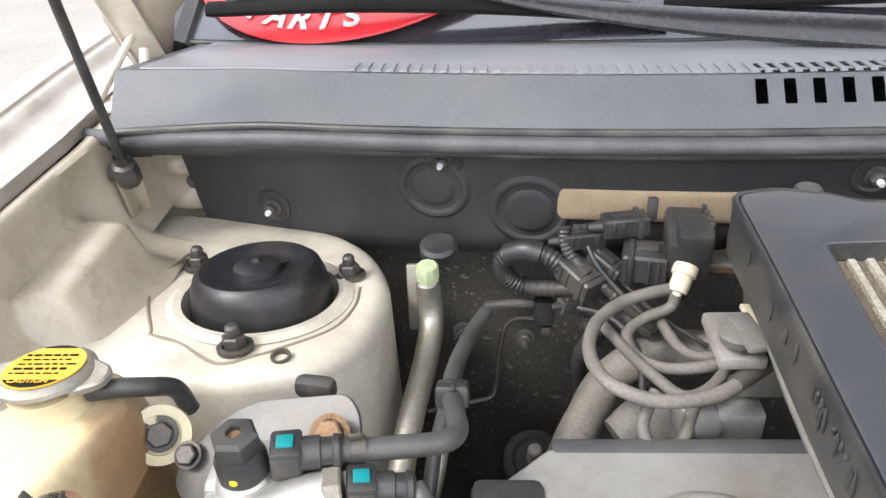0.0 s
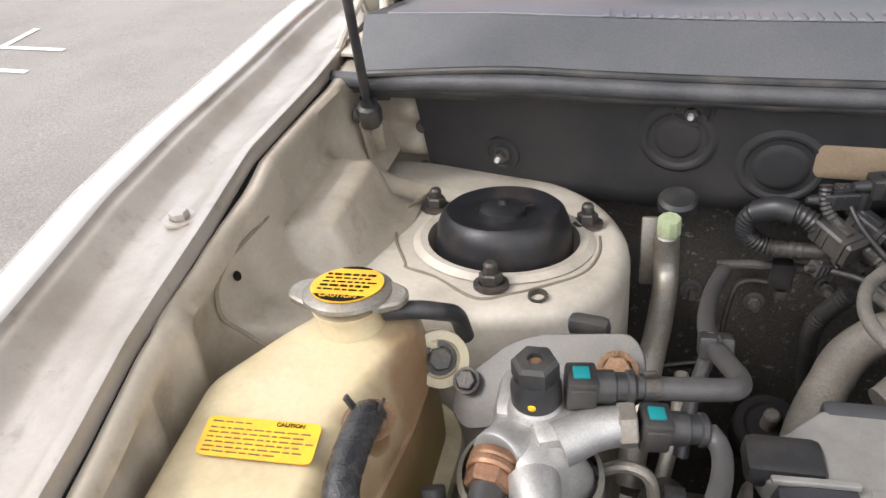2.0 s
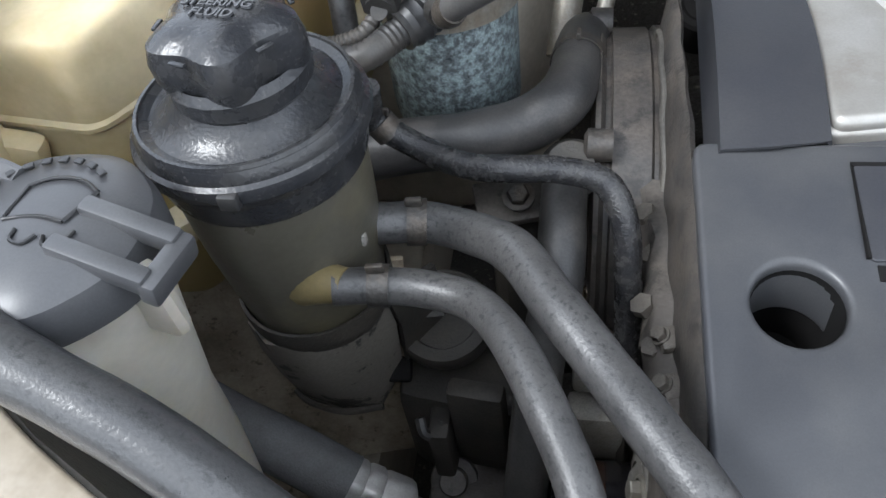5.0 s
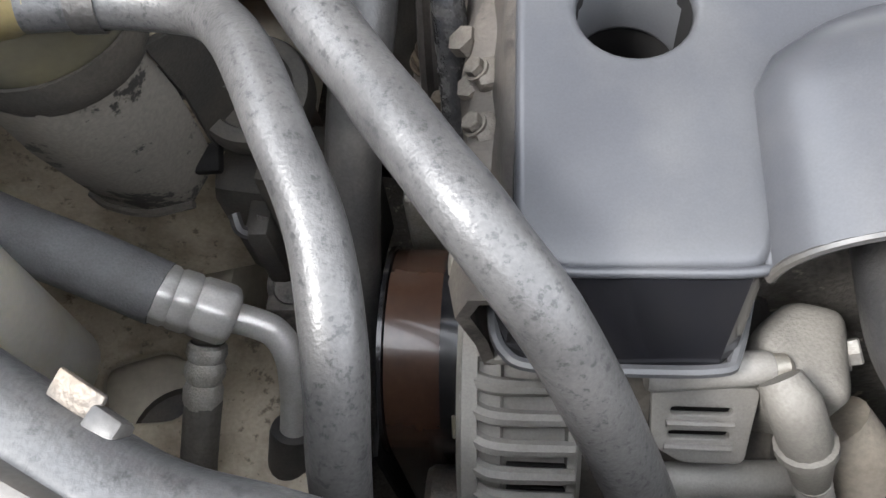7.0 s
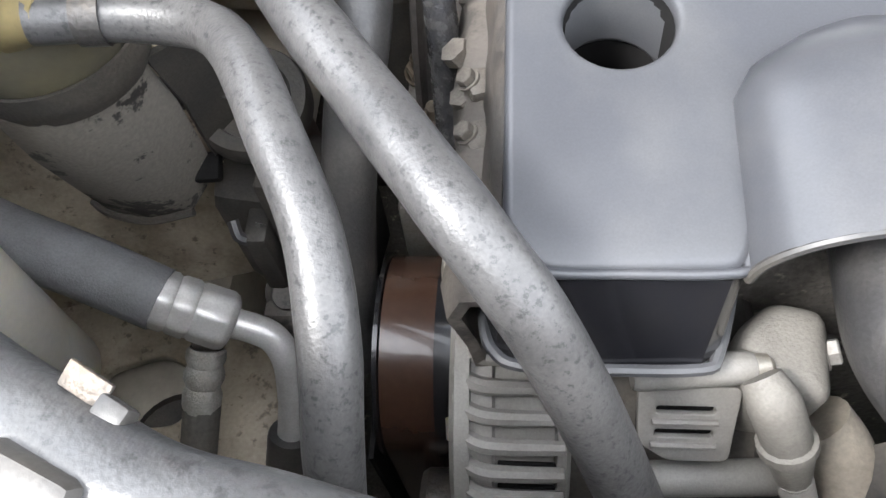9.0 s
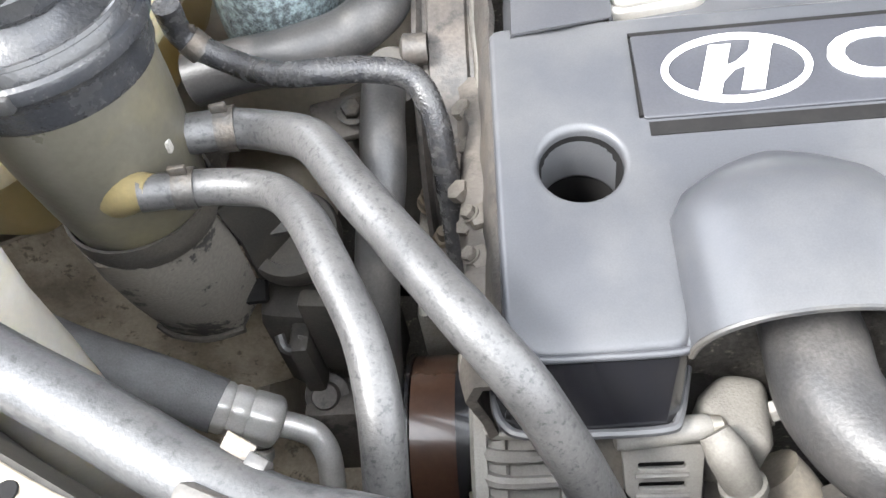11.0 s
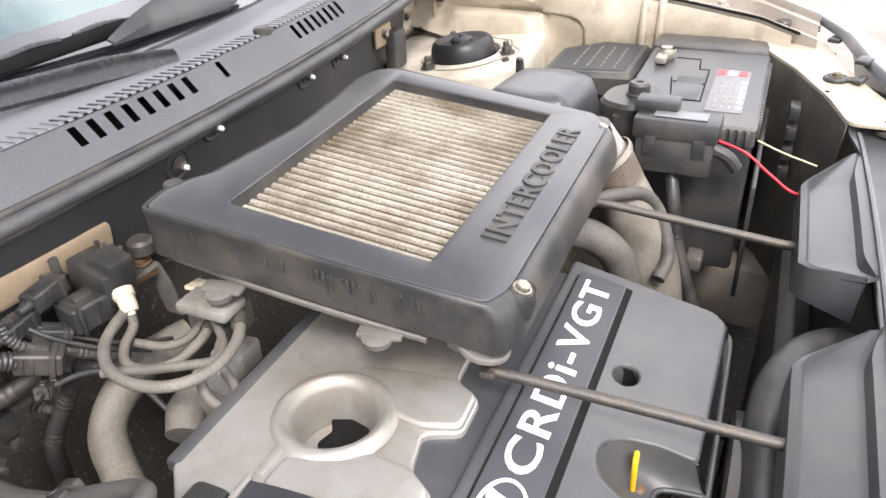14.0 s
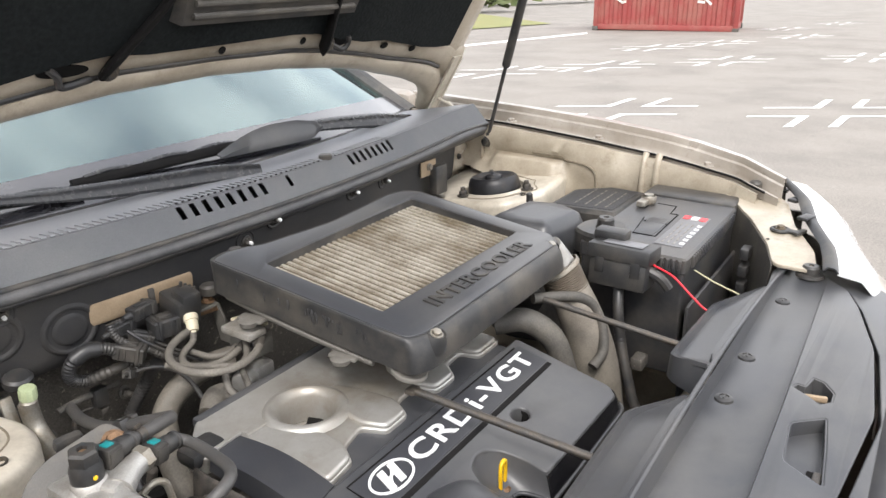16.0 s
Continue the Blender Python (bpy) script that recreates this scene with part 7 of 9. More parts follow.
# front left drop wall and notch walls
DROP = [(-0.3725, 0.0), (-0.3728, -0.018), (-0.3705, -0.0285), (-0.363, -0.0335), (-0.34, -0.0338), (-0.3125, -0.0332), (-0.3085, -0.029), (-0.304, -0.01)]
FOOT = [(-0.378, -0.012), (-0.3778, -0.034), (-0.3745, -0.043), (-0.367, -0.0468), (-0.342, -0.0475), (-0.3165, -0.0468), (-0.311, -0.042), (-0.3045, -0.022)]
rows = [[(*lerp(a, b, f), (1 - f) * (cov_z(*a) - 0.003) + f * 0.84) for a, b in zip(DROP, FOOT)] for f in (0.0, 0.06, 0.35, 0.7, 1.0)]
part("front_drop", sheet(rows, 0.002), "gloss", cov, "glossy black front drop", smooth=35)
part("drop_rim", tube([(x, y - 0.001, 0.84) for x, y in FOOT], 0.0019, 8, 4), "cover", cov)
part("drop_edge", tube([(x, y, cov_z(x, y) - 0.0022) for x, y in DROP[1:]], 0.0016, 8, 4), "cover", cov, smooth=60)
# scooped recess for the dipstick, with its lower rim
SCOOP = front[10:19]
LOWER = [(-0.203, -0.03), (-0.2, -0.018), (-0.195, -0.009), (-0.189, -0.0045), (-0.182, -0.003), (-0.175, -0.0045), (-0.17, -0.01), (-0.1675, -0.022), (-0.166, -0.04)]
rows = []
for f, sag in ((0, 0), (0.12, 0.006), (0.35, 0.008), (0.65, 0.006), (1, 0)):
    rows.append([(*lerp(a, b, f), (1 - f) * (cov_z(*a) - 0.003) + f * 0.845 - sag) for a, b in zip(SCOOP, LOWER)])
part("notch_wall", sheet(rows, 0.0015), "cover", cov, "scooped recess beside the arch", smooth=60)
TOPR = [(-0.16, -0.031), (-0.1, -0.032), (-0.04, -0.033), (0.02, -0.0335), (0.031, -0.027), (0.034, -0.021), (0.039, 0.03), (0.046, 0.118)]
RIMR = [(-0.166, -0.041), (-0.105, -0.041), (-0.04, -0.04), (0.026, -0.039), (0.043, -0.033), (0.05, -0.02), (0.053, 0.03), (0.056, 0.118)]
rows = [[(*lerp(a, b, f), (1 - f) * (cov_z(*a) - 0.003) + f * (0.845 + 0.06 * max(0, a[1]))) for a, b in zip(TOPR, RIMR)] for f in (0, 0.08, 0.5, 1)]
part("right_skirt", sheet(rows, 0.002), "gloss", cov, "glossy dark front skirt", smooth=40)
part("edge_rim", tube([(x, y, 0.845 + 0.06 * max(0, y)) for x, y in LOWER[4:] + RIMR], 0.0024, 8, 4), "cover", cov, smooth=60)
# arch over the breather hose
rows = []
for k in range(9):
    f = k / 8
    y = 0.046 - 0.08 * f
    r = 0.0425 * math.sin(min(1, f * 2.4 + 0.08) * math.pi / 2)
    h = 0.0265 * math.sin(min(1, f * 2.0 + 0.02) * math.pi / 2)
    rows.append([(-0.267 + r * math.cos(radians(a)), y, cov_z(-0.267, y) - 0.003 + h * math.sin(radians(a))) for a in range(0, 181, 12)])
part("arch", sheet(rows, 0.0022), "cover", cov, smooth=60)
part("arch_lip", tube([(-0.267 + 0.042 * math.cos(radians(a)), -0.034, cov_z(-0.267, -0.034) - 0.004 + 0.026 * math.sin(radians(a))) for a in range(0, 181, 15)], 0.0014, 8, 3), "black", cov)
# badge strip and letters
strip = [(-0.312, 0.063), (0.026, 0.063), (0.029, 0.106), (-0.312, 0.107)]
part("badge_strip", plate([round_loop(strip, 0.002)], 0.0, 0.0012, 0.0004, cov_z), "strip", cov, "darker recessed badge strip")
part("badge_groove", plate([[(-0.31, 0.055), (0.024, 0.055), (0.025, 0.0615), (-0.31, 0.0615)]], 0.0, 0.0005, 0, cov_z), "ink", cov)
part("strip_edge", tube([(-0.3125, 0.064, cov_z(-0.3, 0.064) + 0.0008), (-0.3125, 0.1075, cov_z(-0.3, 0.1075) + 0.0008), (0.02, 0.1075, cov_z(0.02, 0.1075) + 0.0008)], 0.0011, 6, smooth=False), "ink", cov)
sl = math.degrees(math.atan(0.16))
bm = text("CRDi-VGT", 0.0355, 0.0005, Matrix.Identity(4), 1.1, 0.0005)
lo, hi = min(v.co.x for v in bm.verts), max(v.co.x for v in bm.verts)
bm.transform(pose(-0.236, 0.0845, cov_z(-0.11, 0.0845) + 0.0018, sl, 0, 0) @ Matrix.Diagonal((0.252 / (hi - lo), 1, 1, 1)) @ Matrix.Translation((-lo, 0, 0)))
part("lettering", bm, "letters", cov, "raised white letters CRDi-VGT")
bz = cov_z(-0.272, 0.0845) + 0.0016
ring = [[(-0.272 + (0.03 + o) * math.cos(a), 0.0845 + (0.018 + o) * math.sin(a), bz + 0.16 * (0.018 + o) * math.sin(a) + h) for a in [2 * math.pi * i / 48 for i in range(48)]]
        for o, h in ((0, 0), (-0.0003, 0.001), (-0.0027, 0.001), (-0.003, 0))]
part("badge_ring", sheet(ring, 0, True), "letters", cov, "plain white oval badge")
part("badge_bar", plate([[(-0.2885, 0.0745), (-0.28, 0.0755), (-0.2725, 0.0835), (-0.2635, 0.0865), (-0.2555, 0.0945), (-0.264, 0.0935), (-0.272, 0.0865), (-0.281, 0.083)]], 0.0012, 0.0028, 0.0003, cov_z), "letters", cov)
for s in (-1, 1):
    c = (-0.272 + s * 0.0085, 0.0845 + s * 0.0)
    part("badge_bar", plate([[(c[0] - 0.0085, 0.0725 + s * 0.0005), (c[0] + 0.0005, 0.0722 + s * 0.0005), (c[0] + 0.0085, 0.0968 + s * 0.0003), (c[0] - 0.0005, 0.097 + s * 0.0003)]], 0.001, 0.0025, 0.0003, cov_z), "letters", cov)


# silver rear section with its well and ridges
def sil_z(x, y):
    return 0.8955 + 0.05 * (y - 0.12)


sil = [(-0.3185, 0.126), (-0.276, 0.131), (-0.262, 0.153), (-0.229, 0.16), (-0.216, 0.133), (-0.178, 0.134), (-0.164, 0.158), (-0.13, 0.16), (-0.118, 0.134), (-0.08, 0.134), (-0.06, 0.158), (-0.03, 0.16), (-0.02, 0.135),
       (0.03, 0.135), (0.035, 0.31), (-0.325, 0.31), (-0.37, 0.27), (-0.362, 0.25), (-0.318, 0.246)]
part("silver_section", plate([round_loop(sil, 0.006, 3), ring_pts((-0.239, 0.229), 0.034, 40)], -0.02, 0.0, 0.003, sil_z, 3), "silver", cov, "silver painted rear section")
part("filler_rim", sheet([[(-0.239 + r * math.cos(a), 0.229 + r * math.sin(a), sil_z(-0.239, 0.229) + h) for a in [2 * math.pi * i / 44 for i in range(44)]]
                          for r, h in ((0.05, -0.0015), (0.047, 0.004), (0.043, 0.0065), (0.039, 0.006), (0.0365, 0.003), (0.0345, 0.001), (0.033, -0.003), (0.03, -0.02), (0.0275, -0.032))], 0, True), "silver", cov, smooth=50)
part("filler_floor", plate([round_loop([(-0.2625, 0.224), (-0.256, 0.209), (-0.236, 0.204), (-0.219, 0.212), (-0.215, 0.23), (-0.221, 0.246), (-0.232, 0.238), (-0.248, 0.243)], 0.003)], 0.872, 0.876, 0.001), "ink", cov, "dark rag-edged opening in the well")
part("well_floor", lathe([(0.0285, 0), (0.0285, 0.002), (0, 0.002)], (-0.239, 0.229, 0.866), (0, 0, 1), 36), "silver", cov)
for o in ([(-0.3165, 0.127), (-0.277, 0.1325), (-0.264, 0.153), (-0.262, 0.185), (-0.276, 0.2), (-0.285, 0.222), (-0.288, 0.24), (-0.3165, 0.242)],
          [(-0.2155, 0.1345), (-0.179, 0.1355), (-0.168, 0.158), (-0.172, 0.195), (-0.182, 0.235), (-0.197, 0.24), (-0.2, 0.215), (-0.212, 0.195), (-0.222, 0.188), (-0.226, 0.162)],
          [(-0.1175, 0.1355), (-0.081, 0.1355), (-0.066, 0.158), (-0.075, 0.235), (-0.105, 0.24), (-0.122, 0.19), (-0.128, 0.162)],
          [(-0.019, 0.1365), (0.027, 0.1365), (0.03, 0.235), (-0.01, 0.24), (-0.028, 0.19), (-0.028, 0.162)]):
    part("silver_hump", plate([round_loop(o, 0.007, 4)], -0.004, 0.0055, 0.0045, lambda x, y: sil_z(x, y) - 0.022 * max(0, y - 0.16) ** 1.0, 4), "silver", cov, "raised silver hump", smooth=50)
part("notch_fill", plate([round_loop([(-0.314, 0.118), (0.028, 0.118), (0.028, 0.185), (-0.314, 0.185)], 0.004)], -0.008, -0.006, 0.0008, sil_z), "cover", cov, "dark plastic between the silver humps")
part("oil_cap_bridge", plate([[(-0.31, 0.2445), (-0.282, 0.2445), (-0.28, 0.2515), (-0.31, 0.2515)]], 0.0, 0.002, 0.0006, sil_z), "silver", cov)
# dark side strap with its light strip
rows = []
for k in range(10):
    f = k / 9
    y = 0.113 + 0.133 * f
    lift = 0.006 * math.sin(f * math.pi) + 0.003
    xo = -0.362 + 0.004 * f
    rows.append([(xo - 0.004, y, sil_z(xo, y) - 0.012), (xo, y, sil_z(xo, y) + lift), (xo + 0.02, y, sil_z(xo, y) + lift + 0.002), (-0.318 + 0.002 * math.sin(f * 3), y + 0.006, sil_z(xo, y) + lift), (-0.316, y + 0.006, sil_z(xo, y) - 0.004)])
part("side_strap", sheet(rows, 0.0015), "strip", cov, "arched dark side strap", smooth=50)
part("rear_lip", box((-0.15, 0.311, sil_z(0, 0.311) - 0.006), (0.35, 0.014, 0.014), 0.004), "cover", cov, "dark rear lip")
part("light_strip", box((-0.339, 0.2485, sil_z(-0.34, 0.248) + 0.006), (0.046, 0.0045, 0.004), 0.001, (0, 0, 2)), "silver", cov)
part("corner_cap", box((-0.352, 0.268, sil_z(-0.35, 0.268) - 0.003), (0.044, 0.03, 0.018), 0.006), "black", cov)
rows = []
for f, dx in ((0, 0.0), (0.12, -0.003), (0.5, -0.005), (0.92, -0.0075), (1.0, -0.0065)):
    row = []
    for k in range(25):
        y = -0.02 + 0.0115 * k
        top = cov_z(0, y) - 0.004 if y < 0.112 else sil_z(0, y) - 0.006
        low = max(0.851, drum_z(y) + 0.003 if y < 0.24 else 0.0)
        row.append((-0.372 + dx + 0.0006 * math.sin(k * 1.9), y, min(top - 0.002, low) * f + top * (1 - f)))
    rows.append(row)
part("side_flank", sheet(rows, 0.003), "flank", cov, "oil-grimed flank of the cover", smooth=60)
part("flank_lip", tube([(q[0] - 0.001, q[1], q[2]) for q in rows[-1]], 0.0022, 8, 2, wobble=0.3), "dusty", cov, "dusty lower lip of the flank", smooth=60)

# dipstick
ds = thing("dipstick", (-0.178, 0.012, 0.85), "yellow dipstick handle in the cover's notch", "dipstick")
rows = [(-0.1835, 0.0112, 0.85), (-0.1845, 0.0112, 0.866), (-0.183, 0.0116, 0.878), (-0.178, 0.0118, 0.8815), (-0.173, 0.0122, 0.878), (-0.1715, 0.0126, 0.866), (-0.1725, 0.0126, 0.85)]
part("handle_loop", tube(rows, 0.0022, 10, 6), "yellow", ds, "yellow loop handle")
part("guide_tube", tube([(-0.178, 0.01, 0.85), (-0.177, 0.006, 0.82), (-0.172, 0.0, 0.76)], 0.004, 10), "rust", ds)
part("socket", lathe([(0.006, 0), (0.0085, 0.002), (0.0085, 0.01), (0.006, 0.012), (0, 0.012)], (-0.178, 0.01, 0.838), (0, 0.1, 1), 18), "rust", ds)

hose("breather_hose", [(-0.262, 0.02, 0.856), (-0.262, -0.02, 0.854), (-0.262, -0.045, 0.853), (-0.252, -0.066, 0.854), (-0.23, -0.078, 0.856), (-0.195, -0.08, 0.855), (-0.15, -0.078, 0.852), (-0.1, -0.075, 0.858), (-0.05, -0.08, 0.868),
                       (-0.01, -0.097, 0.874), (0.02, -0.122, 0.87), (0.04, -0.15, 0.855)], 0.0178, "thick dusty black breather hose along the engine front", "darkhose", clamps=(((-0.24, -0.073, 0.858), (1, -0.45, 0)),))

# ---- intercooler ----
ict = thing("intercooler", (0.0, 0.26, 0.95), "top-mounted intercooler in a black plastic shroud", "intercooler")


def ic_z(x, y):
    return 1.005 + 0.11 * (y - 0.18)


outer = round_loop([(-0.192, 0.117), (-0.168, 0.108), (0.15, 0.11), (0.182, 0.13), (0.188, 0.375), (0.17, 0.395), (0.14, 0.4), (-0.008, 0.388), (-0.13, 0.4), (-0.1435, 0.408), (-0.175, 0.416), (-0.2035, 0.411), (-0.2, 0.33), (-0.196, 0.18)], 0.008, 3)
inner = round_loop([(-0.163, 0.176), (0.151, 0.177), (0.152, 0.364), (-0.164, 0.357)], 0.005, 3)
bm = plate([[(x * 0.985, 0.26 + (y - 0.26) * (0.955 if y < 0.2 else 0.985)) for x, y in outer], inner], -0.006, 0.0, 0.001, ic_z, 2)
part("shroud_top", bm, "cover", ict, "satin black shroud top")
rows = []
for z, k, zs, ks in ((-0.038, 1.03, -0.043, 0.985), (-0.037, 1.045, -0.0425, 0.999), (-0.034, 1.045, -0.038, 1.002), (-0.022, 1.036, -0.03, 1.001), (-0.014, 1.024, -0.012, 1.003), (-0.008, 1.01, -0.0042, 1.006), (-0.0035, 0.992, -0.0014, 1.0055),
                     (-0.001, 0.974, 0.0, 1.002), (-0.0012, 0.96, -0.0004, 0.992), (-0.004, 0.955, -0.004, 0.985)):
    row = []
    for x, y in outer:
        f = max(0.0, min(1.0, (0.128 - y) / 0.015)) if x < 0.1 else max(0.0, min(1.0, (0.3 - y) / 0.1))
        kk, zz = ks + (k - ks) * f, zs + (z - zs) * f
        row.append((x * kk, 0.26 + (y - 0.26) * kk, ic_z(x, y) + zz))
    rows.append(row)
part("shroud_side", sheet(rows, 0.002, True), "black", ict, "black shroud flank with wear streaks", smooth=50)
bm = text("INTERCOOLER", 0.029, 0.0016, Matrix.Identity(4), 1.12, 0.0007)
lo, hi = min(v.co.x for v in bm.verts), max(v.co.x for v in bm.verts)
bm.transform(pose(0.004, 0.146, ic_z(0, 0.146) + 0.0006, 6.3, 0, 0.4) @ Matrix.Diagonal((0.236 / (hi - lo), 1, 1, 1)))
part("lettering", bm, "black", ict, "embossed word INTERCOOLER")
part("inner_lip", sheet([[(x, y, ic_z(x, y) - d) for x, y in inner] for d in (0.001, 0.012)], 0.0015, True), "black", ict)
rnd = random.Random(14)
for k in range(22):
    yy = rnd.uniform(0.15, 0.395) if k % 3 else rnd.uniform(0.22, 0.3)
    h = rnd.uniform(0.004, 0.02)
    x = bands(((0.117, -0.1925), (0.18, -0.1968), (0.33, -0.2008), (0.411, -0.2043)), yy)
    part("wear_streak", lathe([(0.0, -h / 2), (rnd.uniform(0.0008, 0.0018), -h * 0.25), (rnd.uniform(0.0006, 0.0014), h * 0.3), (0, h / 2)], (x * 1.0025, yy, ic_z(x, yy) - rnd.uniform(0.008, 0.014) - h / 2), (0, 0.08, 1), 8), "panel", ict)
core = part("core", box((-0.005, 0.268, ic_z(0, 0.268) - 0.03), (0.33, 0.205, 0.026), 0.002, (6.3, 0, 0)), "deep", ict)
n_t = 29
for k in range(n_t):
    x = -0.158 + 0.306 * k / (n_t - 1)
    part("cooling_tube", sheet([[(x - 0.0027, y, ic_z(x, y) - 0.0135), (x - 0.002, y, ic_z(x, y) - 0.0108), (x + 0.002, y, ic_z(x, y) - 0.0108), (x + 0.0027, y, ic_z(x, y) - 0.0135)] for y in (0.172, 0.235, 0.3, 0.368)], 0.0004), "core", core, smooth=0)
bm = bmesh.new()
rnd = random.Random(9)
for k in range(n_t - 1):
    xa, xb = -0.158 + 0.306 * k / (n_t - 1) + 0.0024, -0.158 + 0.306 * (k + 1) / (n_t - 1) - 0.0024
    prev = None
    for j in range(150):
        y = 0.174 + 0.19 * j / 149
        z = ic_z(0, y) - 0.0125 - 0.0042 * (j % 2) + rnd.uniform(-0.0007, 0.0007)
        cur = (bm.verts.new((xa, y, z)), bm.verts.new((xb, y, z + rnd.uniform(-0.0006, 0.0006))))
        if prev:
            bm.faces.new((prev[0], prev[1], cur[1], cur[0]))
        prev = cur
o = part("fin_pack", bm, "fin", core, "dusty folded cooling fins", smooth=0)
tagged(o, kind="stuff")
for x, y in ((-0.157, 0.108), (0.152, 0.122)):
    z = ic_z(x, y) - 0.004
    part("shroud_boss", lathe([(0.016, -0.018), (0.014, -0.006), (0.0115, 0.0), (0.0105, 0.002), (0.009, 0.0), (0, 0.0)], (x, y, z), (0, -0.35, 1), 26), "black", ict)
    part("shroud_bolt", bolt((x, y, z), (0, -0.35, 1), 0.0055, 0.005, 1.35), "zinc", ict)
part("end_tank", tube([(-0.172, 0.16, 0.952), (-0.168, 0.148, 0.95), (-0.15, 0.142, 0.95), (-0.05, 0.14, 0.95), (0.12, 0.14, 0.95)], [0.012, 0.015, 0.017, 0.018, 0.018], 16), "dustcast", ict, "dusty cast alloy end tank below the shroud")
part("end_flange", lathe([(0.0, -0.003), (0.019, -0.003), (0.0205, -0.0015), (0.0205, 0.0015), (0.019, 0.003), (0, 0.003)], (-0.178, 0.13, 0.95), (0.1, -0.2, 1), 26), "dustcast", ict)
part("side_rail", tube([(-0.19, 0.4, 0.978), (-0.195, 0.28, 0.967), (-0.19, 0.17, 0.954)], 0.0034, 10, flat=1.4), "dustcast", ict)
for k in range(26):
    x = -0.15 + 0.011 * k
    part("underside_rib", box((x, 0.1095, ic_z(x, 0.11) - 0.034), (0.002, 0.012, 0.008), 0.0006, (35, 0, 0)), "black", ict)
for p in ((-0.196, 0.206, 0.956), (-0.202, 0.345, 0.968)):
    part("mount_tab", merged(box(p, (0.016, 0.036, 0.005), 0.002, (0, 0, 10)), lathe([(0.0105, -0.006), (0.0125, 0.0), (0.009, 0.002), (0, 0.002)], (p[0] - 0.006, p[1], p[2]), (0, 0, 1), 20)), "dustcast", ict, "dusty alloy mounting tab")
part("top_stud", merged(lathe([(0.009, 0), (0.009, 0.012), (0.0075, 0.014), (0, 0.014)], (-0.15, 0.425, 1.012), (0, 0, 1), 16)), "black", ict)
part("underside_fin", box((-0.205, 0.36, 0.95), (0.03, 0.05, 0.01), 0.003), "dull", ict)

# stay rods
for name, a, b in (("stay_rod", (-0.18, 0.125, 0.93), (-0.163, -0.1, 0.912)), ("stay_rod", (0.112, 0.14, 0.932), (0.127, -0.1, 0.903))):
    r = thing(name, lerp(a, b, 0.5), "thin dark steel rod from intercooler to front panel", "stay rod", "stay rods")
    part("rod", tube([a, b], 0.0045, 12, smooth=False), "iron", r)
    part("rod_foot", box(a, (0.016, 0.012, 0.006), 0.002), "iron", r)

# charge duct on the far side
dt = thing("charge_duct", (0.18, 0.08, 0.82), "dusty beige charge air duct with a ribbed clamp collar", "air duct")
part("duct_body", tube([(0.182, 0.114, 0.932), (0.184, 0.098, 0.905), (0.187, 0.078, 0.86), (0.19, 0.06, 0.8), (0.195, 0.045, 0.7), (0.2, 0.03, 0.6)], [0.028, 0.03, 0.033, 0.035, 0.035, 0.035], 26), "duct", dt, "dusty beige rubber duct", smooth=60)
part("collar", tube([(0.179, 0.124, 0.953), (0.183, 0.106, 0.917)], 0.031, 40, 6, ribs=0.05, pitch=0.003, smooth=False), "collar", dt, "brown ribbed rubber collar")
part("alloy_neck", tube([(0.163, 0.136, 0.985), (0.18, 0.123, 0.95)], [0.023, 0.027], 24, 4, smooth=False), "alloy", dt)
part("clamp_band", lathe([(0.0315, -0.004), (0.033, -0.003), (0.033, 0.003), (0.0315, 0.004)], (0.1795, 0.122, 0.949), (0.2, -0.55, -0.85), 30), "zinc", dt)
hose("boost_hose", [(0.105, 0.125, 0.93), (0.14, 0.1, 0.926), (0.168, 0.078, 0.918), (0.18, 0.062, 0.9), (0.178, 0.048, 0.87), (0.162, 0.04, 0.845), (0.14, 0.045, 0.83)], 0.0075, "black rubber boost hose curling past the duct", "dusty")
part("inlet_elbow", tube([(0.06, 0.16, 0.9), (0.085, 0.125, 0.905), (0.1, 0.09, 0.88), (0.105, 0.07, 0.83)], [0.015, 0.017, 0.017, 0.017], 20), "dusty", eng, "dusty dark inlet elbow")

# ---- front panel cover ----
sp = thing("radiator_support_cover", (0, -0.2, 0.93), "grey plastic cover over the radiator support", "radiator cover")


def sup_z(x, y):
    return 0.951 - 0.16 * x * x + 0.05 * min(0, y + 0.24)


so = [(0.452, -0.135), (0.425, -0.2), (0.37, -0.235), (0.3, -0.255), (0.16, -0.285), (0.0, -0.3), (-0.16, -0.285), (-0.3, -0.255), (-0.37, -0.235), (-0.425, -0.2), (-0.452, -0.135), (-0.4, -0.13), (-0.3, -0.14), (0.3, -0.14), (0.4, -0.13)]
slot_h = [round_loop([(0.012, -0.222), (0.022, -0.226), (0.02, -0.234), (0.044, -0.238), (0.04, -0.25), (0.022, -0.262), (0.002, -0.262), (-0.01, -0.252), (0.0, -0.24)], 0.002, 2),
          round_loop([(-0.058, -0.233), (-0.029, -0.262), (-0.082, -0.269), (-0.14, -0.275), (-0.121, -0.239)], 0.006, 3)]
for lp, deep, mat in ((slot_h[0], 0.02, "ink"), (slot_h[1], 0.016, "cover")):
    part("recess_wall", sheet([[(x, y, sup_z(x, y) - d) for x, y in lp + lp[:1]] for d in (0.001, deep * 0.5, deep)], 0.0015), "cover", sp)
    part("recess_floor", plate([lp], -0.003, 0, 0, lambda x, y: sup_z(x, y) - deep), mat, sp, "sunken floor of the recess")
part("recess_slot", box((-0.118, -0.264, 0.9335), (0.026, 0.012, 0.003), 0.001), "ink", sp)
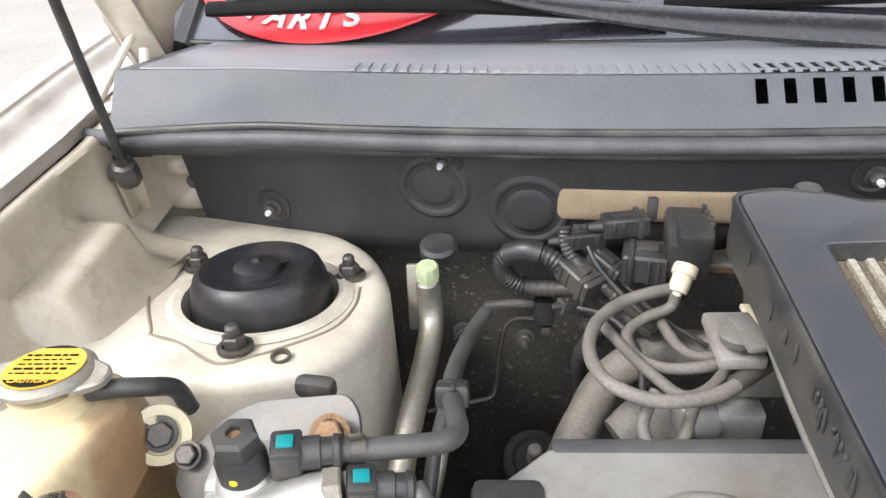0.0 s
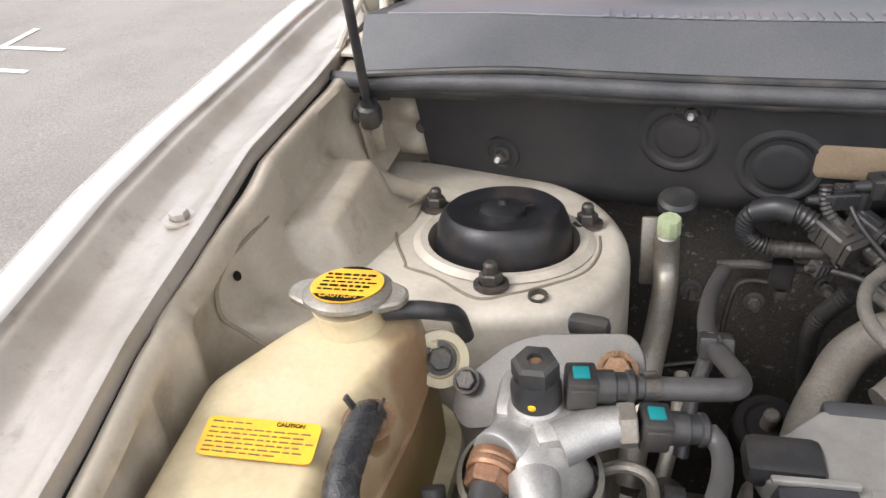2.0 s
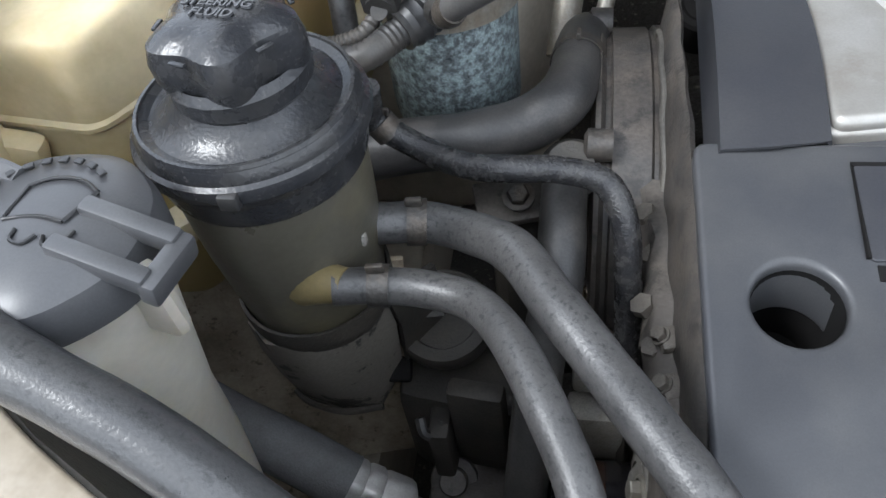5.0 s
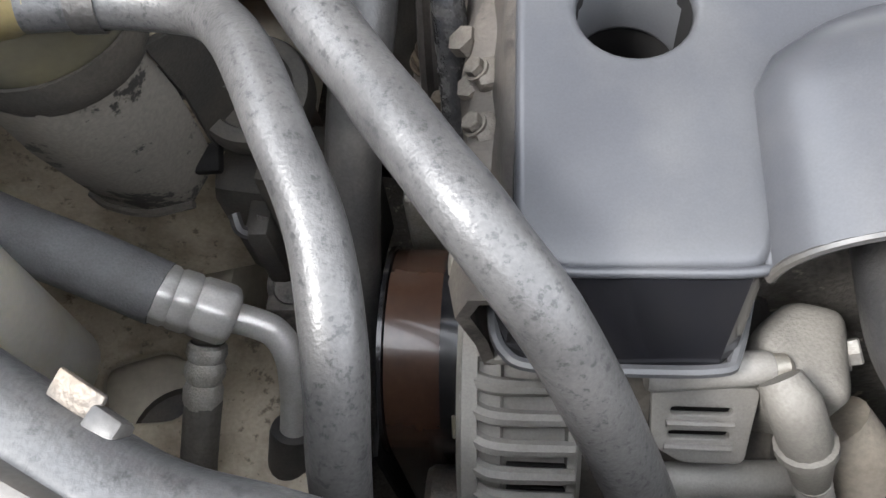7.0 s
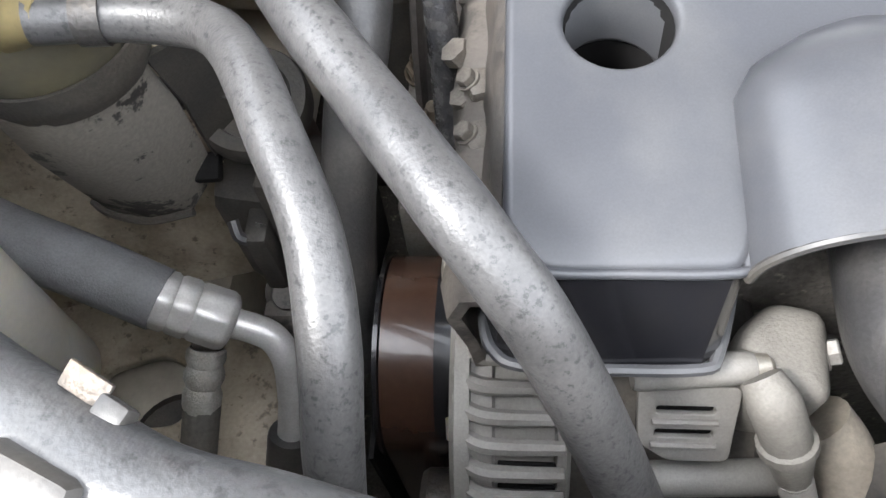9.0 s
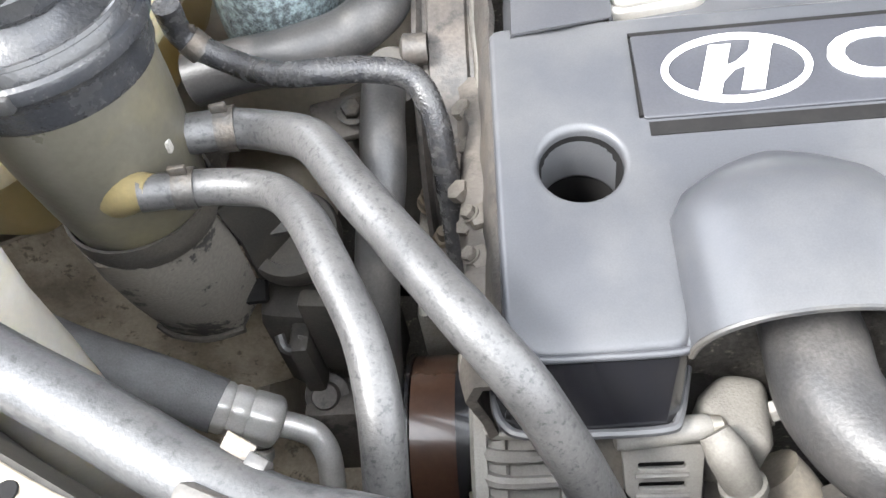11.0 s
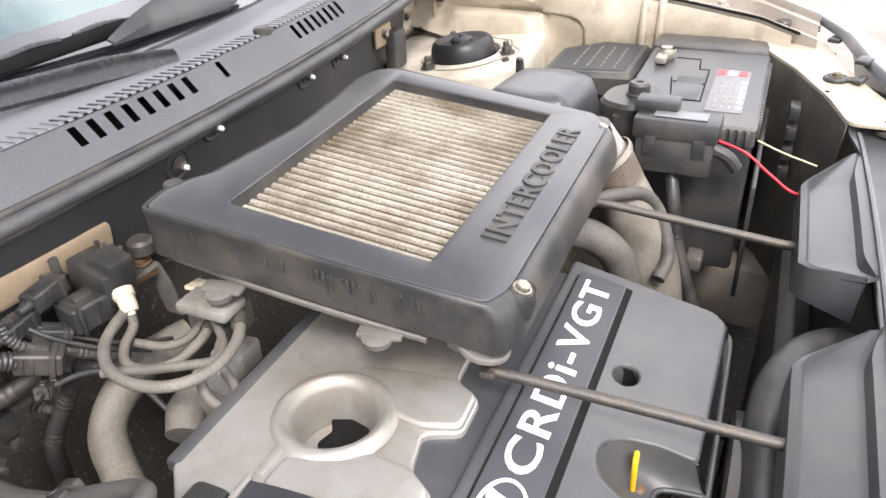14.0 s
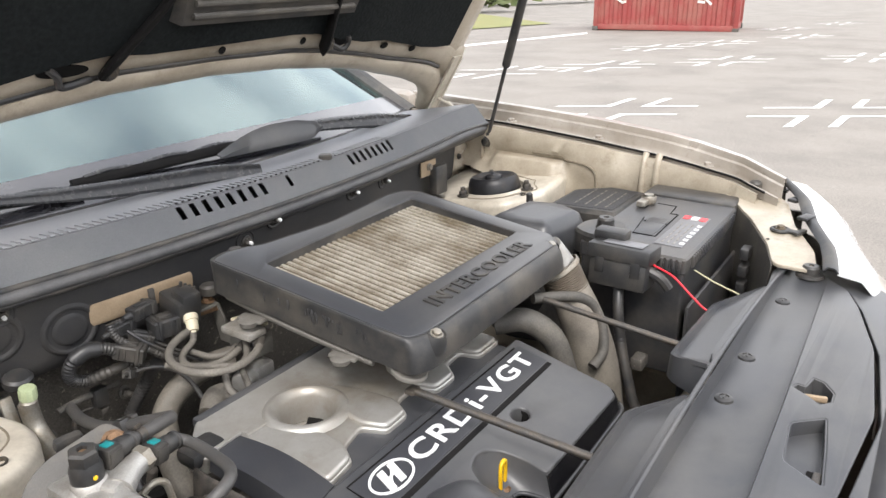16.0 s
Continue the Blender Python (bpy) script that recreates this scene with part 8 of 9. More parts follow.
part("top", plate([round_loop(so, 0.012, 4), *slot_h], -0.005, 0.0, 0.0015, sup_z, 2), "cover", sp, "smooth grey top")
part("ridge", tube([(x, -0.142, sup_z(x, -0.142) + 0.0005) for x in (-0.4, -0.3, -0.15, 0, 0.15, 0.3, 0.39)], 0.003, 8), "cover", sp)
for xa, xb, ra, rb in ((0.024, 0.33, 0.03, 0.08), (-0.3, -0.05, 0.06, 0.035)):
    rows = []
    for k in range(26):
        x = xa + (xb - xa) * k / 25
        e = max(0, min(1, (x - xa) / ra, (xb - x) / rb))
        reach = 0.008 + 0.05 * e
        rows.append([(x, -0.1405, sup_z(x, -0.14) - 0.002), (x, -0.14 + reach * 0.16, sup_z(x, -0.14) - 0.004), (x, -0.14 + reach * 0.2, sup_z(x, -0.14) - 0.006 - 0.012 * e), (x, -0.14 + reach * 0.84, sup_z(x, -0.14) - 0.008 - 0.02 * e), (x, -0.14 + reach * 0.9, sup_z(x, -0.14) - 0.007 - 0.014 * e), (x, -0.14 + reach, sup_z(x, -0.14) - 0.008 - 0.016 * e), (x, -0.14 + reach + 0.002, sup_z(x, -0.14) - 0.055)])
    part("rear_flap", sheet(rows, 0.003), "cover", sp, "sloping rear flap", smooth=50)
for x, y in ((0.049, -0.169), (-0.052, -0.17), (-0.25, -0.17), (0.25, -0.17)):
    c = part("push_clip", lathe([(0.0095, 0), (0.009, 0.0025), (0.005, 0.004), (0.0045, 0.003), (0, 0.003)], (x, y, sup_z(x, y)), (0, 0, 1), 22), "black", sp)
    part("clip_cross", box((x, y, sup_z(x, y) + 0.004), (0.007, 0.0015, 0.001)), "black", c)
for s in (-1, 1):
    part("bumper_stop", lathe([(0.02, 0), (0.019, 0.004), (0.0125, 0.005), (0.0125, 0.014), (0.01, 0.017), (0.004, 0.017), (0.004, 0.013), (0, 0.013)], (s * 0.412, -0.18, sup_z(0.412, -0.18)), (0, 0, 1), 26), "black", sp, "round rubber hood stop")
    for x, y in ((0.44, -0.145), (0.43, -0.17)):
        part("cover_bolt", bolt((s * x, y, sup_z(x, y)), (0, 0, 1), 0.006, 0.004, 1.5), "iron", sp)
part("front_pad", plate([round_loop([(0.455, -0.15), (0.43, -0.206), (0.37, -0.241), (0.3, -0.261), (0.16, -0.291), (0, -0.306), (-0.16, -0.291), (-0.3, -0.261), (-0.37, -0.241), (-0.43, -0.206), (-0.455, -0.15), (-0.5, -0.15), (-0.5, -0.245), (-0.42, -0.285), (-0.33, -0.311), (-0.16, -0.335), (0, -0.345), (0.16, -0.335), (0.33, -0.311), (0.42, -0.285), (0.5, -0.245), (0.5, -0.15)], 0.006)], -0.02, -0.006, 0.002, sup_z), "cover", sp)
lt = thing("hood_latch", (0.005, -0.245, 0.93), "rusty steel hood latch showing through the cover", "hood latch")
part("latch_plate", box((0.006, -0.244, 0.932), (0.026, 0.02, 0.012), 0.002), "iron", lt)
part("striker", tube([(0.0, -0.256, 0.938), (0.006, -0.245, 0.941), (0.012, -0.236, 0.938)], 0.003, 8), "rust", lt)
part("hook", box((0.012, -0.246, 0.944), (0.005, 0.022, 0.006), 0.001, (0, 0, 15)), "tan", lt)
part("lower_hook", box((-0.122, -0.268, 0.938), (0.018, 0.008, 0.008), 0.002), "iron", lt)
rad = thing("radiator", (0, -0.1, 0.6), "black radiator fan shroud below the front panel", "radiator")
part("shroud", box((0.02, -0.1, 0.6), (0.7, 0.045, 0.38), 0.02), "black", rad)
part("fan_ring", lathe([(0.13, -0.015), (0.14, -0.012), (0.14, 0.012), (0.13, 0.015)], (-0.13, -0.065, 0.72), (0, 1, 0), 48), "black", rad)
for k in range(7):
    a = radians(51.4 * k)
    part("fan_blade", box((-0.13 + 0.07 * math.cos(a), -0.06, 0.72 + 0.07 * math.sin(a)), (0.11, 0.004, 0.04), 0.002, (25, -math.degrees(a), 0)), "black", rad)

# ---- battery ----
bat = thing("battery", (0.45, 0.06, 0.77), "dark grey car battery with red and white label", "battery")
part("case", stack(rect(0.3, 0.595, -0.025, 0.14, 0.006), [(0.76, 0.003), (0.765, 0), (0.93, 0), (0.932, 0.002)]), "battery", bat)
part("lid", stack(rect(0.298, 0.597, -0.027, 0.142, 0.006), [(0.93, 0.002), (0.932, 0), (0.952, 0), (0.955, 0.003)]), "battery", bat)
for k in range(26):
    part("lid_tooth", box((0.33 + 0.0095 * k, -0.0285, 0.942), (0.005, 0.005, 0.02), 0.0012), "battery", bat)
for k in range(5):
    part("lid_tooth", box((0.2965, -0.018 + 0.009 * k, 0.942), (0.005, 0.005, 0.02), 0.0012), "battery", bat)
for seam in ([(0.458, 0.094), (0.372, 0.082), (0.373, 0.046), (0.503, 0.049), (0.501, 0.062), (0.548, 0.066), (0.55, 0.1)], [(0.44, 0.047), (0.443, 0.09)]):
    part("lid_groove", tube([(x, y, 0.9551) for x, y in seam], 0.0011, 6, smooth=False), "ink", bat)
part("vent_panel", box((0.42, 0.068, 0.9553), (0.09, 0.034, 0.0014), 0.0005), "battery", bat)
part("info_label", box((0.425, 0.016, 0.9555), (0.165, 0.044, 0.001), 0.0003), "greypatch", bat, "grey printed label")
for y, mat in ((0.031, "red"), (0.017, "letters"), (0.003, "red")):
    part("print_mark", box((0.494, y, 0.9563), (0.019, 0.011, 0.0008), 0), mat, bat, "printed mark")
for k in range(6):
    part("print_bar", box((0.36 + 0.019 * k, -0.001, 0.9563), (0.009, 0.007, 0.0008), 0), "letters", bat)
    for j in range(3):
        part("print_bar", box((0.358 + 0.019 * k, 0.01 + 0.009 * j, 0.9563), (0.013 - 0.002 * ((k + j) % 3), 0.002, 0.0008), 0), "dull", bat)
part("terminal", lathe([(0.009, 0), (0.0085, 0.018), (0, 0.018)], (0.54, 0.115, 0.955), (0, 0, 1), 18), "zinc", bat)
part("terminal_clamp", merged(lathe([(0.0125, 0.002), (0.0135, 0.004), (0.0135, 0.014), (0.0125, 0.016)], (0.54, 0.115, 0.955), (0, 0, 1), 20), box((0.52, 0.118, 0.962), (0.03, 0.016, 0.01), 0.002)), "zinc", bat)
part("holding_bar", box((0.63, 0.06, 0.945), (0.07, 0.17, 0.03), 0.008), "black", bat, "black side tray cover")
tc = thing("terminal_cover", (0.34, 0.11, 0.94), "round black plastic terminal cover with a knob", "terminal cover")
part("cover_body", stack(round_loop([(0.294, 0.125), (0.305, 0.09), (0.35, 0.08), (0.385, 0.1), (0.39, 0.135), (0.365, 0.16), (0.315, 0.165)], 0.02, 4), [(0.93, 0.001), (0.934, 0), (0.962, 0), (0.967, 0.004)]), "black", tc)
part("knob", lathe([(0.016, 0.0), (0.016, 0.004), (0.0135, 0.006), (0.0135, 0.016), (0.011, 0.019), (0.005, 0.019), (0.004, 0.016), (0, 0.016)], (0.343, 0.118, 0.965), (0, 0, 1), 26), "black", tc)
part("knob_mark", lathe([(0.0035, 0.0165), (0, 0.017)], (0.343, 0.118, 0.965), (0, 0, 1), 10), "rust", tc)
rb = thing("fusible_link_box", (0.265, 0.06, 0.91), "black relay box hung beside the battery", "relay box")
part("box_lid", box((0.268, 0.058, 0.962), (0.056, 0.096, 0.024), 0.004, (0, 5, 0)), "black", rb)
part("box_body", box((0.266, 0.058, 0.932), (0.05, 0.088, 0.045), 0.004, (0, 5, 0)), "black", rb)
part("box_top_step", box((0.288, 0.085, 0.978), (0.03, 0.05, 0.016), 0.004), "black", rb)
for y in (0.03, 0.085):
    part("box_latch", box((0.241, y, 0.945), (0.004, 0.014, 0.024), 0.001), "black", rb)
part("lid_label", box((0.266, 0.055, 0.9755), (0.03, 0.06, 0.001), 0.0003, (0, 5, 0)), "greypatch", rb)
part("wire_boot", tube([(0.265, 0.02, 0.94), (0.268, 0.0, 0.93), (0.272, -0.012, 0.915)], 0.008, 10), "black", rb)
solo("red_cable", tube([(0.27, 0.012, 0.948), (0.262, -0.02, 0.94), (0.255, -0.05, 0.92), (0.25, -0.075, 0.905), (0.25, -0.095, 0.905)], 0.0016, 8), "redwire", (0.26, -0.03, 0.93), "thin bright red wire sagging beside the battery", "cable", smooth=60)
solo("pale_cable", tube([(0.34, -0.03, 0.925), (0.335, -0.06, 0.915), (0.33, -0.1, 0.905)], 0.0013, 8), "creamwire", (0.335, -0.06, 0.91), "thin pale yellow wire beside the battery", "cable", smooth=60)
hb = thing("battery_harness", (0.24, 0.04, 0.83), "black taped battery harness hanging down", "wiring")
part("harness_body", tube([(0.262, 0.06, 0.915), (0.24, 0.05, 0.88), (0.235, 0.04, 0.83), (0.22, 0.02, 0.78), (0.21, 0.0, 0.74), (0.215, -0.03, 0.71)], 0.0085, 12, 8, ribs=0.1, pitch=0.006), "black", hb)
part("harness_clip", box((0.262, 0.018, 0.79), (0.03, 0.02, 0.02), 0.004), "deep", hb)
part("tray_wall", box((0.45, -0.035, 0.8), (0.3, 0.006, 0.16), 0.002), "battery", bat)
for z in (0.86, 0.83, 0.8, 0.77):
    solo("loom_clip", box((0.5, -0.07, z + 0.05), (0.03, 0.015, 0.02), 0.003), "black", (0.5, -0.07, z + 0.04), "black clip of the headlamp wiring", "clip", "headlamp loom clips")

# ---- fuse box, air box ----
fb = thing("fuse_box", (0.61, 0.22, 0.87), "black fuse box with a worn printed lid", "fuse box")
fo = round_loop([(0.474, 0.288), (0.596, 0.288), (0.654, 0.228), (0.648, 0.152), (0.488, 0.154)], 0.009)
part("base", stack(fo, [(0.85, 0.004), (0.915, 0.002)]), "black", fb)
part("lid", stack(fo, [(0.908, 0.0), (0.912, -0.003), (0.936, -0.001), (0.943, 0.006)]), "black", fb)
part("lid_plate", plate([round_loop([(0.488, 0.276), (0.592, 0.276), (0.642, 0.224), (0.636, 0.166), (0.502, 0.168)], 0.005)], 0.9432, 0.9438), "panel", fb)
for k in range(6):
    for j in range(4):
        part("print_bar", box((0.516 + 0.019 * k, 0.185 + 0.02 * j, 0.9442), (0.012, 0.003, 0.0006)), "taupe", fb)
af = thing("air_filter_box", (0.36, 0.26, 0.85), "dark grey plastic air filter housing", "air filter box")
ao = round_loop([(0.3, 0.195), (0.42, 0.18), (0.45, 0.24), (0.43, 0.31), (0.31, 0.325), (0.285, 0.27)], 0.02)
part("lower_body", stack(ao, [(0.75, 0.01), (0.9, 0.004)]), "black", af)
part("lid", stack(ao, [(0.895, 0.0), (0.9, -0.003), (0.94, 0.002), (0.958, 0.01), (0.964, 0.02)], lambda x, y, z: 0.0), "cover", af, "smooth grey lid", smooth=60)
part("breather_pin", lathe([(0.007, 0), (0.006, 0.03), (0.004, 0.032), (0, 0.032)], (0.455, 0.312, 0.935), (-0.1, 0, 1), 14), "black", af)
part("intake_snorkel", tube([(0.3, 0.26, 0.9), (0.25, 0.25, 0.88), (0.22, 0.2, 0.85)], 0.04, 18), "black", af)

# ---- wiring and hoses behind the engine ----
cn = thing("solenoid_valve", (-0.226, 0.465, 0.92), "black solenoid valve with an ivory hose nozzle", "solenoid valve")
part("valve_body", box((-0.213, 0.468, 0.958), (0.032, 0.05, 0.034), 0.004, (8, 0, -8)), "black", cn)
for k in range(4):
    part("valve_rib", box((-0.2, 0.452 + 0.009 * k, 0.976), (0.004, 0.004, 0.018), 0.001, (8, 0, -8)), "black", cn)
part("lock_lever", box((-0.236, 0.49, 0.976), (0.008, 0.006, 0.02), 0.002), "black", cn)
plug("coil_plug", (-0.258, 0.482, 0.967), (0.036, 0.018, 0.016), (0, 0, 8), "black", cn)
part("valve_top", box((-0.211, 0.455, 0.968), (0.026, 0.03, 0.03), 0.004, (8, 0, -8)), "black", cn)
plug("valve_block", (-0.244, 0.462, 0.945), (0.034, 0.03, 0.024), (0, 0, 168), "black", cn)
part("nozzle", merged(lathe([(0, 0), (0.0085, 0), (0.0092, 0.001), (0.0092, 0.008), (0.008, 0.009), (0, 0.009)], (-0.217, 0.444, 0.953), (-0.35, -0.6, -0.65), 20), tube([(-0.22, 0.439, 0.948), (-0.223, 0.434, 0.942), (-0.225, 0.431, 0.938)], [0.0076, 0.0076, 0.0068], 14), tube([(-0.225, 0.431, 0.938), (-0.226, 0.429, 0.935)], [0.0038, 0.0034], 10, smooth=False)), "ivory", cn, "ivory plastic nozzle")
part("mount_plate", box((-0.185, 0.46, 0.945), (0.04, 0.02, 0.01), 0.002, (0, 0, -10)), "rust", cn)
part("knob", lathe([(0.012, 0), (0.012, 0.01), (0.009, 0.013), (0, 0.013)], (-0.175, 0.455, 0.965), (0, 0, 1), 20), "black", cn)
plug("side_plug", (-0.29, 0.48, 0.956), (0.034, 0.015, 0.013), (0, 0, 8), "black", cn)
LOOPS = (
    [(-0.226, 0.436, 0.938), (-0.245, 0.43, 0.938), (-0.268, 0.418, 0.938), (-0.288, 0.395, 0.938), (-0.296, 0.365, 0.938), (-0.29, 0.338, 0.938), (-0.272, 0.322, 0.937), (-0.248, 0.318, 0.936), (-0.218, 0.325, 0.937), (-0.19, 0.345, 0.94)],
    [(-0.226, 0.43, 0.937), (-0.23, 0.428, 0.926), (-0.25, 0.42, 0.922), (-0.264, 0.405, 0.92), (-0.262, 0.385, 0.918), (-0.245, 0.37, 0.918), (-0.218, 0.366, 0.922), (-0.19, 0.372, 0.928)],
    [(-0.28, 0.415, 0.92), (-0.268, 0.385, 0.922), (-0.255, 0.355, 0.925), (-0.24, 0.335, 0.925), (-0.222, 0.34, 0.926), (-0.2, 0.365, 0.93), (-0.185, 0.39, 0.932)],
    [(-0.236, 0.425, 0.915), (-0.228, 0.4, 0.912), (-0.215, 0.385, 0.915), (-0.195, 0.385, 0.92), (-0.175, 0.395, 0.925)],
    [(-0.255, 0.34, 0.925), (-0.265, 0.325, 0.91), (-0.258, 0.315, 0.898), (-0.24, 0.32, 0.9), (-0.225, 0.345, 0.915), (-0.19, 0.355, 0.93)],
)
for pts, r in zip(LOOPS, (0.0047, 0.0043, 0.0042, 0.004, 0.0042)):
    t = thing("vacuum_line", pts[len(pts) // 2], "dusty grey rubber vacuum line looping behind the engine", "hose", "vacuum lines")
    part("hose_body", tube(pts, r, 12, 8, wobble=0.06), "taupe", t, smooth=60)
    a, b = Vector(pts[-2]), Vector(pts[-1])
    part("end_sleeve", tube([tuple(a.lerp(b, 0.3)), tuple(b + (b - a) * 0.2)], r * 1.3, 12, smooth=False), "black", t, "black push-on sleeve")
vm = thing("vacuum_manifold", (-0.18, 0.36, 0.91), "small alloy valve block beneath the intercooler edge", "valve")
part("manifold_block", box((-0.185, 0.372, 0.925), (0.03, 0.05, 0.03), 0.004), "dustcast", vm)
part("alloy_body", merged(lathe([(0.012, 0), (0.014, 0.003), (0.014, 0.02), (0.011, 0.024), (0, 0.024)], (-0.215, 0.345, 0.895), (-1, -0.3, 0.1), 18), box((-0.2, 0.35, 0.895), (0.034, 0.03, 0.024), 0.004)), "alloy", vm)
part("plate", box((-0.178, 0.38, 0.945), (0.02, 0.045, 0.004), 0.001, (0, 12, 5)), "ivory", vm)
hose("bypass_hose", [(-0.318, 0.35, 0.77), (-0.307, 0.39, 0.8), (-0.287, 0.428, 0.815), (-0.268, 0.4535, 0.83), (-0.242, 0.4574, 0.851), (-0.206, 0.447, 0.87), (-0.17, 0.43, 0.875)], 0.0165, "thick dusty tan coolant hose behind the engine", "tanhose")
hose("heater_hose", [(-0.275, 0.35, 0.87), (-0.25, 0.36, 0.88), (-0.215, 0.33, 0.865), (-0.19, 0.31, 0.84)], 0.016, "short thick dusty hose beside the alloy valve", "taupe")
lm = thing("main_harness", (-0.33, 0.52, 0.88), "ribbed black wiring harness arching off the bulkhead", "wiring")
part("arch_sleeve", tube([(-0.288, 0.485, 0.904), (-0.316, 0.492, 0.901), (-0.336, 0.499, 0.899), (-0.35, 0.5, 0.908), (-0.354, 0.496, 0.922), (-0.349, 0.49, 0.936), (-0.334, 0.485, 0.943), (-0.316, 0.479, 0.94), (-0.304, 0.474, 0.933)], 0.0082, 14, 8, ribs=0.13, pitch=0.0046), "black", lm)
part("tape_wrap", tube([(-0.349, 0.49, 0.936), (-0.334, 0.485, 0.943), (-0.322, 0.481, 0.9415)], 0.0094, 14, 6, wobble=0.12), "black", lm, "black tape wrapping")
plug("plug", (-0.293, 0.464, 0.93), (0.036, 0.021, 0.019), (0, 14, -52), "black", lm)
plug("plug", (-0.272, 0.47, 0.938), (0.03, 0.016, 0.015), (0, 22, -40), "black", lm)
part("low_sleeve", tube([(-0.285, 0.485, 0.903), (-0.272, 0.476, 0.898), (-0.255, 0.462, 0.892), (-0.235, 0.45, 0.885)], 0.0062, 12, 8, ribs=0.14, pitch=0.005), "black", lm)
part("thin_sleeve", tube([(-0.305, 0.478, 0.968), (-0.304, 0.474, 0.955), (-0.296, 0.468, 0.942), (-0.273, 0.455, 0.925), (-0.25, 0.445, 0.907), (-0.235, 0.435, 0.9)], 0.005, 10, 8, ribs=0.14, pitch=0.004), "black", lm)
part("drop_sleeve", tube([(-0.262, 0.462, 0.9), (-0.266, 0.482, 0.872), (-0.283, 0.508, 0.815), (-0.281, 0.52, 0.765), (-0.272, 0.536, 0.71)], 0.0085, 14, 8, ribs=0.1, pitch=0.005), "darkhose", lm, "dusty corrugated sleeve down the bulkhead")
bh = thing("brake_pipe", (-0.32, 0.52, 0.84), "thin dark brake pipe clipped to the bulkhead", "pipe")
part("upper_pipe", tube([(-0.37, 0.51, 0.87), (-0.33, 0.51, 0.872), (-0.29, 0.505, 0.872)], 0.0045, 10), "dusty", bh)
part("pipe_clip", merged(box((-0.318, 0.507, 0.866), (0.018, 0.014, 0.026), 0.003), box((-0.316, 0.507, 0.845), (0.01, 0.01, 0.01), 0.002)), "black", bh)
part("bent_pipe", tube([(-0.32, 0.512, 0.852), (-0.34, 0.514, 0.853), (-0.352, 0.512, 0.846), (-0.358, 0.505, 0.82), (-0.362, 0.495, 0.79), (-0.368, 0.488, 0.78), (-0.395, 0.482, 0.778), (-0.425, 0.47, 0.78)], 0.0028, 8), "iron", bh)
part("hidden_bracket", box((-0.285, 0.3, 0.82), (0.05, 0.06, 0.02), 0.004, (20, 0, 15)), "deep", eng)
part("lifting_eye", merged(lathe([(0.018, -0.003), (0.022, -0.002), (0.022, 0.002), (0.018, 0.003)], (-0.2, 0.318, 0.865), (0.2, -0.5, 0.8), 24), box((-0.225, 0.32, 0.86), (0.05, 0.02, 0.006), 0.002, (-30, 0, 0))), "tan", eng)
hose("loom_hose", [(-0.405, 0.3, 0.86), (-0.4, 0.32, 0.89), (-0.392, 0.335, 0.915), (-0.388, 0.345, 0.93)], 0.005, "thin rubber hose clipped to the fuel line", "rubber")
solo("hose_clip", box((-0.387, 0.336, 0.926), (0.022, 0.018, 0.016), 0.003, (-25, 0, 0)), "black", (-0.387, 0.336, 0.92), "black plastic clip joining two hoses", "clip")
# small wires and clutter behind the engine
WIRES = (
    [(-0.29, 0.485, 0.96), (-0.282, 0.465, 0.945), (-0.268, 0.452, 0.93), (-0.25, 0.44, 0.915), (-0.225, 0.42, 0.9)],
    [(-0.286, 0.486, 0.96), (-0.274, 0.468, 0.943), (-0.258, 0.455, 0.928), (-0.235, 0.44, 0.91), (-0.2, 0.42, 0.895)],
    [(-0.3, 0.46, 0.905), (-0.28, 0.452, 0.905), (-0.262, 0.44, 0.9), (-0.25, 0.42, 0.885), (-0.25, 0.39, 0.86)],
)
for pts, r in zip(WIRES, (0.0022, 0.002, 0.003)):
    t = thing("wire_lead", pts[2], "thin dusty wire lead hanging behind the engine", "wiring", "wire leads")
    part("lead", tube(pts, r, 8, 6), "black", t, smooth=60)
    plug("end_plug", pts[0], (r * 7, r * 4, r * 3.6), (0, 20, 30), "black", t)
vs_t = thing("vacuum_solenoid_bracket", (-0.17, 0.44, 0.93), "dusty folded steel bracket behind the intercooler", "bracket")
part("bracket_arm", sheet([[(-0.2, 0.47, 0.95), (-0.2, 0.45, 0.95)], [(-0.17, 0.465, 0.952), (-0.17, 0.445, 0.952)], [(-0.165, 0.462, 0.93), (-0.165, 0.442, 0.93)], [(-0.16, 0.46, 0.89), (-0.16, 0.44, 0.89)]], 0.003), "dustcast", vs_t)
part("bracket_bolt", bolt((-0.178, 0.457, 0.954), (0, 0, 1), 0.006, 0.006, 1.5), "rust", vs_t)
sg = thing("speed_sensor", (-0.33, 0.408, 0.79), "round dark sensor with a rusty stud behind the engine", "sensor")
part("sensor_body", lathe([(0, 0.0), (0.0, 0.004), (0.016, 0.004), (0.019, 0.006), (0.024, 0.006), (0.026, 0.003), (0.026, -0.03), (0, -0.03)], (-0.33, 0.408, 0.785), (0, -0.5, 1), 30), "ink", sg)
part("sensor_stud", lathe([(0.0065, 0), (0.006, 0.02), (0.0045, 0.022), (0, 0.022)], (-0.33, 0.406, 0.789), (0, -0.4, 1), 14), "umber", sg)
for k, (x, y, z) in enumerate(((-0.335, 0.515, 0.83), (-0.39, 0.5, 0.85), (-0.28, 0.515, 0.85))):
    solo("bulkhead_stud", bolt((x, y, z), (0, -1, 0.1), 0.006, 0.007, 1.5, 0.008), "plate", (x, y, z), "dusty steel stud and nut on the bulkhead", "nut", "bulkhead studs")
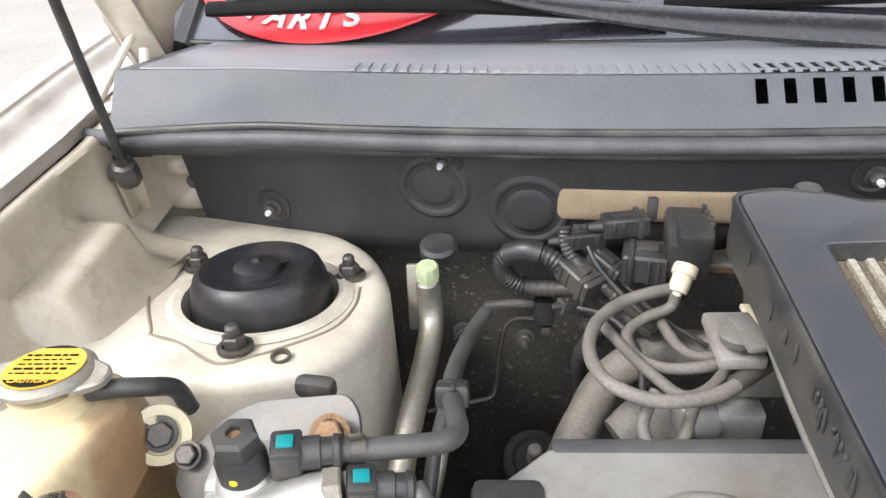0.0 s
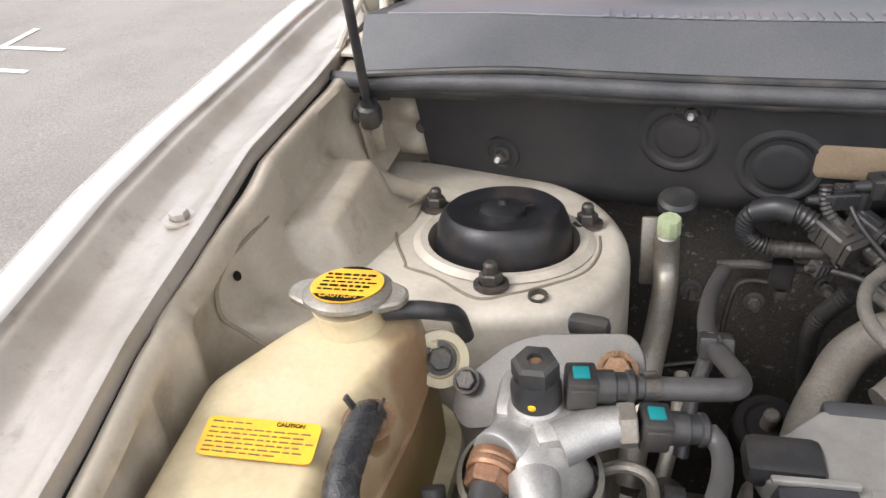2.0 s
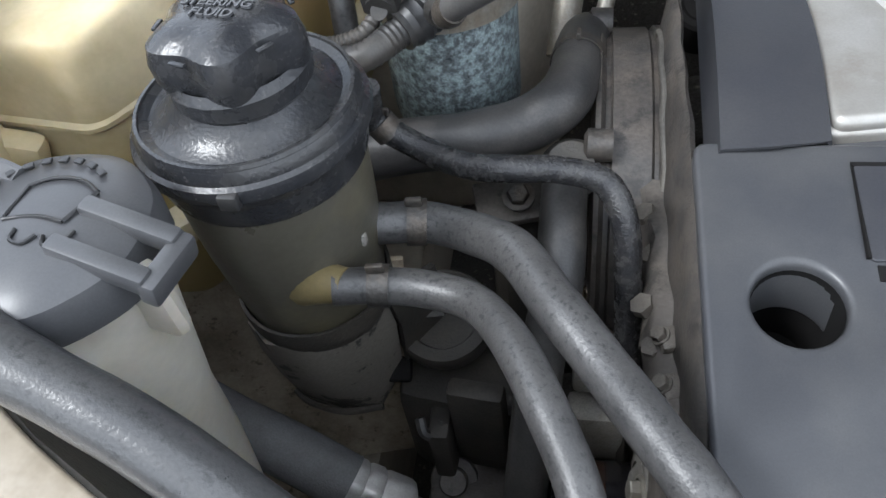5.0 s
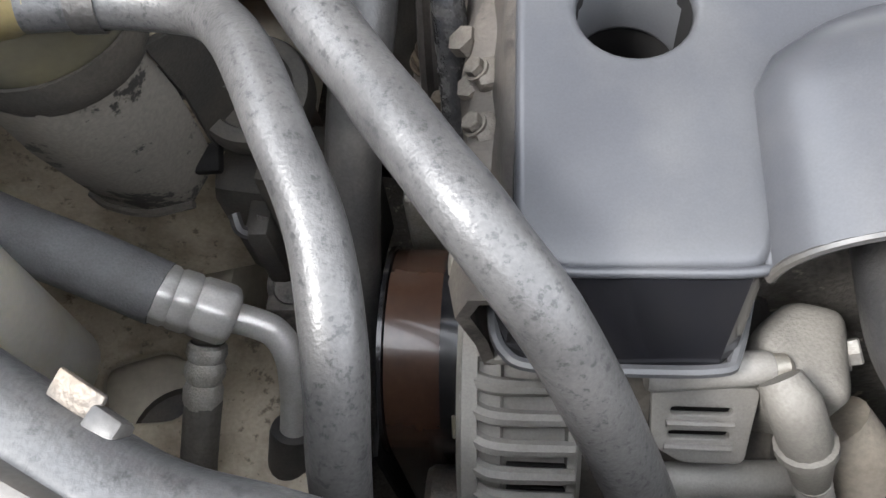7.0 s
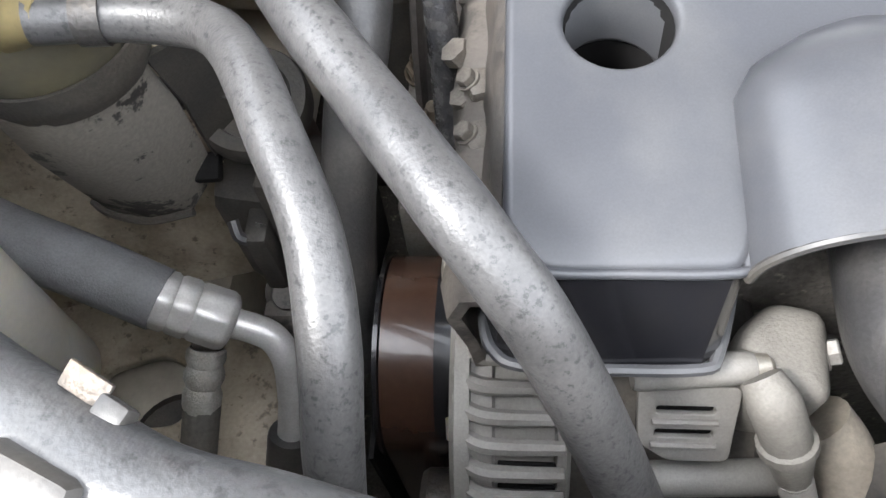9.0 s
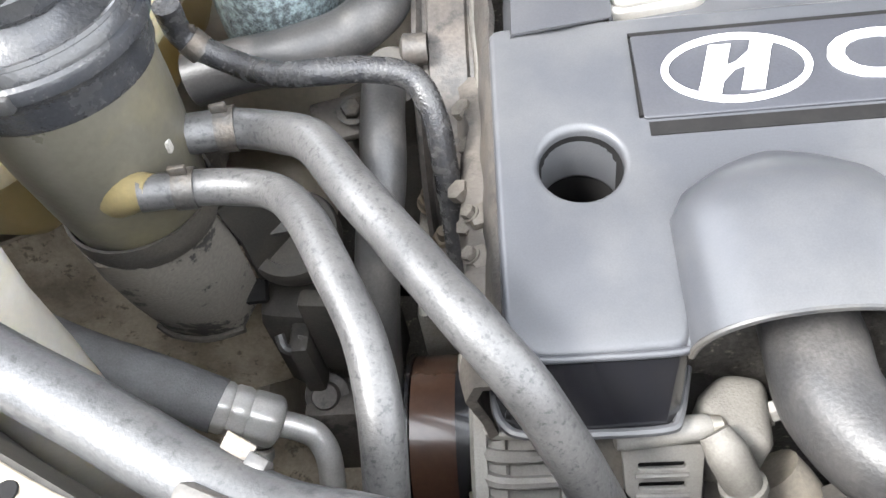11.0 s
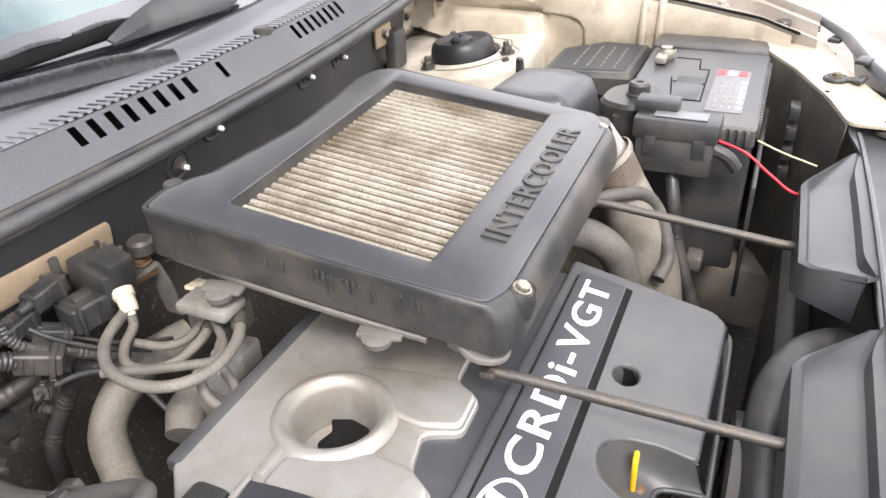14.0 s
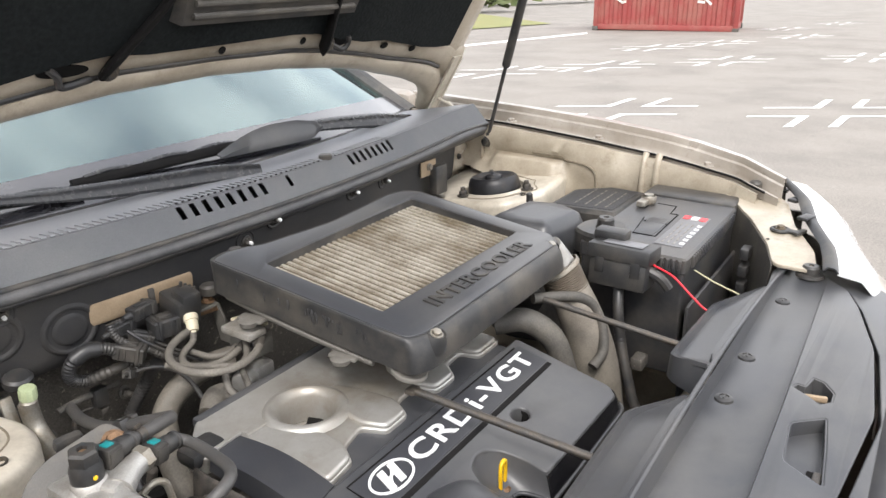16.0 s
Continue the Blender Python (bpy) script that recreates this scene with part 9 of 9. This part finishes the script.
# brackets under the far end of the cowl
cb = thing("cowl_bracket", (0.43, 0.52, 0.95), "rusty steel bracket with dark plugs below the cowl", "bracket")
part("plate", box((0.424, 0.522, 0.992), (0.05, 0.004, 0.03), 0.001), "tan", cb)
part("plug_block", box((0.45, 0.515, 0.965), (0.04, 0.02, 0.06), 0.005), "black", cb)
part("plate_bolt", bolt((0.424, 0.519, 0.995), (0, -1, 0), 0.006, 0.006, 1.3), "zinc", cb)

# ---- wipers ----
def wiper(pts, r, blade, label):
    t = thing("wiper", pts[0], label, "wiper", "windscreen wipers")
    part("arm", tube(pts, r, 12, 8, flat=0.5), "oily", t)
    part("blade_spine", tube(blade, 0.009, 10, 6, flat=0.6), "ink", t)
    part("blade_rubber", tube([(x, y + 0.004, z - 0.007) for x, y, z in blade], 0.003, 8, 6), "black", t)
    a, b = Vector(blade[0]), Vector(blade[-1])
    for f in (0.12, 0.32, 0.52, 0.7, 0.88):
        q = f * (len(blade) - 1)
        c = Vector(blade[int(q)]).lerp(Vector(blade[int(q) + 1]), q - int(q)) + Vector((0, 0.004, 0.006))
        d = (Vector(blade[int(q) + 1]) - Vector(blade[int(q)])).normalized() * 0.035
        part("yoke", tube([tuple(c - d), tuple(c + Vector((0, 0, 0.003))), tuple(c + d)], 0.0035, 8), "oily", t)
    return t


wiper([(0.03, 0.562, 1.07), (-0.035, 0.592, 1.074), (-0.172, 0.632, 1.079), (-0.29, 0.668, 1.088), (-0.38, 0.7, 1.1)], [0.012, 0.016, 0.014, 0.009, 0.006],
      [(-0.66, 0.76, 1.08), (-0.5, 0.72, 1.088), (-0.34, 0.69, 1.086), (-0.2, 0.668, 1.076)], "black wiper arm and blade resting on the windscreen")
w2 = wiper([(0.56, 0.655, 1.05), (0.45, 0.662, 1.068), (0.3, 0.668, 1.085), (0.2, 0.668, 1.09)], [0.016, 0.018, 0.014, 0.01],
           [(-0.2, 0.69, 1.082), (-0.05, 0.668, 1.088), (0.1, 0.662, 1.088), (0.3, 0.672, 1.082)], "black wiper with a grey airfoil over the blade")
rows = []
for k in range(21):
    f = math.sin(k / 20 * math.pi / 2)
    x = 0.008 + 0.232 * f
    h = 0.036 * math.sin(min(1, f * 1.5 + 0.12) * math.pi / 2) * (1 if f < 0.74 else math.sqrt(max(0, 1 - ((f - 0.74) / 0.26) ** 2)) * 0.85 + 0.15)
    zb = 1.084 - 0.008 * f + (0 if f < 0.74 else 0.016 * ((f - 0.74) / 0.26) ** 4)
    rows.append([(x, 0.626, zb), (x, 0.621 + 0.1 * h, zb + h * 0.5), (x, 0.63 + 0.35 * h, zb + h)])
part("airfoil", sheet(rows, 0.003), "cover", w2, "grey airfoil over the blade", smooth=60)

# ---- open hood ----
hood = thing("hood", (0, 0.73, 1.03), "open hood with a black felt liner and champagne frame", "hood")
UP = Vector((0, -0.51, 0.86)).normalized()
INN = Vector((0, -0.86, -0.51)).normalized()
EDGE = ((0, 0.207), (0.16, 0.2), (0.31, 0.182), (0.38, 0.17), (0.43, 0.155), (0.5, 0.138), (0.56, 0.122), (0.62, 0.1), (0.66, 0.08), (0.685, 0.055), (0.7, 0.015), (0.74, -0.02))
FRAME_TOP = ((0, 0.283), (0.2, 0.284), (0.3, 0.262), (0.45, 0.236), (0.62, 0.22), (0.74, 0.2))


def hood_pt(x, s, lift=0.0):
    """s metres up the open hood from the hinge line; lift: towards the engine."""
    p = Vector((x, 0.73, 1.03)) + UP * s + INN * lift
    return tuple(p)


def frame_pt(x, f, lift=0.0):
    """f runs from 0 at the rear edge to 1 at the liner."""
    e, t = bands(EDGE, abs(x)), bands(FRAME_TOP, abs(x))
    return hood_pt(x, e + (t - e) * f, lift)


HX = [0.74, 0.72, 0.7, 0.68, 0.66, 0.62, 0.58, 0.54, 0.5, 0.46, 0.43, 0.4, 0.36, 0.31, 0.24, 0.16, 0.08]
HX = [-x for x in HX] + [0] + HX[::-1]
part("outer_skin", sheet([[hood_pt(x, bands(EDGE, abs(x)) * (1 - f) + 1.12 * f - 0.004, -0.03 - 0.02 * math.sin(f * 3)) for x in HX] for f in (0, 0.1, 0.3, 0.6, 0.85, 1)], 0.001), "body", hood, smooth=60)
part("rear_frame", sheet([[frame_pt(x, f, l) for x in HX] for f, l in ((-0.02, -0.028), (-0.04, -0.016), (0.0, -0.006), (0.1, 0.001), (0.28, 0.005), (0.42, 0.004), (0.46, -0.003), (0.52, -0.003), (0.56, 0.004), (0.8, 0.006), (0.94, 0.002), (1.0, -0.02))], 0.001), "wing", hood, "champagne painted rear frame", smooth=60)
for s in (-1, 1):
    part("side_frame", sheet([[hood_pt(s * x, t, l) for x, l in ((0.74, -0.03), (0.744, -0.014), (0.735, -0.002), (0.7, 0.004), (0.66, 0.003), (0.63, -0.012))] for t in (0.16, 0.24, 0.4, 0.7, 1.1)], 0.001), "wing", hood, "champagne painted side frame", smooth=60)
part("front_frame", sheet([[hood_pt(x, t, l) for x in HX] for t, l in ((1.0, -0.02), (1.01, 0.002), (1.08, 0.004), (1.12, -0.03))], 0.001), "bay", hood, smooth=60)
part("seal_strip", tube([frame_pt(x, 0.49, 0.001) for x in HX[4:-4]], 0.0045, 8, 3), "black", hood, "black rubber seal strip")
rows = []
for t in range(14):
    row = []
    for x in [k * 0.064 - 0.64 for k in range(21)]:
        lo = bands(FRAME_TOP, abs(x)) - 0.004
        row.append(hood_pt(x, lo + (1.0 - lo) * t / 13 + 0.006 * math.sin(x * 19), 0.008 + 0.01 * noise.noise(Vector((x * 7, t * 0.4, 0)))))
    rows.append(row)
part("liner", sheet(rows, 0.01), "liner", hood, "black felt hood liner", smooth=60)
for x, s, a in ((-0.24, 0.258, 0.034), (0.004, 0.262, 0.006), (0.172, 0.262, 0.006), (0.262, 0.252, 0.03), (0.406, 0.23, 0.011), (0.507, 0.213, 0.011), (-0.42, 0.23, 0.02), (-0.52, 0.21, 0.011)):
    bm = lathe([(0.011, 0), (0.011, 0.0012), (0, 0.0012)], n=20)
    bm.transform(Matrix.Diagonal((a / 0.011, 0.8 if a > 0.02 else 0.6, 1, 1)))
    bm.transform(Matrix.Translation(hood_pt(x, s, 0.0075)) @ INN.to_track_quat("Z", "Y").to_matrix().to_4x4())
    part("frame_hole", bm, "ink", hood)
for x, bow in ((-0.185, 0.07), (0.223, -0.02)):
    part("support_arm", tube([hood_pt(x, 0.247, 0.01), hood_pt(x + bow * 0.2, 0.275, 0.014), hood_pt(x + bow, 0.36, 0.018), hood_pt(x + bow * 1.2, 0.42, 0.02)], [0.024, 0.03, 0.026, 0.026], 14, flat=0.25), "ink", hood)
    part("lock_hook", tube([hood_pt(x + 0.02, 0.25, 0.012), hood_pt(x + 0.045, 0.243, 0.018), hood_pt(x + 0.055, 0.255, 0.018), hood_pt(x + 0.05, 0.268, 0.016)] if x > 0 else [hood_pt(x - 0.02, 0.245, 0.012), hood_pt(x - 0.06, 0.243, 0.018), hood_pt(x - 0.068, 0.258, 0.018), hood_pt(x - 0.08, 0.27, 0.016)], 0.005, 8), "black", hood)
    part("arm_bolt", bolt(hood_pt(x, 0.258, 0.02), tuple(INN), 0.008, 0.007, 1.6), "iron", hood)
part("scoop_frame", sheet([[hood_pt(x, s, l) for x, l in ((-0.11, 0.014), (-0.1, 0.028), (0.24, 0.028), (0.25, 0.014))] for s in (0.325, 0.335, 0.5, 0.51)], 0.004), "black", hood)
for k in range(7):
    part("scoop_slat", tube([hood_pt(-0.09, 0.34 + 0.018 * k, 0.034), hood_pt(0.23, 0.34 + 0.018 * k, 0.034)], 0.0045, 8, smooth=False), "dusty", hood)
for s in (-1, 1):
    hg = part("hinge", merged(box((s * 0.703, 0.625, 1.034), (0.036, 0.07, 0.004), 0.001, (0, 0, s * 8)), bolt((s * 0.703, 0.62, 1.036), (0, 0, 1), 0.008, 0.008, 1.6)), "bay", hood, "champagne painted steel hinge")
    part("hinge_arm", sheet([[tuple(Vector(hood_pt(s * (0.715 + dx), t, l))) for dx, l in ((-0.02, 0.012), (-0.018, 0.006), (0.014, 0.006), (0.016, 0.012))] for t in (-0.01, 0.04, 0.09, 0.17)], 0.002), "bay", hg)
    part("hinge_web", tube([(s * 0.722, 0.6, 1.036), (s * 0.722, 0.645, 1.052), (s * 0.718, 0.7, 1.075)], 0.004, 8), "bay", hg)
    part("hook", tube([(s * 0.684, 0.625, 1.034), (s * 0.682, 0.632, 1.062), (s * 0.685, 0.645, 1.072)], 0.0045, 8), "bay", hg)
    part("pivot", bolt((s * 0.7, 0.725, 1.034), (-s, 0, 0), 0.008, 0.008, 1.5), "iron", hg)
    part("hinge_pocket", sheet([[(s * x, y, 1.0) for x in (0.668, 0.735)] for y in (0.57, 0.68, 0.8)], 0.003), "black", hg)
    st = thing("gas_strut", (s * 0.672, 0.522, 1.01), "black gas strut holding the hood open", "gas strut", "gas struts")
    base, top = Vector((s * 0.676, 0.536, 0.998)), Vector((s * 0.64, 0.42, 1.36))
    d = (top - base).normalized()
    part("end_socket", merged(lathe([(0, -0.011), (0.0095, -0.011), (0.0112, -0.008), (0.0118, 0.004), (0.0105, 0.01), (0.0068, 0.012), (0.0062, 0.02)], tuple(base), tuple(d), 8), lathe([(0.0075, -0.013), (0.0085, -0.006), (0.0085, 0.006), (0, 0.006)], tuple(base), (1, 0, 0), 16)), "black", st)
    part("rod", tube([tuple(base), tuple(base + d * 0.19)], 0.0042, 12, smooth=False), "black", st)
    part("cylinder", tube([tuple(base + d * 0.176), tuple(base + d * 0.182), tuple(top)], [0.008, 0.0092, 0.0092], 16, 2, smooth=False), "black", st)
    part("ball_bracket", merged(box((s * 0.682, 0.54, 0.978), (0.004, 0.02, 0.045), 0.001, (0, s * 6, 0)), box((s * 0.675, 0.547, 0.972), (0.012, 0.003, 0.03), 0.001)), "wing", st, "beige folded stand")
